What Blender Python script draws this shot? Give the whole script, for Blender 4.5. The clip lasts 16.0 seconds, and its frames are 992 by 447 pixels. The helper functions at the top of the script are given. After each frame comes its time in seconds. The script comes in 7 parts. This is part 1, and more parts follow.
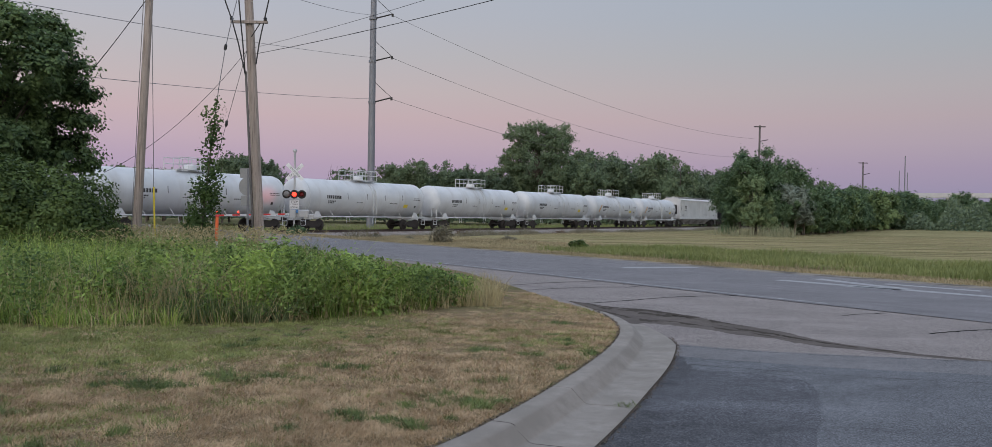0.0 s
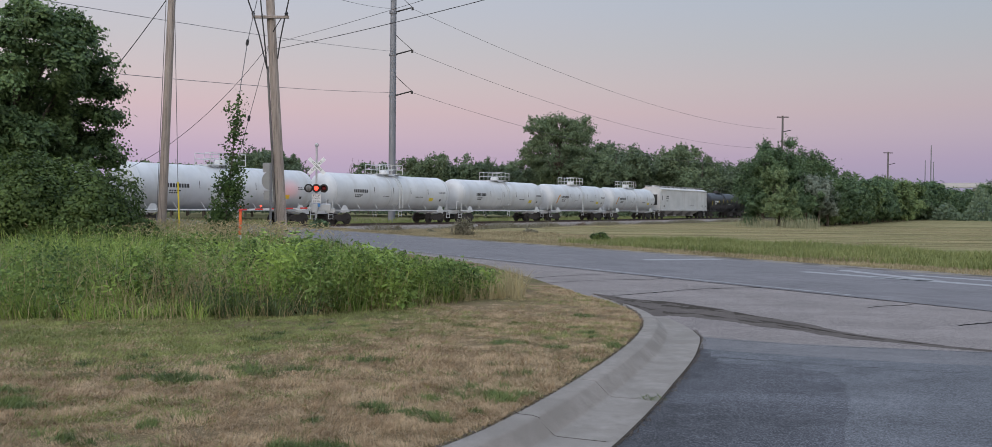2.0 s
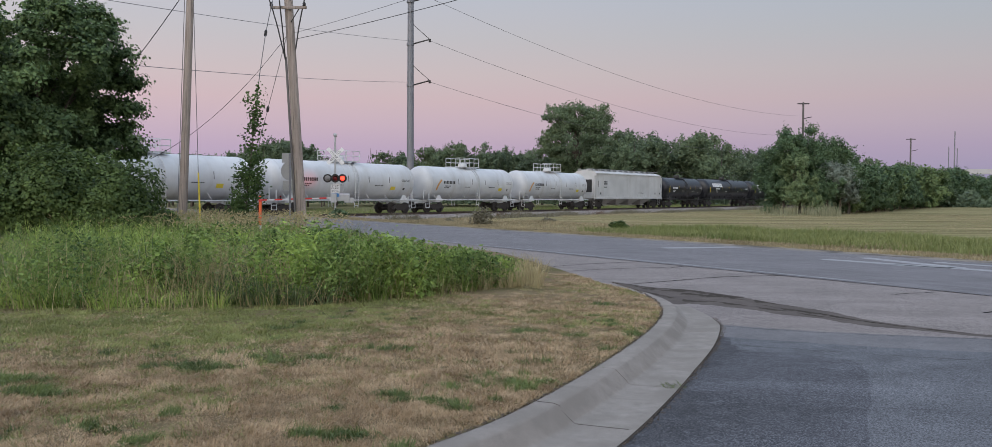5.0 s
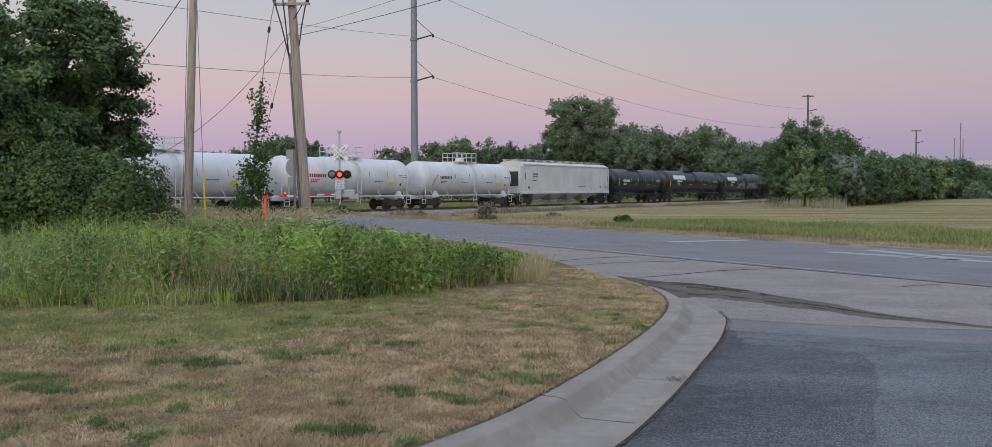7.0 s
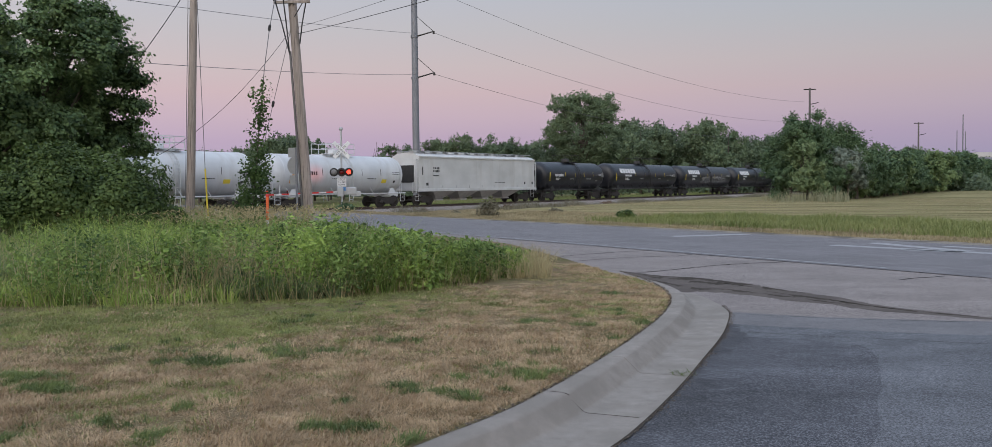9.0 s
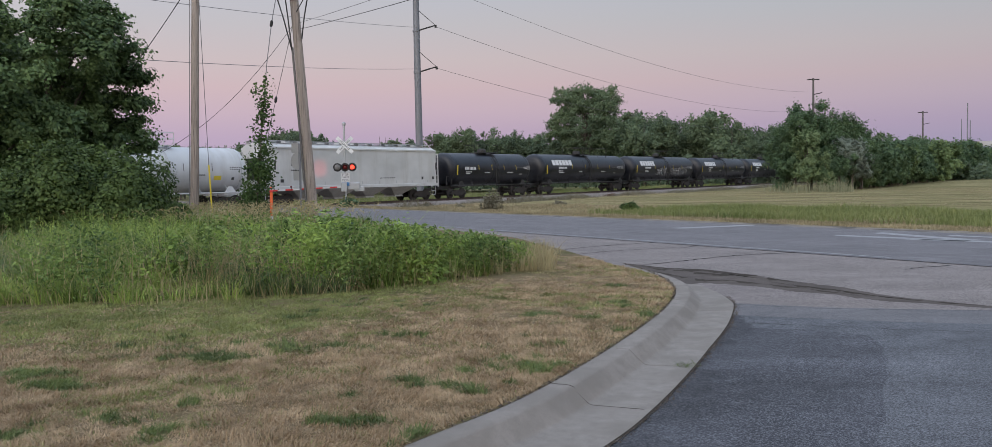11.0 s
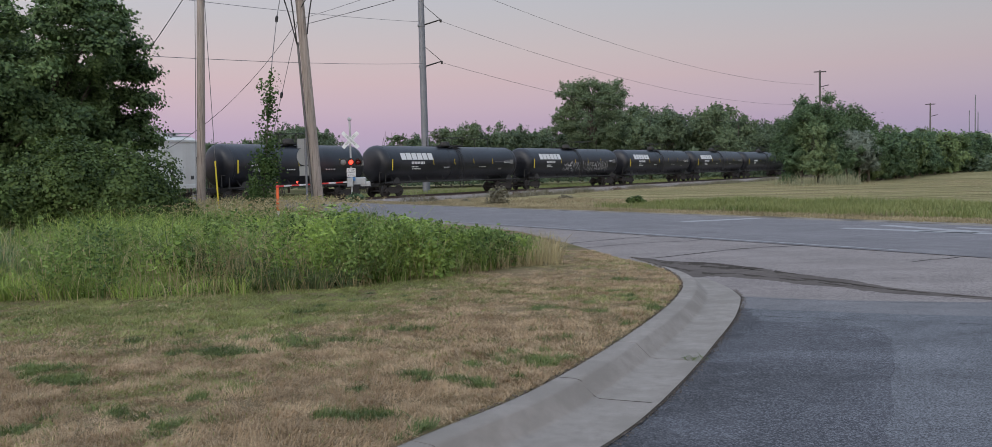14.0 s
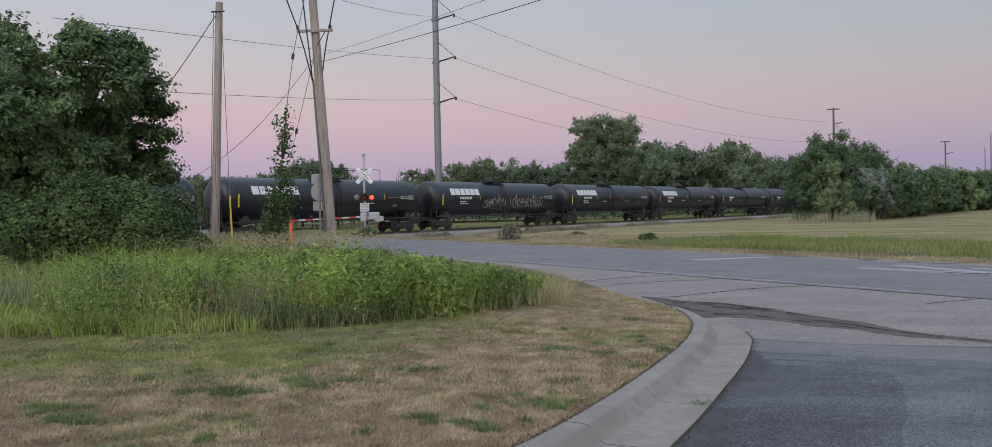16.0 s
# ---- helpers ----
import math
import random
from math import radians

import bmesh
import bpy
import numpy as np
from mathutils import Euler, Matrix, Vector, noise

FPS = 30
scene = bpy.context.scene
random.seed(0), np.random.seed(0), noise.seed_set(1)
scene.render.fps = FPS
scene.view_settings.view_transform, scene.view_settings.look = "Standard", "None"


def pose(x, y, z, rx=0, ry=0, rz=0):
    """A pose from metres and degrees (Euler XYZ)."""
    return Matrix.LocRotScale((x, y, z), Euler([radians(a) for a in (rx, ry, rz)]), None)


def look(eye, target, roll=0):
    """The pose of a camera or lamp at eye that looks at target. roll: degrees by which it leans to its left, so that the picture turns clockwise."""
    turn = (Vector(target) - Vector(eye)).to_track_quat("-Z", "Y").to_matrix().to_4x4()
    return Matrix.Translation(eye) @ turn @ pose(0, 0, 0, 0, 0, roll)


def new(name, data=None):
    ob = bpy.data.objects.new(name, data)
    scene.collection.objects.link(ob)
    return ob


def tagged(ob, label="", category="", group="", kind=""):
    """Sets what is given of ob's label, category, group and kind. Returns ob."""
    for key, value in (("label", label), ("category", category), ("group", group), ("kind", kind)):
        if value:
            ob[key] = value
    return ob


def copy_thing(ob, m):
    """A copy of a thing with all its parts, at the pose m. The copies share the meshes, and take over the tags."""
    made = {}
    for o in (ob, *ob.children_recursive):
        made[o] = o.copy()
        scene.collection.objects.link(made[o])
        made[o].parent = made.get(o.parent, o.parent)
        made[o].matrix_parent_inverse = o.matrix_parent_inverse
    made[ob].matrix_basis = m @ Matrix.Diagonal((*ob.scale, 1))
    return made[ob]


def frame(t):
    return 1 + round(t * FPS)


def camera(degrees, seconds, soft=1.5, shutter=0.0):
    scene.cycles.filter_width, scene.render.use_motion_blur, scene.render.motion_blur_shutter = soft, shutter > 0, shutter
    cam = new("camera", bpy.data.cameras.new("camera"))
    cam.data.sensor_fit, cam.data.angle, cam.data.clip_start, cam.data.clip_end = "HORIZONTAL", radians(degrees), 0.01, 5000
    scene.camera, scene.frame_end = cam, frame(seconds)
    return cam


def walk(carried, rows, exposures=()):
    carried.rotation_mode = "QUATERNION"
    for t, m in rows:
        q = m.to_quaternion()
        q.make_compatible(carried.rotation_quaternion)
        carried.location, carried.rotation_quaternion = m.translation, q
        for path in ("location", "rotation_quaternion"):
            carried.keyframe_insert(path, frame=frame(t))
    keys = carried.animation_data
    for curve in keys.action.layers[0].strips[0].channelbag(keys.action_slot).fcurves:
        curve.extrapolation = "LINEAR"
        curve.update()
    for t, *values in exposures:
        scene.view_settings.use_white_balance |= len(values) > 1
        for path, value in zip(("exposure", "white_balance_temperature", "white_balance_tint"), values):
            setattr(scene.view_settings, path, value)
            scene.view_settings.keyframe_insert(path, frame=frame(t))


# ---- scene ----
cam = camera(60.83, 16.0, soft=0.5)


def aim(x, y, z, turn, tilt, roll):
    """A camera pose: degrees of turn to the right, of tilt upwards, and of roll."""
    return pose(x, y, z, 90 + tilt, 0, -turn) @ pose(0, 0, 0, 0, 0, roll)


walk(cam, [
    (0, aim(0.000, 0.000, 1.600, 0.00, -0.66, 0.93)),
    (0.5, aim(0.005, 0.000, 1.598, -0.65, -0.77, 0.81)),
    (1, aim(-0.002, 0.001, 1.597, -1.08, -0.90, 0.73)),
    (1.5, aim(-0.010, 0.002, 1.592, -1.16, -1.18, 0.63)),
    (2, aim(-0.020, 0.005, 1.602, -1.41, -1.17, 0.59)),
    (2.5, aim(-0.017, 0.010, 1.598, -1.64, -1.30, 0.60)),
    (3, aim(-0.022, 0.009, 1.593, -1.96, -1.38, 0.69)),
    (3.5, aim(-0.025, 0.013, 1.596, -2.22, -1.56, 0.62)),
    (4, aim(-0.023, 0.014, 1.594, -2.40, -1.67, 0.50)),
    (6.5, aim(-0.024, 0.016, 1.591, -2.93, -2.22, -0.00)),
    (7, aim(-0.024, 0.017, 1.590, -2.97, -2.25, -0.15)),
    (7.5, aim(-0.024, 0.018, 1.589, -3.01, -2.31, -0.31)),
    (8, aim(-0.023, 0.017, 1.587, -3.06, -2.37, -0.39)),
    (8.5, aim(-0.024, 0.016, 1.590, -3.09, -2.43, -0.51)),
    (9, aim(-0.023, 0.015, 1.587, -3.13, -2.50, -0.67)),
    (11.5, aim(-0.021, 0.011, 1.585, -3.46, -3.07, -1.38)),
    (12, aim(-0.022, 0.015, 1.584, -3.52, -3.20, -1.51)),
    (12.5, aim(-0.021, 0.014, 1.583, -3.64, -3.25, -1.56)),
    (13, aim(-0.024, 0.013, 1.585, -3.65, -3.29, -1.62)),
    (13.5, aim(-0.023, 0.013, 1.582, -3.77, -3.32, -1.60)),
    (14, aim(-0.024, 0.012, 1.583, -3.82, -3.30, -1.53)),
    (14.5, aim(-0.025, 0.009, 1.582, -3.96, -3.25, -1.48)),
    (15, aim(-0.027, 0.005, 1.588, -4.16, -3.27, -0.79)),
    (15.5, aim(-0.017, -0.002, 1.626, -4.34, -2.37, -0.88)),
    (16, aim(0.015, -0.013, 1.644, -4.65, -0.92, -1.18)),
], exposures=[(0.0, -0.15), (1.0, -0.1), (2.0, 0.04), (4.0, 0.02), (16.0, 0.0)])

# ---------------------------------------------------------------- light
SUN_TURN = radians(205)
world = bpy.data.worlds.new("dusk")
scene.world = world
world.use_nodes = True
wt = world.node_tree
wt.nodes.clear()


def node(tree, kind, **values):
    n = tree.nodes.new(kind)
    for key, value in values.items():
        if key in n.inputs:
            n.inputs[key].default_value = value
    return n


def ramp(tree, stops, fac=None, ease="LINEAR"):
    r = tree.nodes.new("ShaderNodeValToRGB")
    r.color_ramp.interpolation = ease
    el = r.color_ramp.elements
    while len(el) < len(stops):
        el.new(0.5)
    for e_, (at_, col) in zip(el, stops):
        e_.position = at_
        e_.color = (*col, 1)
    if fac is not None:
        tree.links.new(fac, r.inputs[0])
    return r


def sky():
    co = node(wt, "ShaderNodeTexCoord")
    sep = node(wt, "ShaderNodeSeparateXYZ")
    wt.links.new(co.outputs["Generated"], sep.inputs[0])
    # the pink belt opposite the sunset, lavender earth shadow below, grey blue above
    belt = ramp(wt, [(0.0, (0.375, 0.335, 0.49)), (0.025, (0.40, 0.35, 0.51)), (0.055, (0.46, 0.365, 0.515)), (0.082, (0.53, 0.41, 0.51)),
                     (0.11, (0.575, 0.44, 0.49)), (0.14, (0.56, 0.475, 0.505)), (0.18, (0.51, 0.49, 0.53)), (0.225, (0.475, 0.495, 0.57)),
                     (0.35, (0.44, 0.51, 0.64)), (0.55, (0.66, 0.78, 1.0)), (1.0, (0.82, 0.97, 1.25))], sep.outputs["Z"])
    west = node(wt, "ShaderNodeMapRange")
    wt.links.new(sep.outputs["Y"], west.inputs["Value"])
    west.inputs["From Min"].default_value = 0.3
    west.inputs["From Max"].default_value = -1.0
    glow = ramp(wt, [(0.0, (1.35, 1.10, 0.90)), (0.12, (1.30, 1.15, 1.05)), (0.4, (1.0, 1.06, 1.20)),
                     (1.0, (0.90, 1.04, 1.28))], sep.outputs["Z"])
    mix = node(wt, "ShaderNodeMixRGB")
    wt.links.new(west.outputs[0], mix.inputs["Fac"])
    # the sky pales away from the sunset's meridian
    side = node(wt, "ShaderNodeMapRange")
    wt.links.new(sep.outputs["X"], side.inputs["Value"])
    side.inputs["From Min"].default_value = -0.5
    side.inputs["From Max"].default_value = 0.5
    tint = ramp(wt, [(0.0, (1.0, 0.985, 0.985)), (0.5, (0.90, 0.905, 0.91)), (1.0, (0.738, 0.804, 0.838))], side.outputs[0])
    pale = node(wt, "ShaderNodeMixRGB", Fac=1.0)
    pale.blend_type = "MULTIPLY"
    wt.links.new(belt.outputs[0], pale.inputs["Color1"])
    wt.links.new(tint.outputs[0], pale.inputs["Color2"])
    wt.links.new(pale.outputs[0], mix.inputs["Color1"])
    wt.links.new(glow.outputs[0], mix.inputs["Color2"])
    air = node(wt, "ShaderNodeTexSky")
    air.sky_type = "NISHITA"
    air.sun_disc = False
    air.sun_elevation = radians(1.0)
    air.sun_rotation = SUN_TURN
    one = node(wt, "ShaderNodeBackground", Strength=1.05)
    two = node(wt, "ShaderNodeBackground", Strength=0.03)
    add = node(wt, "ShaderNodeAddShader")
    out = node(wt, "ShaderNodeOutputWorld")
    wt.links.new(mix.outputs[0], one.inputs["Color"])
    wt.links.new(air.outputs[0], two.inputs["Color"])
    wt.links.new(one.outputs[0], add.inputs[0])
    wt.links.new(two.outputs[0], add.inputs[1])
    wt.links.new(add.outputs[0], out.inputs["Surface"])


sky()
sun_data = bpy.data.lights.new("sun", "SUN")
sun_data.energy = 0.8
sun_data.angle = radians(40)
sun_data.color = (1.0, 0.93, 0.86)
sun = new("sun", sun_data)
sun.matrix_world = look((-30, -60, 45), (0, 0, 0))

# ---------------------------------------------------------------- materials


def material(name, a, b, rough=0.8, scale=8.0, fine=120.0, bump=0.2, metal=0.0, c=None, big=0.6, island=0.0, spread=0.5, each=0.0,
             depth=0.01):
    """Two colours mixed by noise at two sizes, a third one in large blots, fine relief; island, each: variation from piece to piece."""
    m = bpy.data.materials.new(name)
    m.use_nodes = True
    tr = m.node_tree
    bs = tr.nodes["Principled BSDF"]
    bs.inputs["Roughness"].default_value = rough
    bs.inputs["Metallic"].default_value = metal
    bs.inputs["Specular IOR Level"].default_value = 0.05 if rough >= 0.95 else 0.5
    co = node(tr, "ShaderNodeTexCoord").outputs["Object"]
    n1 = node(tr, "ShaderNodeTexNoise", Scale=scale, Detail=6.0, Roughness=0.6)
    n2 = node(tr, "ShaderNodeTexNoise", Scale=fine, Detail=3.0)
    n3 = node(tr, "ShaderNodeTexNoise", Scale=big, Detail=4.0)
    for n in (n1, n2, n3):
        tr.links.new(co, n.inputs["Vector"])
    mixed = node(tr, "ShaderNodeMath")
    mixed.operation = "MULTIPLY_ADD"
    mixed.inputs[1].default_value = 0.5
    tr.links.new(n1.outputs["Fac"], mixed.inputs[0])
    half = node(tr, "ShaderNodeMath")
    half.operation = "MULTIPLY"
    half.inputs[1].default_value = 0.5
    tr.links.new(n2.outputs["Fac"], half.inputs[0])
    tr.links.new(half.outputs[0], mixed.inputs[2])
    base = ramp(tr, [(0.5 - spread / 2, a), (0.5 + spread / 2, b)], mixed.outputs[0])
    col = base.outputs[0]
    if c is not None:
        blot = ramp(tr, [(0.46, (0, 0, 0)), (0.62, (1, 1, 1))], n3.outputs["Fac"])
        mx = node(tr, "ShaderNodeMixRGB")
        tr.links.new(blot.outputs[0], mx.inputs["Fac"])
        tr.links.new(col, mx.inputs["Color1"])
        mx.inputs["Color2"].default_value = (*c, 1)
        col = mx.outputs[0]
    if island or each:
        if island:
            src = node(tr, "ShaderNodeNewGeometry").outputs["Random Per Island"]
        else:
            src = node(tr, "ShaderNodeObjectInfo").outputs["Random"]
        amount = island or each
        rng = node(tr, "ShaderNodeMapRange")
        rng.inputs["To Min"].default_value = 1 - amount
        rng.inputs["To Max"].default_value = 1 + amount
        tr.links.new(src, rng.inputs["Value"])
        hsv = node(tr, "ShaderNodeHueSaturation")
        tr.links.new(rng.outputs[0], hsv.inputs["Value"])
        tr.links.new(col, hsv.inputs["Color"])
        col = hsv.outputs[0]
    tr.links.new(col, bs.inputs["Base Color"])
    if bump:
        bp = node(tr, "ShaderNodeBump", Strength=bump, Distance=depth)
        tr.links.new(mixed.outputs[0], bp.inputs["Height"])
        tr.links.new(bp.outputs[0], bs.inputs["Normal"])
    return m


def asphalt(name, a, b, stone, grain=70.0, speck=0.5, streak=0.35, rough=0.8, turn=0.0, wear=(0.88, 1.1)):
    """Tarmac: large worn blots, streaks along x, and pale stone grains that stand out of the tar."""
    m = bpy.data.materials.new(name)
    m.use_nodes = True
    tr = m.node_tree
    bs = tr.nodes["Principled BSDF"]
    bs.inputs["Roughness"].default_value = rough
    bs.inputs["Specular IOR Level"].default_value = 0.35
    co = node(tr, "ShaderNodeTexCoord").outputs["Object"]
    big = node(tr, "ShaderNodeTexNoise", Scale=0.55, Detail=7.0, Roughness=0.62)
    tr.links.new(co, big.inputs["Vector"])
    mp = node(tr, "ShaderNodeMapping")
    mp.vector_type = "TEXTURE"
    mp.inputs["Rotation"].default_value = (0, 0, radians(turn))
    mp.inputs["Scale"].default_value = (2.4, 0.22, 1.0) if streak > 0.6 else (0.9, 0.35, 1.0)
    tr.links.new(co, mp.inputs["Vector"])
    lines = node(tr, "ShaderNodeTexNoise", Scale=1.0, Detail=5.0, Roughness=0.7)
    tr.links.new(mp.outputs[0], lines.inputs["Vector"])
    f = node(tr, "ShaderNodeMixRGB", Fac=streak)
    tr.links.new(big.outputs["Fac"], f.inputs["Color1"])
    tr.links.new(lines.outputs["Fac"], f.inputs["Color2"])
    base = ramp(tr, [(0.34, a), (0.66, b)], f.outputs[0])
    fine = node(tr, "ShaderNodeTexNoise", Scale=grain, Detail=3.0, Roughness=0.75)
    tr.links.new(co, fine.inputs["Vector"])
    dots = ramp(tr, [(0.51, (0, 0, 0)), (0.60, (speck * 1.25,) * 3)], fine.outputs["Fac"])
    mx = node(tr, "ShaderNodeMixRGB")
    tr.links.new(dots.outputs[0], mx.inputs["Fac"])
    tr.links.new(base.outputs[0], mx.inputs["Color1"])
    mx.inputs["Color2"].default_value = (*stone, 1)
    pits = ramp(tr, [(0.38, (0.38, 0.38, 0.38)), (0.48, (1, 1, 1))], fine.outputs["Fac"])
    dk = node(tr, "ShaderNodeMixRGB", Fac=1.0)
    dk.blend_type = "MULTIPLY"
    tr.links.new(mx.outputs[0], dk.inputs["Color1"])
    tr.links.new(pits.outputs[0], dk.inputs["Color2"])
    mp2 = node(tr, "ShaderNodeMapping")
    mp2.inputs["Scale"].default_value = (0.55, 1.5, 1.0)
    mp2.inputs["Rotation"].default_value = (0, 0, radians(turn + 9))
    tr.links.new(co, mp2.inputs["Vector"])
    blot = node(tr, "ShaderNodeTexNoise", Scale=0.9, Detail=9.0, Roughness=0.72, Distortion=0.6)
    tr.links.new(mp2.outputs[0], blot.inputs["Vector"])
    wr = ramp(tr, [(0.38, (wear[0],) * 3), (0.62, (wear[1],) * 3)], blot.outputs["Fac"])
    dk2 = node(tr, "ShaderNodeMixRGB", Fac=1.0)
    dk2.blend_type = "MULTIPLY"
    tr.links.new(dk.outputs[0], dk2.inputs["Color1"])
    tr.links.new(wr.outputs[0], dk2.inputs["Color2"])
    tr.links.new(dk2.outputs[0], bs.inputs["Base Color"])
    bp = node(tr, "ShaderNodeBump", Strength=0.7, Distance=0.008)
    tr.links.new(fine.outputs["Fac"], bp.inputs["Height"])
    tr.links.new(bp.outputs[0], bs.inputs["Normal"])
    return m


def swaths(name, a, b, green):
    """A mown field: long pale and dark streaks, and greener blots."""
    m = bpy.data.materials.new(name)
    m.use_nodes = True
    tr = m.node_tree
    bs = tr.nodes["Principled BSDF"]
    bs.inputs["Roughness"].default_value = 1.0
    bs.inputs["Specular IOR Level"].default_value = 0.03
    co = node(tr, "ShaderNodeTexCoord").outputs["Object"]
    mp = node(tr, "ShaderNodeMapping")
    mp.inputs["Rotation"].default_value = (0, 0, radians(-14))
    mp.inputs["Scale"].default_value = (0.04, 0.62, 1.0)
    tr.links.new(co, mp.inputs["Vector"])
    n1 = node(tr, "ShaderNodeTexNoise", Scale=1.0, Detail=5.0, Roughness=0.65)
    tr.links.new(mp.outputs[0], n1.inputs["Vector"])
    n2 = node(tr, "ShaderNodeTexNoise", Scale=5.0, Detail=5.0, Roughness=0.75)
    tr.links.new(co, n2.inputs["Vector"])
    n3 = node(tr, "ShaderNodeTexNoise", Scale=0.09, Detail=3.0)
    tr.links.new(co, n3.inputs["Vector"])
    f = node(tr, "ShaderNodeMixRGB", Fac=0.4)
    tr.links.new(n1.outputs["Fac"], f.inputs["Color1"])
    tr.links.new(n2.outputs["Fac"], f.inputs["Color2"])
    base = ramp(tr, [(0.42, a), (0.56, b)], f.outputs[0])
    bl = ramp(tr, [(0.48, (0, 0, 0)), (0.62, (0.5, 0.5, 0.5))], n3.outputs["Fac"])
    mx = node(tr, "ShaderNodeMixRGB")
    tr.links.new(bl.outputs[0], mx.inputs["Fac"])
    tr.links.new(base.outputs[0], mx.inputs["Color1"])
    mx.inputs["Color2"].default_value = (*green, 1)
    tr.links.new(mx.outputs[0], bs.inputs["Base Color"])
    bp = node(tr, "ShaderNodeBump", Strength=0.8, Distance=0.06)
    tr.links.new(n2.outputs["Fac"], bp.inputs["Height"])
    tr.links.new(bp.outputs[0], bs.inputs["Normal"])
    return m


def leafy(name, a, b, rough=0.55, clear=0.25, big=0.5):
    """Leaf colours from leaf to leaf and from bough to bough, with some light let through."""
    m = bpy.data.materials.new(name)
    m.use_nodes = True
    tr = m.node_tree
    bs = tr.nodes["Principled BSDF"]
    bs.inputs["Roughness"].default_value = rough
    bs.inputs["Specular IOR Level"].default_value = 0.2
    geo = node(tr, "ShaderNodeNewGeometry")
    co = node(tr, "ShaderNodeTexCoord").outputs["Object"]
    n = node(tr, "ShaderNodeTexNoise", Scale=big, Detail=3.0)
    tr.links.new(co, n.inputs["Vector"])
    add = node(tr, "ShaderNodeMath")
    add.operation = "MULTIPLY_ADD"
    add.inputs[1].default_value = 0.45
    tr.links.new(geo.outputs["Random Per Island"], add.inputs[0])
    sub = node(tr, "ShaderNodeMath")
    sub.operation = "MULTIPLY_ADD"
    sub.inputs[1].default_value = 1.3
    sub.inputs[2].default_value = -0.37
    tr.links.new(n.outputs["Fac"], sub.inputs[0])
    tr.links.new(sub.outputs[0], add.inputs[2])
    r = ramp(tr, [(0.1, a), (0.9, b)], add.outputs[0])
    tr.links.new(r.outputs[0], bs.inputs["Base Color"])
    tl = node(tr, "ShaderNodeBsdfTranslucent")
    tr.links.new(r.outputs[0], tl.inputs["Color"])
    mx = node(tr, "ShaderNodeMixShader", Fac=clear)
    tr.links.new(bs.outputs[0], mx.inputs[1])
    tr.links.new(tl.outputs[0], mx.inputs[2])
    tr.links.new(mx.outputs[0], tr.nodes["Material Output"].inputs["Surface"])
    return m


def pole_wood(name, a, b, check):
    """Weathered timber: grain drawn out along z, dark drying checks, paler worn blots."""
    m = bpy.data.materials.new(name)
    m.use_nodes = True
    tr = m.node_tree
    bs = tr.nodes["Principled BSDF"]
    bs.inputs["Roughness"].default_value = 0.9
    bs.inputs["Specular IOR Level"].default_value = 0.15
    co = node(tr, "ShaderNodeTexCoord").outputs["Object"]
    facs = []
    for scale, detail in (((14, 14, 0.7), 5.0), ((34, 34, 0.35), 3.0), ((1.5, 1.5, 0.5), 4.0)):
        mp = node(tr, "ShaderNodeMapping")
        mp.inputs["Scale"].default_value = scale
        tr.links.new(co, mp.inputs["Vector"])
        n = node(tr, "ShaderNodeTexNoise", Scale=1.0, Detail=detail, Roughness=0.65)
        tr.links.new(mp.outputs[0], n.inputs["Vector"])
        facs.append(n.outputs["Fac"])
    mx = node(tr, "ShaderNodeMixRGB", Fac=0.45)
    tr.links.new(facs[0], mx.inputs["Color1"])
    tr.links.new(facs[2], mx.inputs["Color2"])
    base = ramp(tr, [(0.36, a), (0.64, b)], mx.outputs[0])
    gap = ramp(tr, [(0.36, (1, 1, 1)), (0.42, (0, 0, 0))], facs[1])
    dk = node(tr, "ShaderNodeMixRGB")
    tr.links.new(gap.outputs[0], dk.inputs["Fac"])
    tr.links.new(base.outputs[0], dk.inputs["Color1"])
    dk.inputs["Color2"].default_value = (*check, 1)
    tr.links.new(dk.outputs[0], bs.inputs["Base Color"])
    bp = node(tr, "ShaderNodeBump", Strength=0.6, Distance=0.01)
    tr.links.new(facs[1], bp.inputs["Height"])
    tr.links.new(bp.outputs[0], bs.inputs["Normal"])
    return m


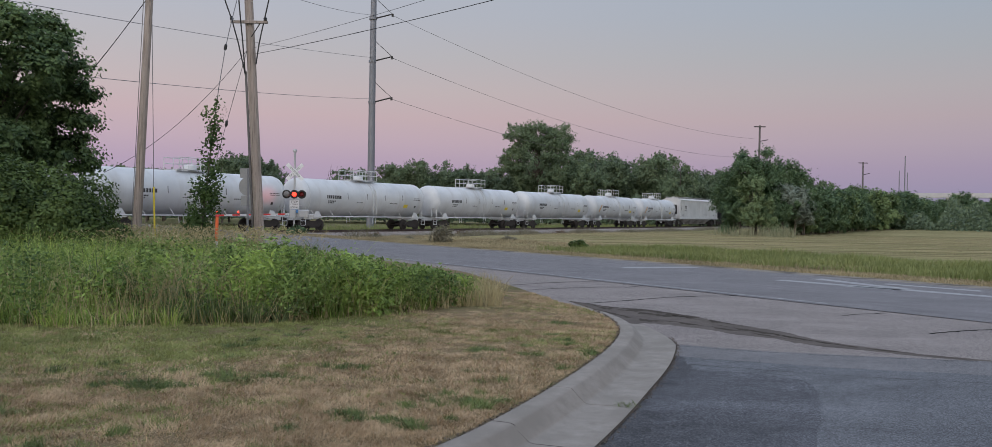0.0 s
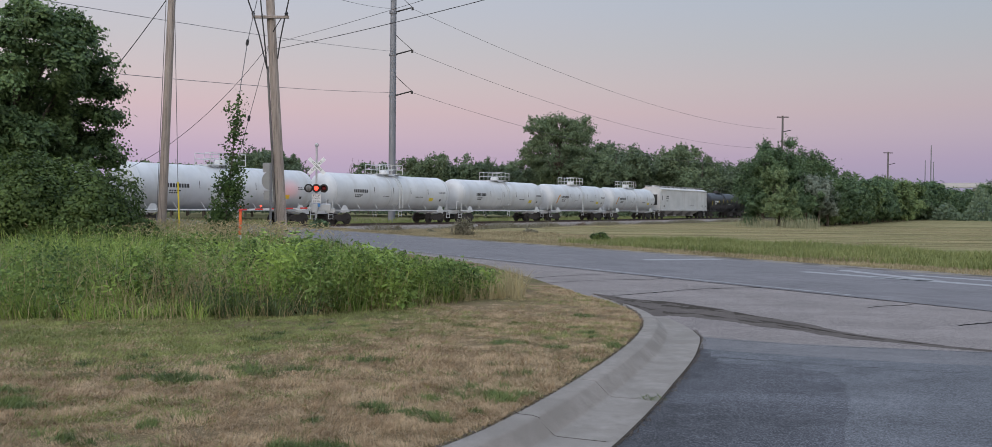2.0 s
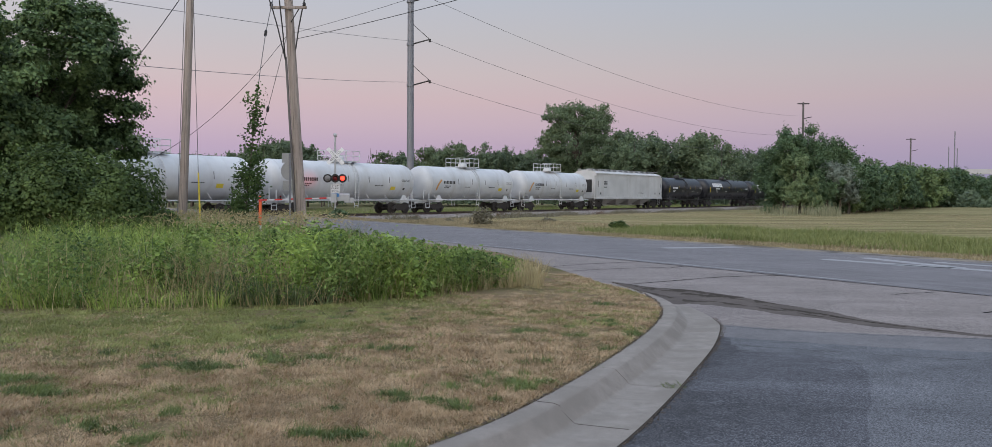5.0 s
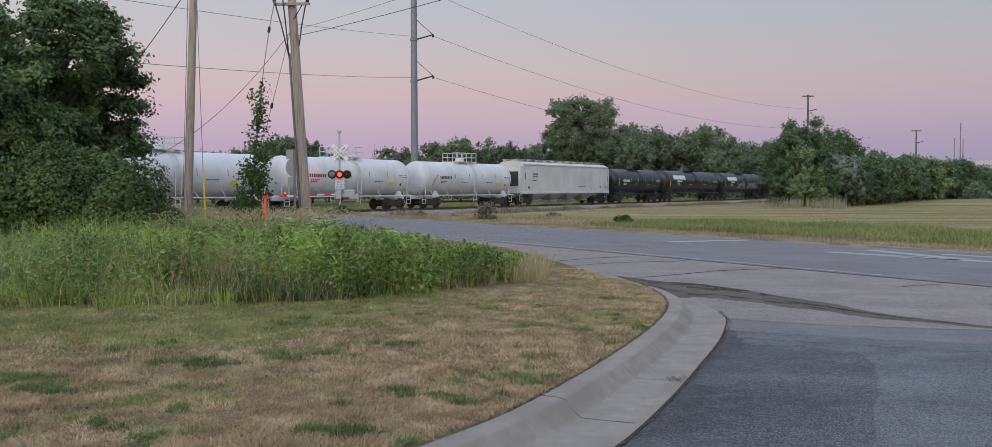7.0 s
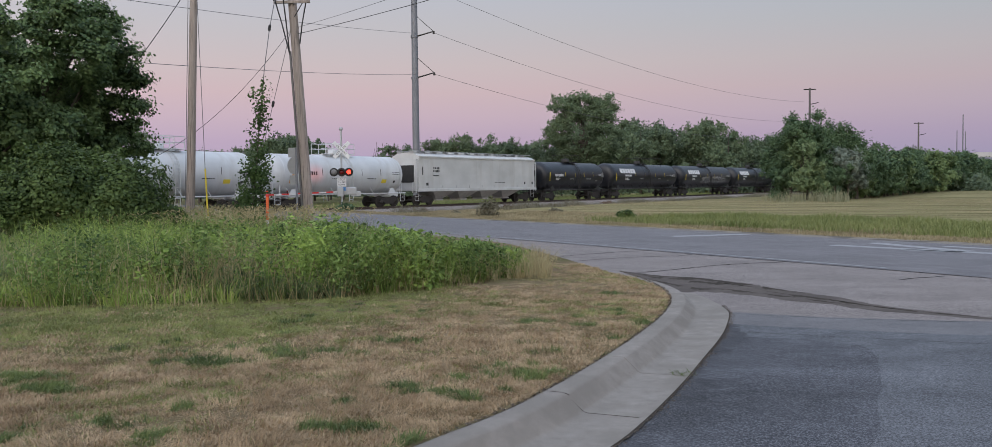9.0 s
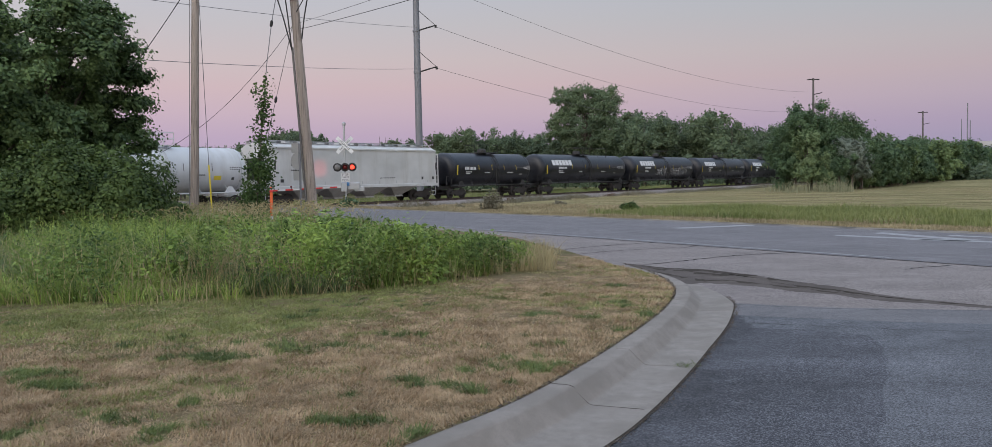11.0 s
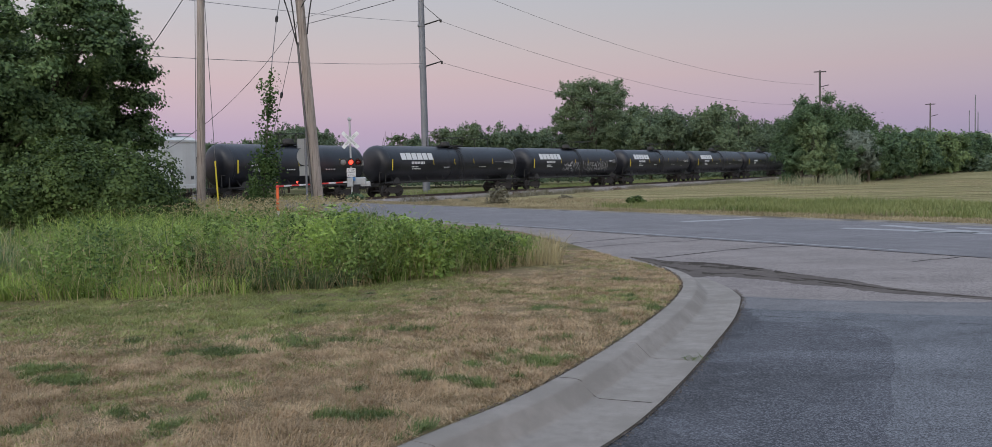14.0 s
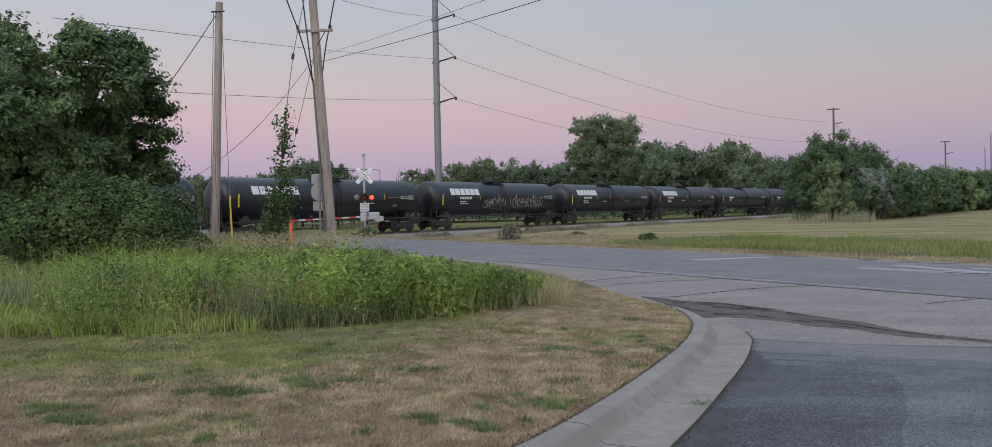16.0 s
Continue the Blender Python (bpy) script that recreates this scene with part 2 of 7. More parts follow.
def tank_paint(name, a, b, grime, rough):
    """Railcar paint: slow changes of tone, grime run down the flank in thin streaks."""
    m = bpy.data.materials.new(name)
    m.use_nodes = True
    tr = m.node_tree
    bs = tr.nodes["Principled BSDF"]
    co = node(tr, "ShaderNodeTexCoord").outputs["Object"]
    info = node(tr, "ShaderNodeObjectInfo").outputs["Random"]
    off = node(tr, "ShaderNodeVectorMath")
    off.operation = "ADD"
    tr.links.new(co, off.inputs[0])
    far = node(tr, "ShaderNodeMath")
    far.operation = "MULTIPLY"
    far.inputs[1].default_value = 60.0
    tr.links.new(info, far.inputs[0])
    tr.links.new(far.outputs[0], off.inputs[1])
    facs = []
    for scale, detail, rg in (((0.35, 0.35, 0.5), 4.0, 0.55), ((1.1, 0.4, 0.16), 5.0, 0.62), ((9, 9, 9), 5.0, 0.7)):
        mp = node(tr, "ShaderNodeMapping")
        mp.inputs["Scale"].default_value = scale
        tr.links.new(off.outputs[0], mp.inputs["Vector"])
        n = node(tr, "ShaderNodeTexNoise", Scale=1.0, Detail=detail, Roughness=rg)
        tr.links.new(mp.outputs[0], n.inputs["Vector"])
        facs.append(n.outputs["Fac"])
    base = ramp(tr, [(0.36, a), (0.64, b)], facs[0])
    run_ = ramp(tr, [(0.50, (0, 0, 0)), (0.76, (0.6, 0.6, 0.6))], facs[1])
    mx = node(tr, "ShaderNodeMixRGB")
    tr.links.new(run_.outputs[0], mx.inputs["Fac"])
    tr.links.new(base.outputs[0], mx.inputs["Color1"])
    mx.inputs["Color2"].default_value = (*grime, 1)
    tr.links.new(mx.outputs[0], bs.inputs["Base Color"])
    rr = ramp(tr, [(0.3, (rough - 0.08,) * 3), (0.7, (rough + 0.12,) * 3)], facs[2])
    tr.links.new(rr.outputs[0], bs.inputs["Roughness"])
    bp = node(tr, "ShaderNodeBump", Strength=0.05, Distance=0.02)
    tr.links.new(facs[0], bp.inputs["Height"])
    tr.links.new(bp.outputs[0], bs.inputs["Normal"])
    return m


def glow(name, colour, strength):
    m = bpy.data.materials.new(name)
    m.use_nodes = True
    bs = m.node_tree.nodes["Principled BSDF"]
    bs.inputs["Base Color"].default_value = (*colour, 1)
    bs.inputs["Emission Color"].default_value = (*colour, 1)
    bs.inputs["Emission Strength"].default_value = strength
    return m


M_verge = material("verge_soil", (0.13, 0.115, 0.06), (0.26, 0.22, 0.12), 0.95, 3.0, 60, 0.6, c=(0.11, 0.13, 0.05), big=0.25, depth=0.05)
M_lawn = material("dry_lawn", (0.125, 0.094, 0.056), (0.27, 0.21, 0.13), 0.95, 5.0, 150, 0.7, c=(0.125, 0.115, 0.055), big=0.35, depth=0.03)
M_field = swaths("mown_field", (0.128, 0.116, 0.053), (0.335, 0.285, 0.154), (0.18, 0.18, 0.082))
M_road = asphalt("road_asphalt", (0.112, 0.105, 0.112), (0.202, 0.191, 0.199), (0.29, 0.28, 0.29), 60, 0.5, 0.75, turn=-53.7)
M_apron = asphalt("old_grey_asphalt", (0.188, 0.162, 0.154), (0.258, 0.224, 0.211), (0.38, 0.338, 0.322), 55, 0.42, 0.3)
M_drive = asphalt("dark_asphalt", (0.034, 0.036, 0.045), (0.094, 0.097, 0.114), (0.23, 0.235, 0.255), 75, 0.55, 0.3, turn=62, wear=(0.66, 1.16))
M_concrete = material("kerb_concrete", (0.165, 0.147, 0.130), (0.325, 0.292, 0.262), 0.85, 7.0, 160, 0.8, c=(0.205, 0.183, 0.161), big=2.2, depth=0.008, spread=0.40)
M_silt = material("washed_silt", (0.080, 0.069, 0.063), (0.175, 0.152, 0.14), 0.95, 4, 50, 0.7, c=(0.105, 0.092, 0.084), big=1.2, depth=0.015)
M_dirt = material("dirt", (0.105, 0.09, 0.078), (0.19, 0.165, 0.145), 0.95, 5, 60, 0.7, c=(0.135, 0.12, 0.11), big=1.6, depth=0.02)
M_gravel = material("tan_shoulder_gravel", (0.17, 0.15, 0.125), (0.36, 0.32, 0.275), 0.95, 6, 45, 0.8, c=(0.13, 0.118, 0.105), big=1.2, depth=0.03)
M_crack = material("tar_crack", (0.010, 0.010, 0.011), (0.022, 0.021, 0.021), 0.96, 6, 90, 0.3)
M_paint = material("road_paint", (0.15, 0.15, 0.16), (0.42, 0.42, 0.43), 0.7, 5, 60, 0.2, spread=0.25)
M_ballast = material("ballast_stone", (0.20, 0.18, 0.17), (0.43, 0.39, 0.37), 0.95, 9, 30, 0.8, island=0.25, depth=0.05)
M_rail = material("rusty_rail", (0.06, 0.045, 0.04), (0.14, 0.10, 0.085), 0.5, 3, 60, 0.2, metal=0.5)
M_tie = material("creosote_tie", (0.03, 0.026, 0.022), (0.085, 0.07, 0.06), 0.9, 5, 60, 0.4, each=0.3)
M_wood = pole_wood("weathered_pole", (0.255, 0.215, 0.19), (0.43, 0.37, 0.33), (0.165, 0.138, 0.12))
M_steel = material("galvanised_steel", (0.155, 0.163, 0.185), (0.25, 0.26, 0.285), 0.5, 1.5, 60, 0.1, metal=0.35)
M_iron = material("dark_iron", (0.028, 0.027, 0.027), (0.06, 0.056, 0.053), 0.7, 5, 60, 0.2, metal=0.3)
M_rust = material("brake_dust_iron", (0.022, 0.019, 0.018), (0.06, 0.05, 0.044), 0.85, 5, 60, 0.3)
M_white = tank_paint("white_tank_paint", (0.50, 0.52, 0.545), (0.63, 0.645, 0.66), (0.42, 0.405, 0.385), 0.42)
M_trim = material("white_trim_paint", (0.52, 0.53, 0.54), (0.66, 0.67, 0.67), 0.5, 3, 30, 0.05)
M_hopper = tank_paint("pale_grey_hopper_paint", (0.49, 0.495, 0.49), (0.60, 0.60, 0.595), (0.40, 0.38, 0.355), 0.52)
M_black = tank_paint("black_tank_paint", (0.007, 0.008, 0.012), (0.018, 0.020, 0.028), (0.032, 0.031, 0.033), 0.36)
M_ink = material("black_stencil", (0.02, 0.02, 0.022), (0.06, 0.06, 0.062), 0.6, 4, 40, 0.0)
M_chalk = material("white_stencil", (0.55, 0.55, 0.55), (0.72, 0.72, 0.72), 0.6, 4, 40, 0.0)
M_yellow = material("yellow_plastic", (0.62, 0.47, 0.03), (0.75, 0.60, 0.06), 0.55, 4, 40, 0.05)
M_orange = material("orange_plastic", (0.72, 0.11, 0.03), (0.85, 0.17, 0.05), 0.5, 4, 40, 0.05)
M_amber = material("faded_orange_paint", (0.52, 0.25, 0.06), (0.62, 0.32, 0.09), 0.55, 4, 40, 0.0)
M_redpaint = material("red_paint", (0.55, 0.03, 0.025), (0.68, 0.06, 0.05), 0.5, 4, 40, 0.05)
M_blue = material("blue_sign_paint", (0.06, 0.20, 0.45), (0.09, 0.27, 0.55), 0.5, 4, 40, 0.0)
M_signback = material("bare_aluminium", (0.38, 0.39, 0.40), (0.50, 0.51, 0.52), 0.45, 3, 40, 0.05, metal=0.4)
M_cable = material("black_cable", (0.015, 0.015, 0.017), (0.03, 0.03, 0.032), 0.6, 4, 40, 0.0)
M_wire = material("bare_wire", (0.10, 0.10, 0.11), (0.15, 0.15, 0.16), 0.5, 4, 40, 0.0)
M_bark = material("bark", (0.06, 0.05, 0.04), (0.15, 0.125, 0.10), 0.9, 6, 60, 0.7, depth=0.03)
M_crossbuck = material("white_sign_sheeting", (0.72, 0.72, 0.72), (0.82, 0.82, 0.82), 0.5, 4, 40, 0.0)
# distance haze is mixed into this grey timber colour
M_farpole = material("hazed_far_timber", (0.10, 0.09, 0.088), (0.17, 0.155, 0.15), 0.9, 2, 30, 0.2)
M_lens_on = glow("lit_red_lens", (1.0, 0.035, 0.02), 5.0)
M_lens_off = material("unlit_red_lens", (0.10, 0.008, 0.008), (0.16, 0.015, 0.014), 0.25, 4, 40, 0.0)
M_bridge = material("pale_concrete", (0.42, 0.41, 0.42), (0.55, 0.54, 0.54), 0.8, 0.3, 5, 0.1)
L_near = leafy("maple_leaves", (0.026, 0.054, 0.026), (0.205, 0.30, 0.118))
L_bush = leafy("hedge_leaves", (0.020, 0.042, 0.015), (0.145, 0.21, 0.062), big=0.9)
L_mid = leafy("poplar_leaves", (0.040, 0.080, 0.044), (0.185, 0.27, 0.13), big=0.35)
L_silver = leafy("silvery_leaves", (0.16, 0.20, 0.16), (0.33, 0.38, 0.31), big=0.6)
# far woods: leaf colours with lifted, greyed darks that paint in the haze
L_far = leafy("hazed_far_leaves", (0.106, 0.150, 0.094), (0.225, 0.295, 0.160), big=0.12)
L_far_light = leafy("pale_hazed_leaves", (0.10, 0.145, 0.085), (0.23, 0.29, 0.16), big=0.12)
L_far_dark = leafy("dark_hazed_leaves", (0.080, 0.115, 0.078), (0.175, 0.232, 0.135), big=0.12)
L_vine = leafy("vine_leaves", (0.028, 0.058, 0.022), (0.115, 0.18, 0.058), big=1.2)
L_weed = leafy("weed_leaves", (0.055, 0.12, 0.03), (0.36, 0.49, 0.12), big=1.3)
L_grass = leafy("tall_grass", (0.06, 0.115, 0.024), (0.47, 0.59, 0.155), big=0.6, clear=0.2)
L_straw = leafy("dry_seed_grass", (0.25, 0.205, 0.10), (0.54, 0.46, 0.265), big=0.9)
L_blade_tan = leafy("dry_lawn_blades", (0.222, 0.150, 0.083), (0.67, 0.51, 0.332), big=3.0, clear=0.2)
L_blade_green = leafy("green_lawn_blades", (0.125, 0.150, 0.048), (0.385, 0.405, 0.15), big=0.8, clear=0.2)
L_tuft = leafy("lawn_tuft_blades", (0.055, 0.088, 0.033), (0.23, 0.285, 0.10), big=1.5, clear=0.2)
L_field = leafy("field_grass", (0.115, 0.155, 0.048), (0.31, 0.33, 0.135), big=0.25)
L_reed = leafy("pale_reed_blades", (0.17, 0.175, 0.10), (0.40, 0.40, 0.26), big=0.9)
L_sapling = leafy("sapling_leaves", (0.10, 0.15, 0.07), (0.27, 0.35, 0.17), big=0.6)
L_sapling2 = leafy("light_hedge_leaves", (0.075, 0.12, 0.05), (0.23, 0.31, 0.13), big=0.4)
L_verge = leafy("dull_verge_grass", (0.19, 0.158, 0.094), (0.49, 0.412, 0.26), big=0.5)
L_rust = leafy("reddish_dock_leaves", (0.10, 0.07, 0.05), (0.23, 0.155, 0.11), big=0.9)
L_scrub = leafy("scrub_leaves", (0.13, 0.12, 0.085), (0.28, 0.26, 0.185), big=0.9)

# ---------------------------------------------------------------- mesh tools


class Shape:
    """Gathers vertices and faces of one mesh."""

    def __init__(self):
        self.v, self.f, self.s = [], [], []

    def add(self, verts, faces, slot=0):
        k = len(self.v)
        self.v += [tuple(p) for p in verts]
        self.f += [tuple(i + k for i in f) for f in faces]
        self.s += [slot] * len(faces)
        return self

    def box(self, c, size, m=None, bevel=0.0, slot=0):
        """A block with its top and upright edges cut by bevel."""
        x, y, z = size[0] / 2, size[1] / 2, size[2] / 2
        b = min(bevel, x * 0.9, y * 0.9, z * 0.9)
        if b <= 0:
            vs = [(sx * x, sy * y, sz * z) for sz in (-1, 1) for sx, sy in ((-1, -1), (1, -1), (1, 1), (-1, 1))]
            n = 4
            rings = 2
        else:
            def ring(a, c_, zz):
                return [(-a + b, -c_, zz), (a - b, -c_, zz), (a, -c_ + b, zz), (a, c_ - b, zz), (a - b, c_, zz), (-a + b, c_, zz),
                        (-a, c_ - b, zz), (-a, -c_ + b, zz)]
            vs = ring(x, y, -z) + ring(x, y, z - b) + ring(x - b, y - b, z)
            n, rings = 8, 3
        fs = [tuple(range(n))[::-1], tuple(range((rings - 1) * n, rings * n))]
        for r in range(rings - 1):
            fs += [(r * n + i, r * n + (i + 1) % n, (r + 1) * n + (i + 1) % n, (r + 1) * n + i) for i in range(n)]
        if m is not None:
            vs = [m @ Vector(p) for p in vs]
        return self.add([(p[0] + c[0], p[1] + c[1], p[2] + c[2]) for p in vs], fs, slot)

    def path(self, pts, r, n=6, r1=None, cap=True, slot=0):
        """A tube along points, its radius going from r to r1."""
        pts = [Vector(p) for p in pts]
        r1 = r if r1 is None else r1
        vs, fs = [], []
        last = None
        for i, p in enumerate(pts):
            d = (pts[min(i + 1, len(pts) - 1)] - pts[max(i - 1, 0)]).normalized()
            if last is None:
                u = d.orthogonal().normalized()
            else:
                u = (last - d * last.dot(d)).normalized()
            last = u
            w = d.cross(u)
            rad = r + (r1 - r) * i / max(len(pts) - 1, 1)
            vs += [p + (u * math.cos(a) + w * math.sin(a)) * rad for a in (2 * math.pi * k / n for k in range(n))]
        for i in range(len(pts) - 1):
            fs += [(i * n + k, i * n + (k + 1) % n, (i + 1) * n + (k + 1) % n, (i + 1) * n + k) for k in range(n)]
        if cap:
            fs += [tuple(range(n))[::-1], tuple(range((len(pts) - 1) * n, len(pts) * n))]
        return self.add(vs, fs, slot)

    def lathe(self, profile, n=24, m=None, slot=0):
        """Turns (x, radius) points round the x axis."""
        vs, fs = [], []
        for x, r in profile:
            vs += [(x, r * math.cos(2 * math.pi * k / n), r * math.sin(2 * math.pi * k / n)) for k in range(n)]
        for i in range(len(profile) - 1):
            fs += [(i * n + k, (i + 1) * n + k, (i + 1) * n + (k + 1) % n, i * n + (k + 1) % n) for k in range(n)]
        fs += [tuple(range(n)), tuple(range((len(profile) - 1) * n, len(profile) * n))[::-1]]
        if m is not None:
            vs = [m @ Vector(p) for p in vs]
        return self.add(vs, fs, slot)

    def mesh(self, name, mats, smooth=False):
        me = bpy.data.meshes.new(name)
        me.from_pydata(self.v, [], self.f)
        for m in mats if isinstance(mats, (list, tuple)) else [mats]:
            me.materials.append(m)
        if any(self.s):
            me.polygons.foreach_set("material_index", self.s)
        if smooth:
            me.polygons.foreach_set("use_smooth", [True] * len(me.polygons))
            me.set_sharp_from_angle(angle=radians(38))
        me.update()
        return me


def part(name, shape, mat, parent=None, label="", smooth=False, at=None):
    """Links a shape or a mesh as one object under a thing or a part."""
    me = shape if isinstance(shape, bpy.types.Mesh) else shape.mesh(name, mat, smooth)
    ob = new(name, me)
    ob.parent = parent
    if at is not None:
        ob.matrix_basis = at
    return tagged(ob, label)


def thing(name, label, category, at=None, group="", kind=""):
    ob = new(name)
    ob.empty_display_size = 0.2
    if at is not None:
        ob.matrix_basis = at
    return tagged(ob, label, category, group, kind)


def array_mesh(name, verts, faces, mat):
    """A mesh from numpy arrays; all faces have the same number of corners."""
    me = bpy.data.meshes.new(name)
    nv, (nf, k) = len(verts), faces.shape
    me.vertices.add(nv)
    me.vertices.foreach_set("co", np.ascontiguousarray(verts, dtype=np.float32).ravel())
    me.loops.add(nf * k)
    me.loops.foreach_set("vertex_index", np.ascontiguousarray(faces, dtype=np.int32).ravel())
    me.polygons.add(nf)
    me.polygons.foreach_set("loop_start", np.arange(0, nf * k, k, dtype=np.int32))
    me.update(calc_edges=True)
    me.materials.append(mat)
    return me


def leaves(rng, centres, size, droop=0.3, long=1.6, face=None, scatter=0.42):
    """A folded leaf of two triangles' breadth at each centre, turned at random, or lying square to face with some scatter."""
    n = len(centres)
    d = rng.normal(size=(n, 3))
    d[:, 2] = d[:, 2] * 0.6 - droop
    if face is not None:
        up = face / (np.linalg.norm(face, axis=1)[:, None] + 1e-9) + rng.normal(size=(n, 3)) * scatter
        up /= np.linalg.norm(up, axis=1)[:, None] + 1e-9
        d -= up * (d * up).sum(1)[:, None]
    d /= np.linalg.norm(d, axis=1)[:, None] + 1e-9
    if face is not None:
        w = np.cross(d, up)
    else:
        q = rng.normal(size=(n, 3))
        q[:, 2] *= 0.5
        w = np.cross(d, q)
    w /= np.linalg.norm(w, axis=1)[:, None] + 1e-9
    s = size * rng.uniform(0.6, 1.35, n)[:, None]
    a = centres - d * s * long / 2
    c = centres + d * s * long / 2
    b = centres + w * s / 2 - d * s * 0.15
    e = centres - w * s / 2 - d * s * 0.15
    verts = np.stack([a, b, c, e], 1).reshape(-1, 3)
    return verts, np.arange(n * 4).reshape(n, 4)


def blades(rng, base, height, width, lean=0.35, bend=0.5, way=None):
    """Grass blades: a quad and a tip each, bent over (towards the angle way, if given); the tip is closed to a point's breadth."""
    n = len(base)
    ang = rng.uniform(0, 2 * math.pi, n)
    side = np.stack([np.cos(ang), np.sin(ang), np.zeros(n)], 1)
    ang2 = rng.uniform(0, 2 * math.pi, n) if way is None else way
    out = np.stack([np.cos(ang2), np.sin(ang2), np.zeros(n)], 1)
    h = (height * rng.uniform(0.55, 1.2, n))[:, None]
    w = (width * rng.uniform(0.6, 1.3, n))[:, None]
    l1 = rng.uniform(0, lean, n)[:, None] * h * 0.5
    l2 = l1 + rng.uniform(0, bend, n)[:, None] * h
    up = np.array([0, 0, 1.0])
    mid = base + out * l1 + up * h * 0.6
    tip = base + out * l2 + up * h * (1 - 0.25 * (l2 / h) ** 2)
    v = np.stack([base - side * w / 2, base + side * w / 2, mid + side * w * 0.4, mid - side * w * 0.4,
                  tip + side * w * 0.06, tip - side * w * 0.06], 1).reshape(-1, 3)
    k = np.arange(n)[:, None] * 6
    f = np.concatenate([k + [0, 1, 2, 3], k + [3, 2, 4, 5]], 0)
    return v, f


def smooth_line(pts, step):
    """Points at even steps on a smooth curve through pts."""
    p = np.array(pts, float)
    q = np.vstack([2 * p[0] - p[1], p, 2 * p[-1] - p[-2]])
    out = []
    for i in range(1, len(q) - 2):
        for t in np.linspace(0, 1, 24, endpoint=False):
            out.append(0.5 * (2 * q[i] + (q[i + 1] - q[i - 1]) * t + (2 * q[i - 1] - 5 * q[i] + 4 * q[i + 1] - q[i + 2]) * t * t
                              + (3 * q[i] - q[i - 1] - 3 * q[i + 1] + q[i + 2]) * t ** 3))
    out.append(p[-1])
    out = np.array(out)
    s = np.concatenate([[0], np.cumsum(np.linalg.norm(np.diff(out, axis=0), axis=1))])
    u = np.arange(0, s[-1], step)
    return np.stack([np.interp(u, s, out[:, k]) for k in range(out.shape[1])], 1)


def normals2(line):
    """The unit normals to the right of a line in the plan."""
    d = np.gradient(line[:, :2], axis=0)
    d /= np.linalg.norm(d, axis=1)[:, None]
    return np.stack([d[:, 1], -d[:, 0]], 1)


def strip(line, left, right, z, mat, name):
    """A flat ribbon along a line, from left to right of it in metres."""
    n = normals2(line)
    s = Shape()
    a = line[:, :2] + n * left
    b = line[:, :2] + n * right
    k = len(line)
    s.add([(*p, z) for p in a] + [(*p, z) for p in b], [(i, k + i, k + i + 1, i + 1) for i in range(k - 1)])
    return s


def inside(pts, poly):
    """Which points lie in a polygon of the plan."""
    x, y = pts[:, 0], pts[:, 1]
    hit = np.zeros(len(pts), bool)
    for (x0, y0), (x1, y1) in zip(poly, poly[1:] + poly[:1]):
        c = (y0 > y) != (y1 > y)
        hit ^= c & (x < (x1 - x0) * (y - y0) / (y1 - y0 + 1e-12) + x0)
    return hit

# ---------------------------------------------------------------- ground, road, kerb
EDGE_WHITE = [(2 + 0.592 * t, 22 - 0.806 * t) for t in (-95, -70, -45, -30, -20, -10, 0, 10, 20, 35, 60)]
KERB = [(-14.0, -19.0), (-6.6, -6.0), (-3.2, 0.2), (-1.9, 2.6), (-0.95, 4.4), (-0.37, 5.33), (-0.05, 5.95), (0.40, 7.0), (0.93, 8.4), (1.32, 9.6), (1.62, 10.9), (1.68, 12.2),
        (1.52, 13.6), (1.15, 15.0)]
NEAR_EDGE = [(1.15, 15.0), (0.75, 17.3), (-0.2, 20.8), (-2.0, 25.4), (-8.9, 35.1), (-16.6, 45.6), (-34.3, 69.8), (-52, 93.9)]
ROAD_WIDTH = 6.7


def ground():
    s = Shape()
    ring = [20, 60, 150, 400, 1200, 3000]
    vs, fs, n = [(0, 60, -0.72)], [], 48
    for r in ring:
        vs += [(r * math.cos(2 * math.pi * k / n), 60 + r * math.sin(2 * math.pi * k / n), -0.72) for k in range(n)]
    fs += [(0, 1 + k, 1 + (k + 1) % n) for k in range(n)]
    for i in range(len(ring) - 1):
        fs += [(1 + i * n + k, 1 + (i + 1) * n + k, 1 + (i + 1) * n + (k + 1) % n, 1 + i * n + (k + 1) % n) for k in range(n)]
    s.add(vs, fs)
    tagged(part("ground", s, M_verge), "dry grassy ground reaching to the horizon", "ground", kind="structure")


def low_ground(x, y):
    """The height of the land on the field's side: level with the road, falling to a shallow ditch along the ballast."""
    d = (x + 10.06) * 0.842 - (y - 75.86) * 0.539
    t = max(0.0, min(1.0, (15.0 - d) / 10.5))
    return -0.03 - 0.64 * t * t * (3 - 2 * t)


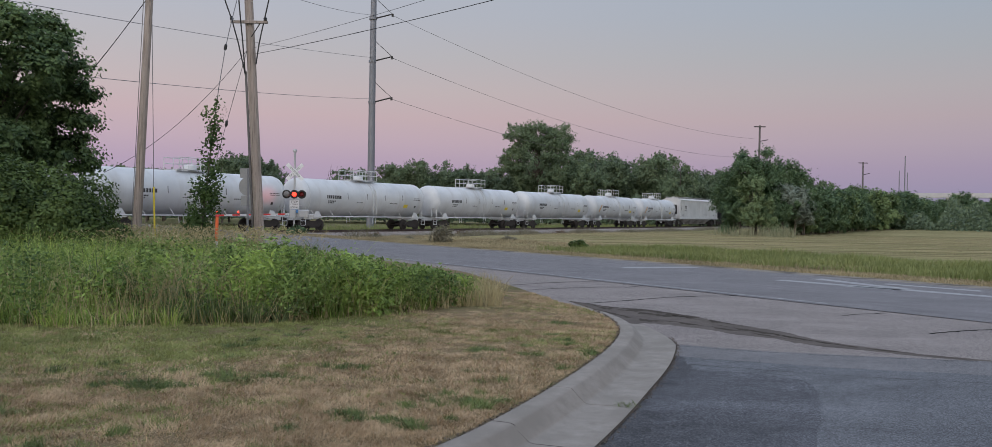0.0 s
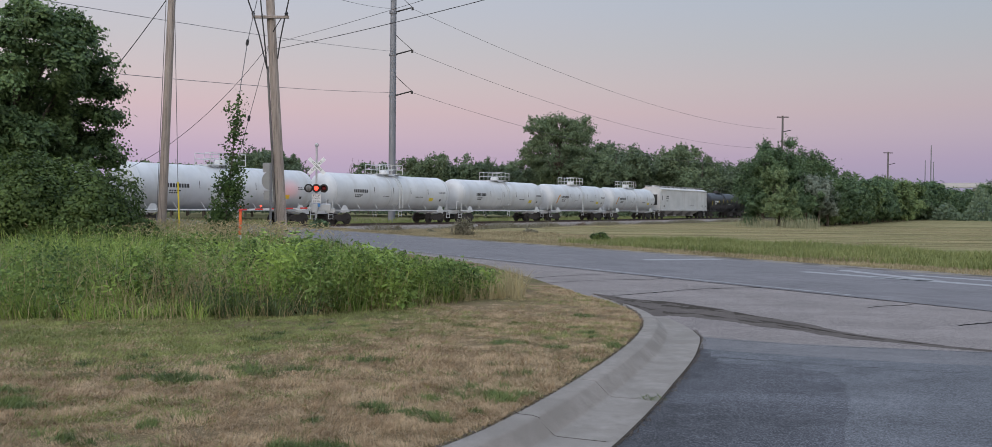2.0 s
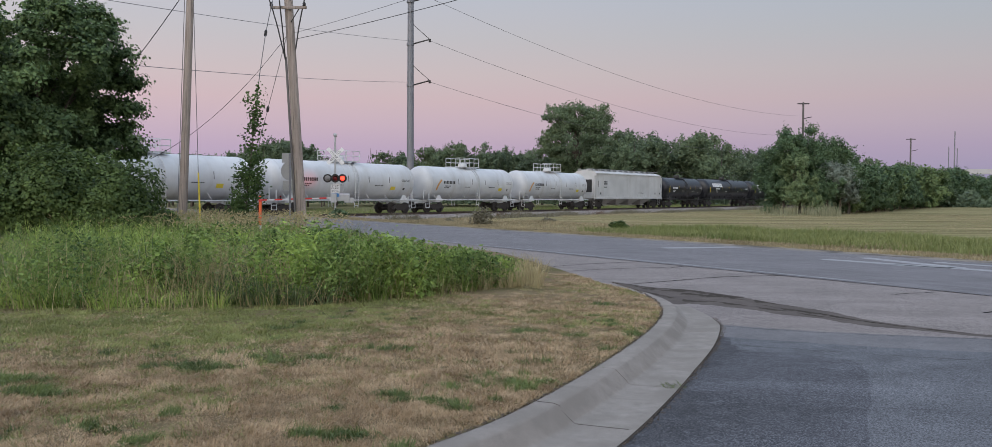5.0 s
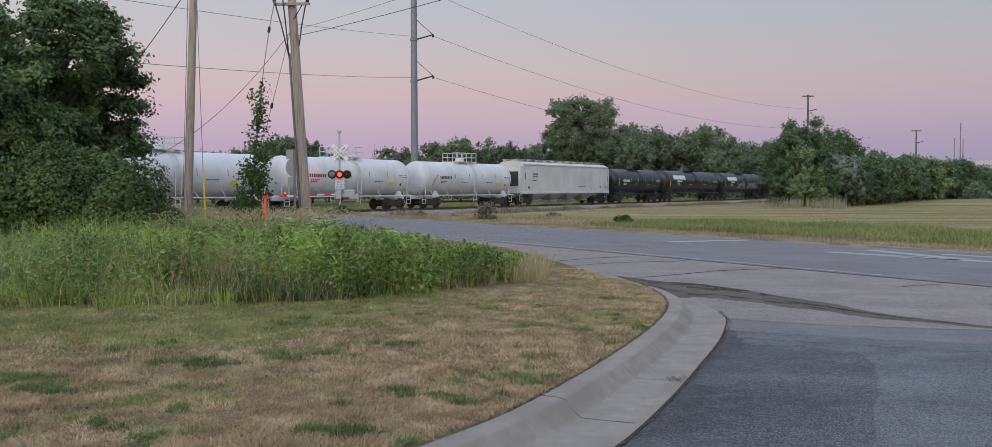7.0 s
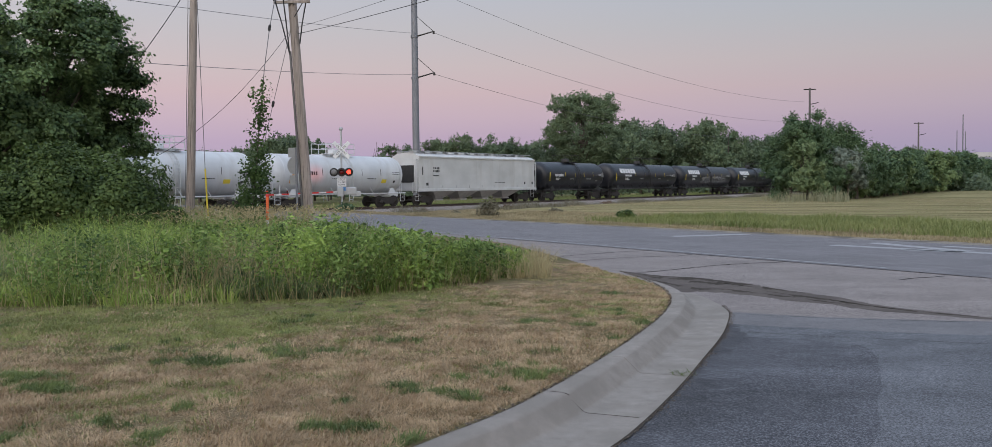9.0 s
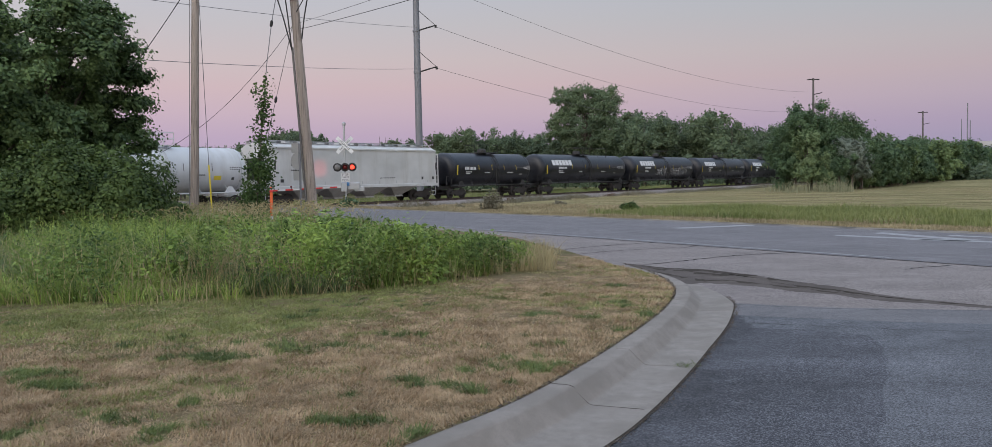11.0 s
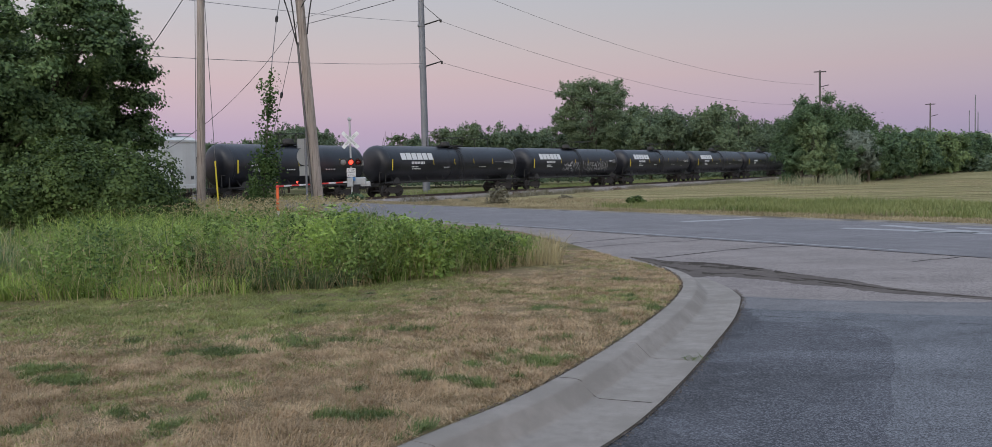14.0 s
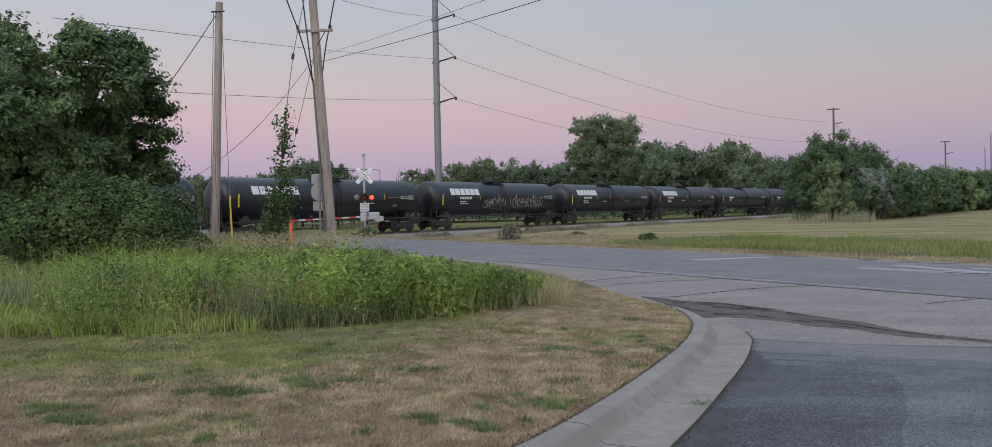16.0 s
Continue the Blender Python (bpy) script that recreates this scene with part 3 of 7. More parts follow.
def wavy(poly, z, name, mat, label, category, step=1.0, rough=0.0, seed=3, shape=None):
    """A sheet with the outline poly, cut into a grid and slightly uneven."""
    bm = bmesh.new()
    bm.faces.new([bm.verts.new((x, y, z)) for x, y in poly])
    xs, ys = [p[0] for p in poly], [p[1] for p in poly]
    x = min(xs) + step
    while x < max(xs):
        bmesh.ops.bisect_plane(bm, geom=bm.verts[:] + bm.edges[:] + bm.faces[:], plane_co=(x, 0, 0), plane_no=(1, 0, 0))
        x += step
    y = min(ys) + step
    while y < max(ys):
        bmesh.ops.bisect_plane(bm, geom=bm.verts[:] + bm.edges[:] + bm.faces[:], plane_co=(0, y, 0), plane_no=(0, 1, 0))
        y += step
    for v in bm.verts:
        v.co.z += shape(v.co.x, v.co.y) if shape else 0.0
        v.co.z += rough * noise.noise(Vector((v.co.x * 0.35, v.co.y * 0.35, seed)))
    bm.normal_update()
    me = bpy.data.meshes.new(name)
    bm.to_mesh(me)
    bm.free()
    me.materials.append(mat)
    if me.polygons[0].normal.z < 0:
        me.flip_normals()
    return tagged(part(name, me, mat), label, category, kind="structure")


def ragged(pts, seed):
    """The same outline with a worn, uneven edge."""
    q = smooth_line(pts, 0.12) if len(pts) > 2 else np.array(pts, float)
    return [(float(x + 0.05 * noise.noise(Vector((x * 3, y * 3, seed)))), float(y + 0.05 * noise.noise(Vector((x * 3, y * 3, seed + 9))))) for x, y in q]


def paving():
    line = smooth_line(EDGE_WHITE, 0.8)
    apron = [(-13.4, -19), (60, -19), (60, -27)] + [tuple(p) for p in EDGE_WHITE[::-1][1:-3]] + [(-8.9, 35.1), (-2.0, 25.4),
             (-0.2, 20.8), (0.75, 17.3), (1.15, 15.0), (1.4, 12), (0.9, 9), (0, 6.8), (-1.2, 4.6), (-3.2, 0.4)]
    wavy(apron, -0.010, "pavement", M_apron, "cracked light grey old asphalt apron beside the road", "pavement", 6)
    s = strip(line, -ROAD_WIDTH, 0.35, 0.0, M_road, "road")
    tagged(part("road", s, M_road), "worn blue grey asphalt road leading to the level crossing", "road", kind="structure")
    s = strip(line, -ROAD_WIDTH - 0.95, -ROAD_WIDTH - 0.02, -0.006, M_gravel, "road_shoulder")
    tagged(part("road_shoulder", s, M_gravel), "narrow tan gravel shoulder along the road", "shoulder", kind="structure")
    paint = thing("road_marking", "worn white painted edge line on the asphalt", "road marking", kind="structure")
    part("edge_line", strip(line[line[:, 1] > 15.6], 0.04, 0.12, 0.002, M_paint, "edge_line"), M_paint, paint)
    cross = thing("road_marking", "worn white painted crossing warning marking on the road", "road marking", kind="structure")

    def bar(a, b, w):
        a, b = np.array(a), np.array(b)
        d = (b - a) / np.linalg.norm(b - a)
        n = np.array([d[1], -d[0]]) * w / 2
        q = Shape().add([(*p, 0.002) for p in (a - n, b - n, b + n, a + n)], [(3, 2, 1, 0)])
        part("stripe", q, M_paint, cross)

    bar((3.95, 26.1), (6.4, 26.95), 0.5)
    bar((7.35, 21.9), (10.9, 17.7), 0.4)
    bar((8.6, 22.6), (9.6, 19.6), 0.4)
    bar((9.8, 21.2), (11.2, 19.4), 0.3)
    bar((8.4, 20.3), (9.3, 19.4), 0.3)
    # the darker drive in front, with its ragged dirt seam
    drive = [(1.9, 10.75), (2.25, 10.6), (3.3, 10.15), (4.4, 9.9), (6.5, 9.5), (9, 9.0), (14, 7.5), (14, -18), (-12.9, -18),
             (-6.2, -6.1), (-2.9, -0.2), (-1.7, 2.1), (-0.6, 4.1), (0.0, 5.0), (0.4, 5.85), (0.75, 6.7), (1.25, 8.1), (1.7, 9.5)]
    wavy(drive, -0.005, "driveway", M_drive, "dark patched asphalt driveway beside the kerb", "driveway", 5)
    worn = [(3.42, 9.9), (6.5, 9.3), (9, 8.8), (10, 8.5), (13, -16), (-4.0, -16), (-0.9, -3.0), (0.9, 2), (1.4, 3.6), (1.87, 4.9), (2.47, 6.37), (2.85, 7.3), (3.05, 8.04), (3.19, 9.07), (3.32, 9.7)]
    worn = worn[:8] + ragged(worn[8:] + worn[:1], 1)[:-1]
    wavy(worn, -0.004, "worn_asphalt", M_worn, "worn lighter grey asphalt of the driveway", "pavement", 5)
    strip_far = ragged([(1.84, 10.0), (2.3, 9.62), (3.0, 9.35), (4.0, 9.05), (5.5, 8.75), (7.5, 8.4), (10, 7.9)], 3)
    mid_far = ragged([(1.78, 9.3), (2.1, 8.9), (2.6, 8.75), (3.15, 8.4), (3.3, 9.2)], 5)
    wavy(mid_far + [(3.2, 9.34), (3.0, 9.42), (2.3, 9.69), (1.9, 9.98)], -0.0043, "worn_asphalt", M_worn, "worn grey asphalt at the head of the driveway", "pavement", 6)
    wavy(strip_far + [(10, 8.74), (9, 9.02), (6.5, 9.52), (4.4, 9.92), (3.3, 10.17), (2.25, 10.62), (1.95, 10.72)], -0.003, "pale_asphalt", M_pale,
         "faded pale blue grey asphalt at the head of the driveway", "pavement", 6)
    # soil washed over the asphalt from the end of the kerb, thinning out down the slope
    upper = smooth_line([(1.40, 15.75), (1.93, 15.0), (2.41, 14.59), (2.85, 14.12), (3.23, 13.58), (3.52, 12.86), (3.83, 12.35), (4.1, 11.88), (4.32, 11.33), (4.62, 10.85), (5.3, 10.2), (6.6, 9.3)], 0.05)
    lower = smooth_line([(1.62, 14.6), (1.78, 13.5), (2.02, 12.55), (2.45, 12.55), (2.91, 12.2), (3.25, 11.8), (3.54, 11.4), (3.81, 11.0), (4.08, 10.68), (4.38, 10.4), (5.1, 9.85), (6.5, 9.1)], 0.05)
    k = 260

    def even(q):
        at = np.linspace(0, len(q) - 1, k)
        return np.stack([np.interp(at, np.arange(len(q)), q[:, c]) for c in (0, 1)], 1)

    upper, lower = even(upper), even(lower)

    def between(f, seed, amp):
        wob = np.array([amp * noise.noise(Vector((i * 0.045, seed, 7))) + 0.6 * amp * noise.noise(Vector((i * 0.21, seed, 2))) + 0.4 * amp * noise.noise(Vector((i * 0.7, seed, 4))) for i in range(k)])
        return upper + (lower - upper) * (f + wob)[:, None]

    def ribbon(a, b, z):
        h = z + np.interp(a[:, 1], [9.4, 10.2], [0.006, 0.0])
        return Shape().add([(*q, w) for q, w in zip(a, h)] + [(*q, w) for q, w in zip(b, h)], [(i, i + 1, k + i + 1, k + i) for i in range(k - 1)])

    close = np.clip((np.linspace(0, 1, k) - 0.55) / 0.45, 0, 1)
    s = ribbon(between(-0.02 + 0.46 * close, 1, 0.10), between(0.98 - 0.46 * close, 2, 0.16), -0.0085)
    # dark crusts: along the upper edge near the kerb, then through the middle, and thin lines beside
    for f0, f1, lo, hi, seed in ((-0.04, 0.20, 0.0, 0.52, 11), (0.16, 0.34, 0.05, 0.40, 21), (0.36, 0.56, 0.40, 0.80, 31), (0.62, 0.76, 0.0, 0.62, 41), (0.34, 0.42, 0.45, 0.9, 51)):
        u = np.linspace(0, 1, k)
        swell = np.clip((u - lo) * 14, 0, 1) * np.clip((hi - u) * 9, 0, 1)
        swell *= np.clip(0.55 + 1.5 * np.array([noise.noise(Vector((i * 0.09, seed, 3))) + 0.5 * noise.noise(Vector((i * 0.4, seed, 8))) for i in range(k)]), 0, 1.1)
        a = between(f0, seed, 0.07)
        b = a + (lower - upper) * ((f1 - f0) * swell)[:, None]
        tagged(part("dirt_ridge", ribbon(a, b, -0.0065), M_mud), "ragged ridge of dark washed-up soil on the asphalt", "dirt", kind="structure")
    tagged(part("dirt_streak", s, M_silt), "washed-out streak of dark dirt across the asphalt", "dirt", kind="structure")


M_worn = asphalt("worn_grey_asphalt", (0.070, 0.073, 0.085), (0.132, 0.136, 0.152), (0.27, 0.285, 0.305), 72, 0.5, 0.3, turn=62, wear=(0.74, 1.1))
M_pale = asphalt("pale_blue_grey_asphalt", (0.118, 0.116, 0.124), (0.190, 0.184, 0.191), (0.30, 0.295, 0.305), 65, 0.5, 0.3, turn=62, wear=(0.82, 1.08))
M_tar = asphalt("tarry_asphalt_edge", (0.022, 0.024, 0.031), (0.075, 0.078, 0.092), (0.22, 0.22, 0.235), 80, 0.5, 0.3, turn=62, wear=(0.6, 1.1))

M_mud = material("dark_mud", (0.038, 0.033, 0.029), (0.092, 0.079, 0.068), 0.95, 9, 60, 0.8, depth=0.02)


def cracks():
    rng = np.random.default_rng(8)
    for pts, w in (([(1.7, 15.4), (2.6, 16.1), (3.6, 16.9), (4.9, 17.4), (5.6, 17.5)], 0.05), ([(-0.2, 18.4), (0.9, 19.6), (2.4, 20.6), (3.4, 20.5)], 0.05),
                   ([(0.7, 17.9), (1.6, 18.6), (2.9, 19.1)], 0.04), ([(5.8, 14.1), (6.3, 14.4), (6.8, 14.6)], 0.04),
                   ([(6.2, 12.0), (6.9, 12.4), (7.8, 12.7), (9, 13)], 0.05), ([(2.2, 10.5), (3.3, 10.08), (4.4, 9.85), (6.5, 9.5)], 0.009),
                   ([(2.0, 9.2), (3.0, 8.85), (4.2, 8.5), (6.4, 8.1)], 0.010), ([(7.2, 11.0), (7.9, 11.0), (8.8, 11.3)], 0.04), ([(2.9, 18.9), (3.5, 19.8), (3.2, 20.6)], 0.03)):
        line = smooth_line(pts, 0.09)
        line = line + rng.normal(scale=0.016, size=line.shape)
        n = normals2(line)
        k = len(line)
        z = -0.007 if min(p[1] for p in pts) > 10.7 else -0.001
        wd = (w * rng.uniform(0.5, 1.5, k))[:, None] / 2
        s = Shape().add([(*p, z) for p in line + n * wd] + [(*p, z) for p in line - n * wd],
                        [(i, i + 1, k + i + 1, k + i) for i in range(k - 1)])
        tagged(part("asphalt_crack", s, M_crack), "thin dark crack in the asphalt", "crack", group="cracks in the asphalt", kind="structure")


def kerb():
    top = thing("kerb", "grey concrete kerb with a broad gutter, cracked at its joints", "kerb", kind="structure")
    line = smooth_line(KERB, 0.15)
    n = normals2(line)
    k = len(line)
    # from the lawn's edge to the outer edge of the gutter: offset, height
    prof = [(-0.02, -0.06), (0.0, 0.118), (0.02, 0.128), (0.15, 0.127), (0.176, 0.1245), (0.19, 0.114), (0.20, 0.102), (0.284, 0.024), (0.294, 0.013), (0.312, 0.006), (0.34, 0.003), (0.70, 0.012), (0.715, -0.06)]
    i0, piece = 0, 20
    while i0 < k - 1:
        i1 = min(i0 + piece, k - 1)
        s = Shape()
        vs, rows = [], range(i0, i1 + 1)
        for i in rows:
            y = line[i, 1]
            low = max(0.0, min(1.0, (y - 11.6) / 3.0))
            reach = 1 - 0.66 * max(0.0, min(1.0, (y - 10.6) / 2.2)) if y < 12.35 else 0.04
            reach *= float(np.interp(y, [4.4, 6.5, 8.0], [1.28, 1.1, 1.0]))
            gap = 0.004 * ((i == i1) - (i == i0))
            t = (line[min(i + 1, k - 1)] - line[max(i - 1, 0)])
            t = t / np.linalg.norm(t)
            for o, z in prof:
                o2 = o if o < 0.3 else 0.3 + (o - 0.3) * reach
                p = line[i, :2] + n[i] * o2 - t[:2] * gap
                zz = z if z < 0.02 else z * (1 - 0.75 * low)
                vs.append((p[0], p[1], zz))
        m = len(prof)
        fs = [(r * m + j, (r + 1) * m + j, (r + 1) * m + j + 1, r * m + j + 1) for r in range(len(vs) // m - 1) for j in range(m - 1)]
        fs += [tuple(range(m)), tuple(range(len(vs) - m, len(vs)))[::-1]]
        s.add(vs, fs)
        part("kerb_section", s, M_concrete, top, smooth=True)
        i0 = i1
    # ragged dark joint between gutter and asphalt
    rng = np.random.default_rng(17)
    q = smooth_line(KERB, 0.05)
    qn = normals2(q)
    sel = (q[:, 1] > 2.0) & (q[:, 1] < 11.2)
    q, qn = q[sel], qn[sel]
    reach = 1 - 0.66 * np.clip((q[:, 1] - 10.6) / 2.2, 0, 1)
    reach *= np.interp(q[:, 1], [4.4, 6.5, 8.0], [1.28, 1.1, 1.0])
    o = 0.30 + 0.40 * reach
    m = len(q)
    w = 0.004 + 0.022 * np.abs(np.array([noise.noise(Vector((i * 0.21, 3, 1))) for i in range(m)])) + rng.uniform(0, 0.012, m)
    e0, e1 = q + qn * (o - 0.001)[:, None], q + qn * (o + w)[:, None]
    s = Shape().add([(*p, 0.0135) for p in e0] + [(*p, 0.006) for p in e1], [(i, m + i, m + i + 1, i + 1) for i in range(m - 1)])
    part("gutter_joint", s, M_mud, top, "dark ragged joint along the gutter")
    # tar-dark, ragged edge of the asphalt beside the gutter, and its crumbs
    w = np.array([0.17 + 0.26 * noise.noise(Vector((i * 0.035, 8, 1))) + 0.20 * noise.noise(Vector((i * 0.16, 2, 5))) + 0.18 * noise.noise(Vector((i * 0.6, 4, 2))) for i in range(m)])
    w = np.maximum(w * np.interp(q[:, 1], [2, 6, 9, 10.8], [1.8, 1.35, 0.8, 0.2]), 0.012)
    e1 = q + qn * (o + w)[:, None]
    s = Shape().add([(*p, -0.0035) for p in e0] + [(*p, -0.0035) for p in e1], [(i, m + i, m + i + 1, i + 1) for i in range(m - 1)])
    part("tar_edge", s, M_tar, top, "tar-dark ragged asphalt edge")
    j = rng.integers(m, size=1500)
    c = q[j] + qn[j] * (o[j] + np.abs(rng.normal(scale=0.03, size=1500)))[:, None]
    v, f = leaves(rng, np.column_stack([c, np.full(1500, 0.008)]), 0.011, 0.0, 1.4)
    tagged(part("asphalt_crumbs", array_mesh("asphalt_crumbs", v, f, M_dirt), M_dirt), "loose crumbs of asphalt and soil along the gutter", "gravel", kind="stuff")
    # hairline crack across the kerb
    j = int(np.argmin(np.abs(line[:, 1] - 6.05)))
    pts = []
    for q, (o, z) in enumerate(prof[1:-1]):
        p = line[j] + n[j] * o
        pts.append((p[0] + 0.008 * math.sin(q * 2.1), p[1] + 0.008 * math.cos(q * 3.0), z + 0.001))
    part("crack", Shape().path(pts, 0.002, 4), M_mud, top)


def lawn():
    edge = smooth_line([(x - 0.01, y) for x, y in KERB] + NEAR_EDGE[1:], 0.4)
    cols = [-60, -40, -28, -20, -15, -11, -8, -6, -4.5, -3.2, -2.2, -1.4, -0.8, -0.4, -0.15, 0]
    s = Shape()
    vs = []
    for x, y in edge:
        fade = max(0.0, min(1.0, (y - 12.0) / 5.0))
        for c in cols:
            h = 0.118 - 0.12 * fade * math.exp(c / 2.0)
            h += 0.02 * noise.noise(Vector(((x + c) * 0.6, y * 0.6, 0))) * min(1, -c)
            vs.append((x + c, y + 0.05 * c, h))
    m = len(cols)
    s.add(vs, [(r * m + j, r * m + j + 1, (r + 1) * m + j + 1, (r + 1) * m + j) for r in range(len(edge) - 1) for j in range(m - 1)])
    tagged(part("lawn", s, M_lawn, smooth=True), "sun-dried tan lawn with green tufts beside the kerb", "lawn", kind="structure")


def railway():
    tr = thing("railway_track", "single railway track on a bed of pale ballast", "railway track", at=TRACK, kind="structure")
    s = Shape()
    a, b = -150, 420
    n = 120
    prof = [(-4.9, -0.78), (-2.3, -0.165), (2.3, -0.165), (4.9, -0.78)]
    vs = []
    for i in range(n + 1):
        x = a + (b - a) * i / n
        vs += [(x, y + 0.15 * noise.noise(Vector((x * 0.3, y, 1))), z + 0.03 * noise.noise(Vector((x * 0.7, y, 5)))) for y, z in prof]
    s.add(vs, [(i * 4 + j, (i + 1) * 4 + j, (i + 1) * 4 + j + 1, i * 4 + j + 1) for i in range(n) for j in range(3)])
    part("ballast_bed", s, M_ballast, tr, "pale grey crushed stone")
    for y in (-0.75, 0.75):
        s = Shape()
        pr = [(-0.07, -0.16), (0.07, -0.16), (0.02, -0.13), (0.02, -0.04), (0.036, -0.03), (0.036, 0), (-0.036, 0), (-0.036, -0.03), (-0.02, -0.04), (-0.02, -0.13)]
        m = len(pr)
        s.add([(x, y + u, w) for x in (a, b) for u, w in pr], [(i, (i + 1) % m, m + (i + 1) % m, m + i) for i in range(m)])
        part("rail", s, M_rail, tr, "rusty steel rail with a worn head")
    rng = np.random.default_rng(4)
    tie = Shape().box((0, 0, 0), (0.23, 2.6, 0.16), bevel=0.015).mesh("sleeper", M_tie)
    far = Shape()
    x = a + 0.3
    while x < b:
        if -42 < x < 118:
            part("sleeper", tie, M_tie, tr, at=pose(x, rng.uniform(-0.05, 0.05), -0.235, 0, 0, rng.uniform(-1, 1)))
        else:
            far.box((x, 0, -0.235), (0.23, 2.6, 0.16))
        x += 0.56
    tagged(part("sleepers", far, M_tie, tr), "far wooden sleepers", kind="stuff")
    # loose stones along the near shoulder
    q = rng.uniform((-40, -4.4), (115, -1.2), (9000, 2))
    c = np.stack([q[:, 0], q[:, 1], np.interp(q[:, 1], [-4.9, -2.3], [-0.76, -0.155])], 1)
    v, f = leaves(rng, c, 0.10, 0, 1.2)
    tagged(part("ballast_stones", array_mesh("ballast_stones", v, f, M_ballast), M_ballast, tr), "loose crushed stones", kind="stuff")


TRACK_TURN = 57.38
TRACK = pose(-10.06, 75.86, 0.02, 0, 0, TRACK_TURN)


def along(s, side=0.0):
    """A point of the plan: metres along the track, metres to its near side."""
    p = TRACK @ Vector((s, -side, 0))
    return p.x, p.y


def crossing_planks():
    th = thing("crossing_deck", "grey timber and asphalt deck between the rails", "crossing deck", at=TRACK, kind="structure")
    for y in (-1.25, -0.45, 0, 0.45, 1.25):
        part("plank", Shape().box((-20.5, y, -0.06), (9.0, 0.4, 0.1), bevel=0.02), M_road, th)


def fields():
    far_edge = smooth_line([(p[0], p[1]) for p in EDGE_WHITE], 2.0)
    n = normals2(far_edge)
    off = far_edge - n * (ROAD_WIDTH + 0.9)
    poly = [tuple(p) for p in off[(off[:, 1] < 56)]]
    poly = poly + [(140, -40), (260, 330), (160, 330), (52, 165), (5.8, 93), (-6, 74)]
    wavy(poly, 0.0, "field", M_field, "mown hay field with pale dry swaths", "field", 6, shape=low_ground)



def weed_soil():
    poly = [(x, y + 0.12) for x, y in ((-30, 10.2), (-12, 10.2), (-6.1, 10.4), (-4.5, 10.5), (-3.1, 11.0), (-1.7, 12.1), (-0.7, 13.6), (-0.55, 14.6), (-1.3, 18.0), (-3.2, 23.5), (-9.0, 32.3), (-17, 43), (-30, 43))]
    # near-black sheet just above the lawn, showing between the tussocks
    wavy(poly, 0.12, "weed_soil", M_weed_soil, "near-black soil sheet under the tall grass", "soil", 3.0, 0.05)


M_weed_soil = material("dark_weed_soil", (0.022, 0.026, 0.012), (0.06, 0.065, 0.03), 0.97, 6, 60, 0.8, depth=0.03)
ground()
paving()
cracks()
kerb()
lawn()
weed_soil()
railway()
crossing_planks()
fields()

# ---------------------------------------------------------------- the train
WHEEL = 0.46
wheelsets = []


def wheelset_mesh():
    s = Shape()
    for y in (-0.72, 0.72):
        q = 1 if y < 0 else -1
        prof = [(-0.07, 0.10), (-0.068, 0.32), (-0.066, 0.40), (-0.066, WHEEL), (0.045, WHEEL - 0.008), (0.065, WHEEL + 0.026), (0.075, WHEEL + 0.02), (0.075, 0.39), (0.02, 0.30), (0.03, 0.12)]
        s.lathe(prof, 20, pose(0, y, 0, 0, 0, 90 * q))
    s.lathe([(-1.0, 0.075), (1.0, 0.075)], 8, pose(0, 0, 0, 0, 0, 90))
    # bearing caps with bolts, which show the turning
    for y in (-1.03, 1.03):
        s.lathe([(-0.06, 0.11), (0.06, 0.11)], 10, pose(0, y, 0, 0, 0, 90))
        for k in range(3):
            s.box((0.06 * math.cos(2.09 * k), y * 1.065, 0.06 * math.sin(2.09 * k)), (0.035, 0.03, 0.035))
    return s.mesh("wheelset", M_rust, True)


def side_frame_mesh():
    s = Shape()
    top = [(-1.15, 0.42), (-0.95, 0.62), (-0.35, 0.80), (0.35, 0.80), (0.95, 0.62), (1.15, 0.42), (1.0, 0.36), (0.75, 0.46), (0.42, 0.24), (-0.42, 0.24), (-0.75, 0.46), (-1.0, 0.36)]
    n = len(top)
    s.add([(x, -0.09, z) for x, z in top] + [(x, 0.09, z) for x, z in top],
          [(0, 1, 10, 11), (1, 2, 9, 10), (2, 3, 8, 9), (3, 4, 7, 8), (4, 5, 6, 7)]
          + [(n + 11, n + 10, n + 1, n), (n + 10, n + 9, n + 2, n + 1), (n + 9, n + 8, n + 3, n + 2), (n + 8, n + 7, n + 4, n + 3), (n + 7, n + 6, n + 5, n + 4)]
          + [(i, n + i, n + (i + 1) % n, (i + 1) % n) for i in range(n)])
    for x in (-0.2, -0.07, 0.07, 0.2):
        s.path([(x, 0, 0.30), (x, 0, 0.56)], 0.055, 6)
    for x in (-0.9, 0.9):
        s.box((x, 0, WHEEL), (0.30, 0.26, 0.26), bevel=0.05)
    return s.mesh("side_frame", M_rust)


WHEELSET = wheelset_mesh()
SIDE_FRAME = side_frame_mesh()


def bogie(car, x):
    b = part("bogie", Shape().box((0, 0, 0.62), (0.45, 2.1, 0.24), bevel=0.04).lathe([(-0.08, 0.22), (0.08, 0.22)], 12, pose(0, 0, 0.80, 0, 90, 0)),
             M_rust, car, "rusty cast steel bogie", at=pose(x, 0, 0))
    for y in (-0.98, 0.98):
        part("side_frame", SIDE_FRAME, M_rust, b, at=pose(0, y, 0))
    for q in (-0.88, 0.88):
        w = part("wheelset", WHEELSET, M_rust, b, at=pose(q, 0, WHEEL))
        wheelsets.append((w, q))


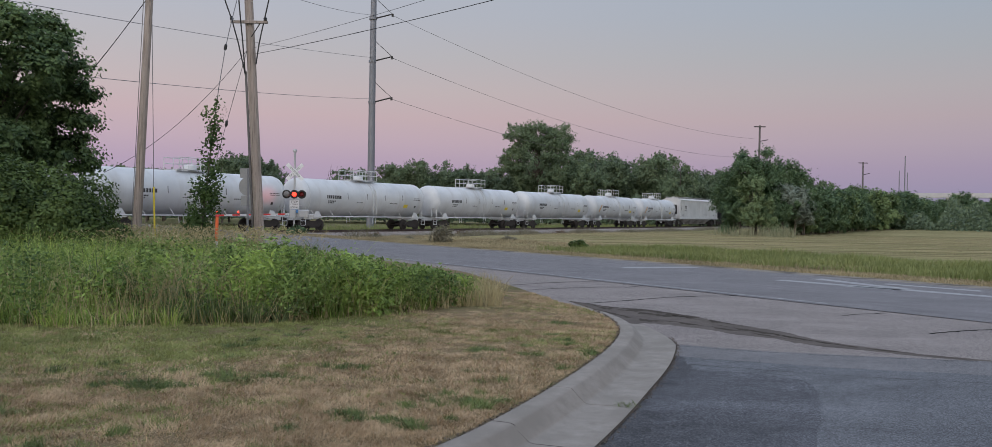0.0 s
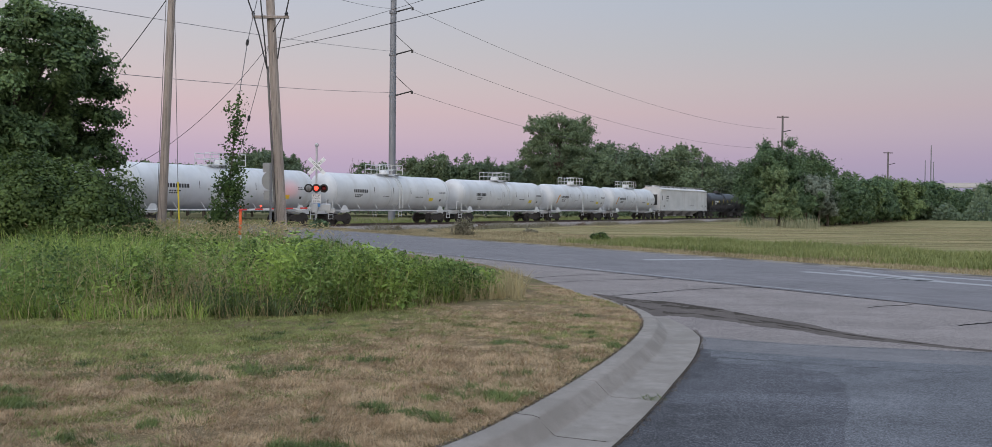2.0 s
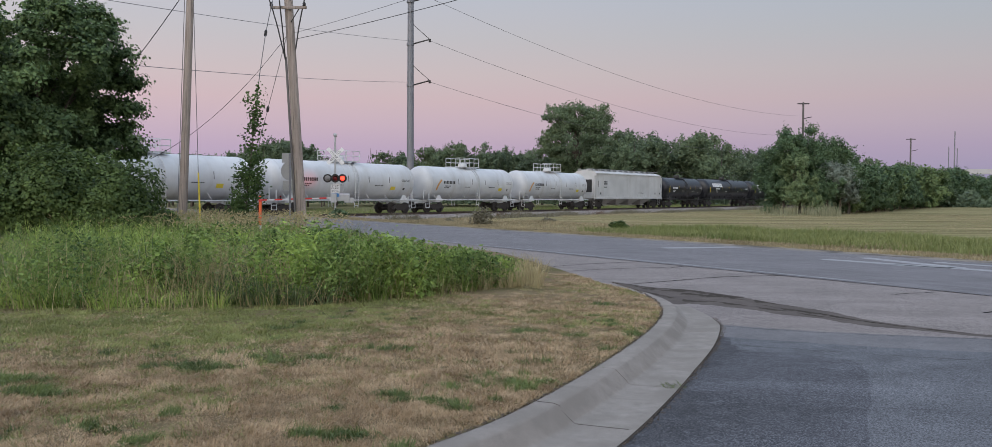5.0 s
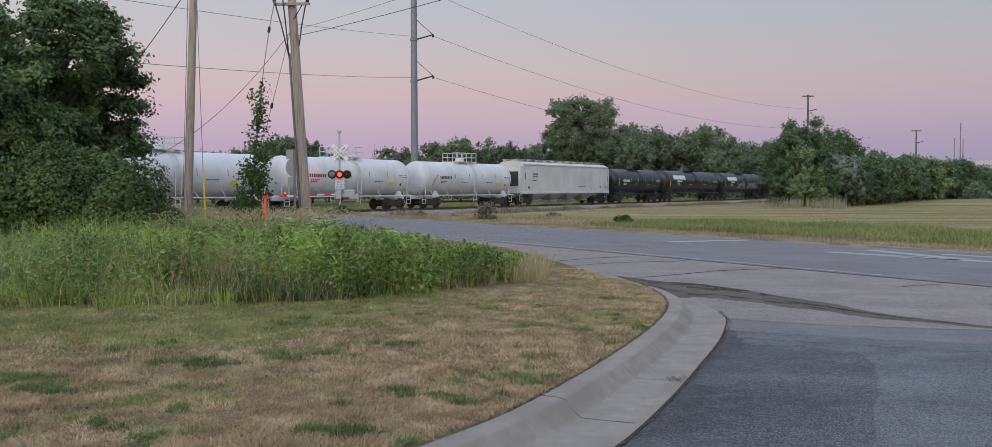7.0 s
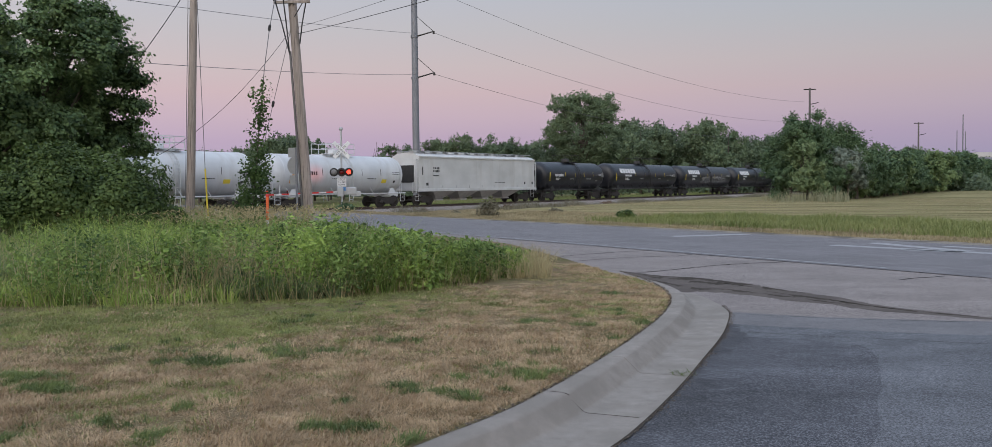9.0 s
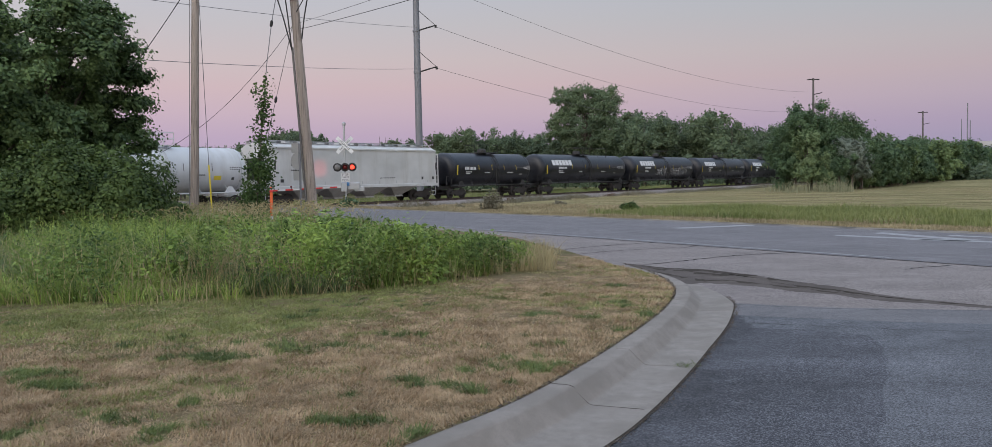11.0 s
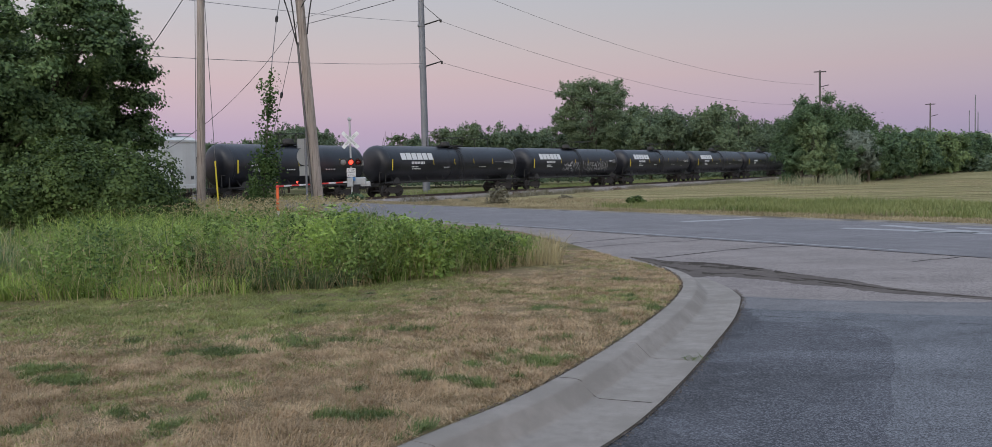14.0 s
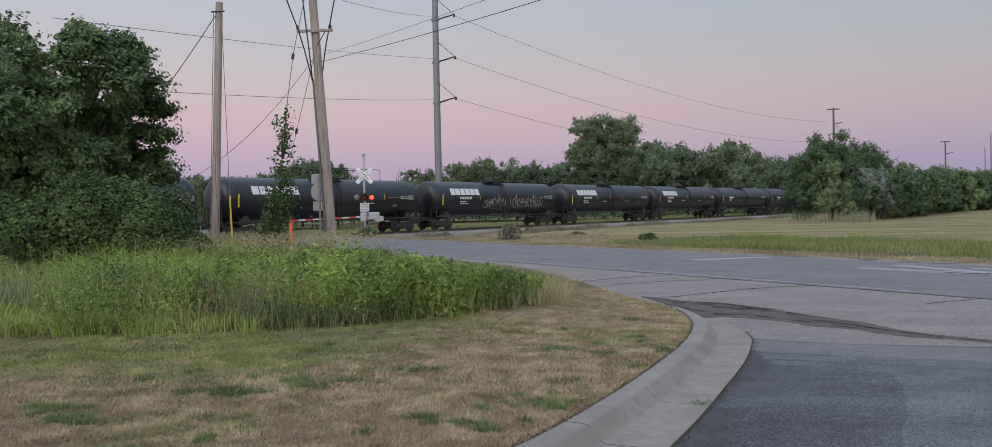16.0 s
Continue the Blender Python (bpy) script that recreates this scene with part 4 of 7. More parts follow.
def bars(name, rows, mat, parent, m, label=""):
    """Plain bars in place of stencilled writing: x, z, width, height."""
    s = Shape()
    for x, z, w, h in rows:
        s.box((x, 0, z), (w, 0.012, h))
    return tagged(part(name, s, mat, parent, label, at=m), kind="stuff")


def on_shell(radius, zc, z):
    """The pose of a flat plate against the near flank of a shell, at height z."""
    a = math.asin(max(-1, min(1, (z - zc) / radius)))
    return pose(0, -radius * math.cos(a) - 0.006, z, -math.degrees(a), 0, 0)


def flank(name, rows, mat, parent, radius, zc, label=""):
    """Bars that follow the curve of the near flank."""
    s = Shape()
    for x, z, w, h in rows:
        m = on_shell(radius, zc, z)
        vs = [m @ Vector((x + sx * w / 2, sy * 0.006, sz * h / 2)) for sz in (-1, 1) for sx, sy in ((-1, -1), (1, -1), (1, 1), (-1, 1))]
        s.add(vs, [(3, 2, 1, 0), (4, 5, 6, 7), (0, 1, 5, 4), (1, 2, 6, 5), (2, 3, 7, 6), (3, 0, 4, 7)])
    return tagged(part(name, s, mat, parent, label), kind="stuff" if len(rows) > 3 else "")


def stencil(rng, x, z, w, h, n):
    """Bars of uneven width like letters in a row."""
    out, k = [], x
    step = w / n
    for i in range(n):
        out.append((k + step / 2, z, step * rng.uniform(0.55, 0.8), h))
        k += step
    return out


def couplers(car, half, mat):
    for e in (-1, 1):
        s = Shape().box((e * (half - 0.35), 0, 0.86), (0.75, 0.22, 0.24), bevel=0.05)
        s.box((e * (half - 0.04), 0.05, 0.86), (0.22, 0.30, 0.30), bevel=0.06)
        part("coupler", s, M_rust, car, "rusty knuckle coupler")
        for y in (-0.95, 0.95):
            q = Shape()
            q.path([(e * (half - 0.75), y, 1.12), (e * (half - 0.75), y, 2.0), (e * (half - 1.2), y * 1.25, 2.0), (e * (half - 1.2), y * 1.25, 1.12)], 0.042, 5)
            for z in (0.45, 0.78):
                q.path([(e * (half - 0.72), y * 1.3, z), (e * (half - 1.2), y * 1.3, z)], 0.022, 5)
            q.path([(e * (half - 0.72), y * 1.3, 1.15), (e * (half - 0.72), y * 1.3, 0.45)], 0.022, 5)
            q.path([(e * (half - 1.2), y * 1.3, 1.15), (e * (half - 1.2), y * 1.3, 0.45)], 0.022, 5)
            part("end_handrail", q, mat, car)


def tank_car(length, radius, paint, trim, label, group, seed, dark=False, walkway=False, ring=False, logo=False, swoosh=False):
    car = thing("tank_car", label, "tank car", group=group)
    rng = random.Random(seed)
    half = length / 2
    zc = 1.17 + radius
    e = half - 0.72
    dome = [(0, 0.02), (0.03, 0.35), (0.12, 0.68), (0.26, 0.86), (0.45, 0.96), (0.7, 1.0)]
    prof = [(-e + d * 0.9, radius * r) for d, r in dome] + [(x, radius) for x in np.linspace(-e + 1.2, e - 1.2, 7)] + [(e - d * 0.9, radius * r) for d, r in dome[::-1]]
    part("tank", Shape().lathe(prof, 40, pose(0, 0, zc)), paint, car, smooth=True)
    # weld seams, straps and the jacket's rings
    for x in ([-half * 0.08, half * 0.08] if not ring else [0.0]) + [-e + 0.75, e - 0.75]:
        part("jacket_band", Shape().lathe([(x - 0.045, radius + 0.004), (x - 0.035, radius + 0.016), (x + 0.035, radius + 0.016), (x + 0.045, radius + 0.004)], 40, pose(0, 0, zc)), paint, car)
    # stub sills, bolsters and saddles over the bogies
    bx = half - 2.35
    for sgn in (-1, 1):
        s = Shape().box((sgn * (half - 1.6), 0, 1.0), (2.4, 0.5, 0.34), bevel=0.04)
        s.box((sgn * bx, 0, 1.05), (0.5, 2.6, 0.24), bevel=0.03)
        part("underframe", s, M_iron if dark else trim, car)
        for y in (-1, 1):
            g = Shape()
            x0 = sgn * bx
            pts = [(x0 - 0.55, 1.0), (x0 + 0.55, 1.0), (x0 + 0.15, 1.55), (x0 - 0.15, 1.55)]
            yy = [1.38, 1.38, 1.36, 1.36]
            g.add([(p[0], y * (q - 0.03), p[1]) for p, q in zip(pts, yy)] + [(p[0], y * (q + 0.03), p[1]) for p, q in zip(pts, yy)],
                  [(0, 1, 2, 3), (7, 6, 5, 4), (0, 4, 5, 1), (1, 5, 6, 2), (2, 6, 7, 3), (3, 7, 4, 0)])
            part("saddle_gusset", g, trim, car)
        bogie(car, sgn * bx)
    couplers(car, half, trim)
    # the rail along each side at the sill, on slanted struts
    for y in (-1.42, 1.42):
        s = Shape().path([(-half + 0.75, y, 1.13), (half - 0.75, y, 1.13)], 0.045, 6)
        k = -half + 2.0
        while k < half - 1.9:
            s.path([(k, y, 1.13), (k - 0.30, y * 0.93, 1.62)], 0.03, 5)
            k += 2.15
        part("side_rail", s, trim, car)
    # top platform with railings and the valve housing
    px = 1.5 if not walkway else 1.6
    tz = zc + radius
    s = Shape()
    for y in (-0.55, 0.55):
        s.box((0, y, tz + 0.07), (2 * px, 0.55, 0.05), bevel=0.01)
    for x in (-px * 0.8, px * 0.8):
        s.box((x, 0, tz + 0.02), (0.1, 1.5, 0.08))
    plat = part("platform", s, M_iron if dark else trim, car, "steel grating platform on top")
    rl = Shape()
    yy = 0.82
    hgt = 0.88 if not dark else 0.8
    for y in (-yy, yy):
        for x in np.linspace(-px, px, 5 if not dark else 3):
            rl.path([(x, y, tz + 0.06), (x, y, tz + hgt)], 0.022 if dark else 0.03, 5)
        for z in ((hgt, hgt * 0.55) if not dark else (hgt,)):
            rl.path([(-px, y, tz + z), (px, y, tz + z)], 0.02 if dark else 0.03, 5)
    for x in (-px, px):
        for z in ((hgt, hgt * 0.55) if not dark else (hgt,)):
            rl.path([(x, -yy, tz + z), (x, -0.3, tz + z)], 0.024, 5)
            rl.path([(x, yy, tz + z), (x, 0.3, tz + z)], 0.024, 5)
    if walkway:
        # the long handrail that runs from the platform along the top
        for y in (-yy, yy):
            rl.path([(px, y, tz + hgt), (5.4, y, tz + hgt)], 0.024, 5)
            for x in (3.4, 5.4):
                rl.path([(x, y, tz + hgt), (x, y, tz - 0.26)], 0.024, 5)
    part("railing", rl, M_iron if dark else trim, plat)
    v = Shape().lathe([(-0.05, 0.36), (0.02, 0.42), (0.34, 0.42), (0.42, 0.36), (0.46, 0.15), (0.465, 0.02)], 20, pose(0, 0, tz, 0, -90, 0))
    part("valve_housing", v, M_iron if dark else trim, car, smooth=True)
    # ladder on each flank
    for sgn in (-1, 1):
        s = Shape()
        for x in (0.25, 0.65):
            pts = [(x, sgn * (radius * math.cos(a) + 0.09), zc + radius * math.sin(a)) for a in np.linspace(radians(72), radians(-8), 9)]
            pts += [(x, sgn * (radius + 0.05), 1.3), (x, sgn * 1.45, 0.55)]
            s.path(pts, 0.025, 5)
        for a in np.linspace(radians(66), radians(-5), 9):
            p = (sgn * (radius * math.cos(a) + 0.09), zc + radius * math.sin(a))
            s.path([(0.25, *p), (0.65, *p)], 0.018, 5)
        for z in (1.75, 1.4, 1.05, 0.7):
            s.path([(0.25, sgn * 1.48, z), (0.65, sgn * 1.48, z)], 0.018, 5)
        part("ladder", s, M_iron if dark else trim, car)
    ink = M_chalk if dark else M_ink
    rows = []
    if not logo:
        rows += stencil(rng, -half * 0.62, zc + 0.05, 1.7, 0.26, 8)
        rows += stencil(rng, -half * 0.60, zc - 0.28, 0.9, 0.09, 5) + stencil(rng, -half * 0.60, zc - 0.42, 0.7, 0.09, 4)
    else:
        rows += stencil(rng, -half * 0.61, zc + 0.05, 1.7, 0.22, 9)
        rows += stencil(rng, -half * 0.61, zc - 0.28, 0.9, 0.10, 5) + stencil(rng, -half * 0.60, zc - 0.45, 1.1, 0.10, 6)
    rows += stencil(rng, half * 0.30, zc - 0.35, 1.0, 0.07, 6) + stencil(rng, -half * 0.2, zc - 0.35, 0.8, 0.06, 5)
    rows += stencil(rng, half * 0.68, zc + 0.15, 1.0, 0.05, 7) + stencil(rng, half * 0.68, zc + 0.02, 1.0, 0.05, 7)
    flank("stencilled_marking", rows, ink, car, radius, zc, "stencilled lettering, too small to read")
    # inspection strips: short upright strokes along the flank
    strokes = [(x, zc + 0.15, 0.035, 0.5) for x in (-half * 0.33, -half * 0.05, half * 0.22, half * 0.5)]
    flank("upright_strip", strokes, M_yellow if dark else M_ink, car, radius, zc, "short upright reflective strip")
    if dark:
        flank("end_stripe", [(-e + 1.0, zc - 0.1, 0.12, 0.9)], M_yellow, car, radius, zc, "yellow reflective stripe at the end")
        for row in ((half * 0.62, zc + 0.1, 1.6, 0.03), (half * 0.62, zc - 0.55, 0.5, 0.16), (half * 0.80, zc + 0.1, 0.55, 0.4)):
            flank("placard", [row], M_signgrey, car, radius, zc, "grey stencilled panel")
    else:
        flank("placard", [(half * 0.56, zc - 0.55, 0.55, 0.3)], M_yellow, car, radius, zc, "faded yellow placard")
        flank("warning_diamond", [(half * 0.72, zc - 0.6, 0.2, 0.2)], M_ink, car, radius, zc, "small black placard")
    if swoosh:
        rows = [(-e + 1.3 + 0.006 * i * i, zc - 0.62 + 0.085 * i, 0.17, 0.13) for i in range(11)]
        flank("orange_stripe", rows, M_amber, car, radius, zc, "curved orange stripe")
    if logo:
        # six plain blocks in place of the owner's name
        rows = [(-half * 0.72 + 0.68 * i + 0.28, zc + 0.6, (0.58, 0.60, 0.56, 0.60, 0.56, 0.58)[i], 0.62) for i in range(6)]
        flank("owner_mark", rows, M_chalk, car, radius, zc, "row of white block shapes")
    return car


M_signgrey = material("grey_stencil", (0.14, 0.135, 0.13), (0.26, 0.25, 0.24), 0.7, 3, 30, 0.0)


def graffiti(car, radius, zc, half):
    """Looping strokes of paint low on the flank."""
    rng = random.Random(12)
    for x0, x1 in ((half * -0.28, half * 0.02), (half * 0.12, half * 0.62)):
        s = Shape()
        x = x0
        while x < x1:
            pts = []
            for i in range(7):
                z = zc - 0.45 + 0.5 * math.sin(i * 1.9 + x) + rng.uniform(-0.12, 0.12)
                xx = x + i * 0.09 + rng.uniform(-0.12, 0.12)
                a = math.asin((z - zc) / radius)
                pts.append((xx, -radius * math.cos(a) - 0.01, z))
            s.path(pts, 0.028, 4)
            x += 0.42
        part("graffiti", s, M_signgrey2, car, "grey white sprayed scrawl")


M_signgrey2 = material("sprayed_paint", (0.32, 0.32, 0.33), (0.5, 0.5, 0.52), 0.7, 3, 30, 0.0)


def hopper_car(length):
    car = thing("hopper_car", "pale grey covered hopper car with sloped ends and roof hatches", "hopper car")
    half = length / 2
    w, z0, z1, ztop = 1.55, 1.28, 4.25, 4.62
    # body: sides full length at mid height, ends sloping in towards the bogies
    s = Shape()
    b0, b1 = half - 1.35, half - 0.95
    prof = [(-w, z0), (-w, z1), (-w * 0.72, ztop - 0.14), (-w * 0.3, ztop), (w * 0.3, ztop), (w * 0.72, ztop - 0.14), (w, z1), (w, z0)]
    n = len(prof)
    vs = [(x, y, z) for x in (-b1, b1) for y, z in prof]
    s.add(vs, [(i, (i + 1) % n, n + (i + 1) % n, n + i) for i in range(n)] + [tuple(range(n))[::-1], tuple(range(n, 2 * n))])
    part("body", s, M_hopper, car)
    # slope sheets, and dark plates that paint the shade of the end recesses
    for e in (-1, 1):
        q = Shape().box((e * (b1 + 0.02), 0, 2.75), (0.06, 1.9, 1.5))
        part("end_recess", q, M_iron, car, "flat dark plate standing in for the shaded recess above the bogie")
        for y in (-w + 0.08, w - 0.08):
            q = Shape()
            q.box((e * (half - 0.62), y, 2.55), (0.09, 0.1, 2.9), bevel=0.02)
            q.box((e * (half - 0.8), y, 3.95), (0.5, 0.08, 0.12))
            for z in np.linspace(1.3, 3.7, 7):
                q.path([(e * (half - 0.62), y, z), (e * (half - 0.97), y, z)], 0.02, 5)
            part("end_frame", q, M_hopper, car)
        bogie(car, e * (half - 2.3))
    couplers(car, half, M_hopper)
    for y in (-1, 1):
        part("side_sill", Shape().box((0, y * (w + 0.03), z0 + 0.06), (2 * half - 1.4, 0.1, 0.24), bevel=0.03), M_hopper, car)
        part("top_chord", Shape().box((0, y * (w + 0.025), z1 - 0.02), (2 * b1, 0.09, 0.14), bevel=0.03), M_hopper, car)
    for x in np.linspace(-half * 0.52, half * 0.52, 4):
        q = Shape()
        q.add([(x - 1.75, -1.3, z0), (x + 1.75, -1.3, z0), (x + 1.75, 1.3, z0), (x - 1.75, 1.3, z0), (x - 0.4, -0.5, 0.52), (x + 0.4, -0.5, 0.52), (x + 0.4, 0.5, 0.52), (x - 0.4, 0.5, 0.52)],
              [(0, 1, 5, 4), (1, 2, 6, 5), (2, 3, 7, 6), (3, 0, 4, 7), (4, 5, 6, 7)])
        q.box((x, 0, 0.46), (1.0, 1.3, 0.14), bevel=0.03)
        part("discharge_bay", q, M_hopper_low, car, "grimy grey discharge bay")
    for y in (-0.72, 0.72):
        q = Shape().box((0, y, ztop + 0.13), (2 * b1 + 0.3, 0.5, 0.04))
        x = -b1
        while x <= b1:
            q.box((x, y, ztop + 0.02), (0.06, 0.5, 0.2))
            x += 1.55
        part("roof_walk", q, M_signback, car, "grating walk along the roof")
    x = -b1 + 1.0
    while x < b1 - 0.4:
        part("roof_hatch", Shape().lathe([(0, 0.33), (0.14, 0.33), (0.19, 0.25), (0.2, 0.02)], 14, pose(x, 0, ztop, 0, -90, 0)), M_hopper, car)
        x += 1.75
    rng = random.Random(3)
    rows = stencil(rng, -half * 0.72, 3.25, 0.9, 0.17, 4) + stencil(rng, -half * 0.72, 3.0, 0.9, 0.17, 5) + stencil(rng, -half * 0.72, 2.6, 0.8, 0.1, 5)
    rows += stencil(rng, half * 0.2, 1.95, 1.8, 0.06, 8) + [(-half * 0.8, 1.85, 0.3, 0.24), (-half * 0.86, 3.0, 0.12, 0.7), (half * 0.72, 1.9, 0.22, 0.24), (half * 0.86, 1.9, 0.22, 0.24), (half * 0.9, 2.9, 0.1, 0.6)]
    bars("stencilled_marking", rows, M_ink, car, pose(0, -w - 0.012, 0), "stencilled lettering, too small to read")
    s = Shape()
    for k in range(9):
        s.box((-b1 + 1.2 + k * (2 * b1 - 2.4) / 8, -w - 0.006, 1.62), (0.05, 0.01, 0.22))
    tagged(part("reflector", s, M_signback, car), kind="stuff")
    return car


M_hopper_low = material("grimy_hopper_paint", (0.28, 0.27, 0.26), (0.50, 0.485, 0.465), 0.8, 2, 20, 0.1)

train = []          # things with the metre of the track at which their middle stands at the start
LONG, SHORT = 17.15, 15.2     # lengths of the two kinds of white tank car
JOIN = 39.35        # where the long and the short ones are coupled
LEAD = 70.5         # front end of the hopper car


def build_train():
    whites = "white tank cars of the train"
    blacks = "black tank cars of the train"
    w = tank_car(LONG, 1.5, M_white, M_trim, "glossy white tank car with a railed top platform", whites, 1)
    for k in range(6):
        train.append((w if k == 0 else copy_car(w), JOIN - LONG * (k + 0.5)))
    w = tank_car(SHORT, 1.5, M_white, M_trim, "short glossy white tank car with a curved orange stripe", whites, 7, swoosh=True)
    train.append((w, JOIN + SHORT / 2))
    train.append((copy_car(w), JOIN + SHORT * 1.5 + 0.1))
    h = hopper_car(20.0)
    train.append((h, LEAD + 9.3))
    x = LEAD + 20.0
    k1 = tank_car(14.7, 1.5, M_black, M_iron, "short black tank car with a ribbed band and pale stencils", blacks, 2, dark=True, ring=True)
    train.append((k1, x + 7.1))
    x += 14.7
    lens = [20.8, 20.9, 21.1, 20.1, 20.7, 20.7, 20.7]
    a = tank_car(20.6, 1.53, M_black, M_iron, "long black tank car with white block lettering shapes", blacks, 3, dark=True, walkway=True, logo=True)
    b = copy_car(a)
    tagged(b, "long black tank car with grey graffiti scrawl on its flank")
    graffiti(b, 1.53, 1.17 + 1.53, 10.25)
    rest = [a, b, copy_car(a), copy_car(a)]
    c = tank_car(20.6, 1.53, M_black, M_iron, "long plain black tank car with faint stencils", blacks, 5, dark=True, walkway=True)
    rest += [c, copy_car(c), copy_car(c)]
    for car, ln in zip(rest, lens):
        train.append((car, x + ln / 2))
        x += ln


def copy_car(car):
    c = copy_thing(car, pose(0, 0, 0))
    for b in c.children:
        if b.name.startswith("bogie"):
            for w in b.children:
                if w.name.startswith("wheelset"):
                    wheelsets.append((w, w.matrix_basis.translation.x))
    return c


build_train()

# ---------------------------------------------------------------- trees and growth


def tree_meshes(seed, height, spread, trunk, n_leaf, leaf, mat, low=0.15, clumps=60, lobes=4, squash=0.75, clump=0.16, rise=0.18, form=None, loose=0.42):
    """Trunk with limbs, and a crown of clumps of leaves at the limbs' ends; heights in metres."""
    rng = np.random.default_rng(seed)
    s = Shape()
    lean = rng.normal(scale=0.03 * height, size=2)
    top = np.array([lean[0], lean[1], height * 0.86])
    axis = [np.array([lean[0] * q ** 2 + 0.04 * height * 0.2 * math.sin(5 * q + seed), lean[1] * q ** 2, height * 0.86 * q]) for q in np.linspace(0, 1, 7)]
    axis[0][2] = -0.3
    s.path(axis, trunk, 9, trunk * 0.12)
    # lobes make the outline uneven
    centres = []
    lob = [(np.array([0, 0, height * 0.62]), spread * 0.85, height * 0.36)]
    for k in range(lobes):
        a = 2 * math.pi * k / lobes + rng.uniform(0, 1.2)
        r = spread * rng.uniform(0.35, 0.62)
        z = height * rng.uniform(low + 0.22, 0.78)
        lob.append((np.array([r * math.cos(a), r * math.sin(a), z]), spread * rng.uniform(0.38, 0.55), height * rng.uniform(0.15, 0.26)))
    if form is not None:
        lob = [(np.array([x * spread, y * spread, z * height]), r * spread, h * height) for x, y, z, r, h in form]
    while len(centres) < clumps:
        c, r, h = lob[rng.integers(len(lob))]
        d = rng.normal(size=3)
        d /= np.linalg.norm(d)
        q = c + d * np.array([r, r, h]) * rng.uniform(0.55, 1.05)
        if q[2] > height * low and q[2] < height * 1.02:
            centres.append(q)
    centres = np.array(centres)
    for c in centres[:: max(1, len(centres) // 26)]:
        q = max(0.12, min(0.9, (c[2] / height) * 0.62))
        a = np.array([np.interp(q, np.linspace(0, 1, 7), [p[k] for p in axis]) for k in range(3)])
        m = (a + c) / 2 + np.array([0, 0, 0.06 * height]) * rng.uniform(-0.3, 1)
        s.path([a, m, c], trunk * 0.30, 5, trunk * 0.06, cap=False)
    # twigs stand out of each clump, with the leaves along them
    sizes = rng.uniform(0.6, 1.5, len(centres))
    nt = max(1, n_leaf // 14)
    k = rng.choice(len(centres), nt, p=sizes / sizes.sum())
    rad = height * clump * 0.62 * sizes[k]
    out = centres[k] - np.array([0, 0, height * 0.5])
    out /= np.linalg.norm(out, axis=1)[:, None] + 1e-9
    d = out * 0.55 + rng.normal(size=(nt, 3)) * np.array([0.75, 0.75, 0.5]) + np.array([0, 0, rise])
    d /= np.linalg.norm(d, axis=1)[:, None]
    start = centres[k] + rng.normal(size=(nt, 3)) * (rad * 0.38)[:, None] * np.array([1, 1, squash])
    ln = rad * rng.uniform(0.35, 1.25, nt) ** 1.2
    j = np.repeat(np.arange(nt), 14)
    u = rng.uniform(0.05, 1, len(j))
    pts = start[j] + d[j] * (ln[j] * u)[:, None] + rng.normal(size=(len(j), 3)) * (rad[j] * 0.10 + leaf * 0.3)[:, None]
    pts[:, 2] = np.maximum(pts[:, 2], 0.1)
    face = (pts - centres[k][j]) / rad[j][:, None] * 0.9 + out[j] * 0.35 + np.array([0, 0, 0.55])
    v, f = leaves(rng, pts, leaf, face=face, scatter=loose)
    return s.mesh("trunk", M_bark, True), array_mesh("crown", v, f, mat)


def tree(meshes, x, y, label, turn=0.0, size=1.0, name="tree", category="tree", group="", z=-0.05):
    t = thing(name, label, category, pose(x, y, z, 0, 0, turn), group)
    part("trunk", meshes[0], M_bark, t)
    part("crown", meshes[1], M_bark, t)
    t.scale = (size, size, size)
    return t


def shrub(seed, x, y, w, d, h, n, leaf, mat, label, name="bush", category="bush", group="", lumps=14, z=0.0):
    """A bush of leaf clumps on many stems; w, d, h: half breadth, half depth, height."""
    rng = np.random.default_rng(seed)
    t = thing(name, label, category, pose(x, y, z), group)
    s = Shape()
    cs, rs = [], []
    for _ in range(lumps):
        a, q = rng.uniform(0, 2 * math.pi), math.sqrt(rng.uniform(0, 1)) * 0.72
        cx, cy = w * q * math.cos(a), d * q * math.sin(a)
        top = h * (1 - 0.55 * q ** 2) * rng.uniform(0.75, 1.05)
        cs.append((cx, cy, top * 0.58))
        rs.append((w * 0.36, d * 0.42, top * 0.44))
        s.path([(cx * 0.4, cy * 0.4, 0), (cx * 0.8, cy * 0.8, top * 0.35), (cx, cy, top * 0.8)], 0.035 * h * 0.4, 5, 0.008)
    cs, rs = np.array(cs), np.array(rs)
    k = rng.integers(lumps, size=n)
    o = rng.normal(size=(n, 3))
    o /= np.linalg.norm(o, axis=1)[:, None]
    bumpy = np.array([noise.noise(Vector(q * 2.6) + Vector((seed, int(j) * 3.1, 0))) for q, j in zip(o, k)])
    p = cs[k] + o * rs[k] * (rng.uniform(0.6, 1.0, n) ** 0.6 * (1.02 + 0.34 * bumpy))[:, None]
    low = p[:, 2] > 0.05
    p, o = p[low], o[low] + np.array([0, 0, 0.45])
    v, f = leaves(rng, p, leaf, 0.5, face=o)
    part("stems", s, M_bark, t)
    part("foliage", array_mesh("foliage", v, f, mat), mat, t)
    return t


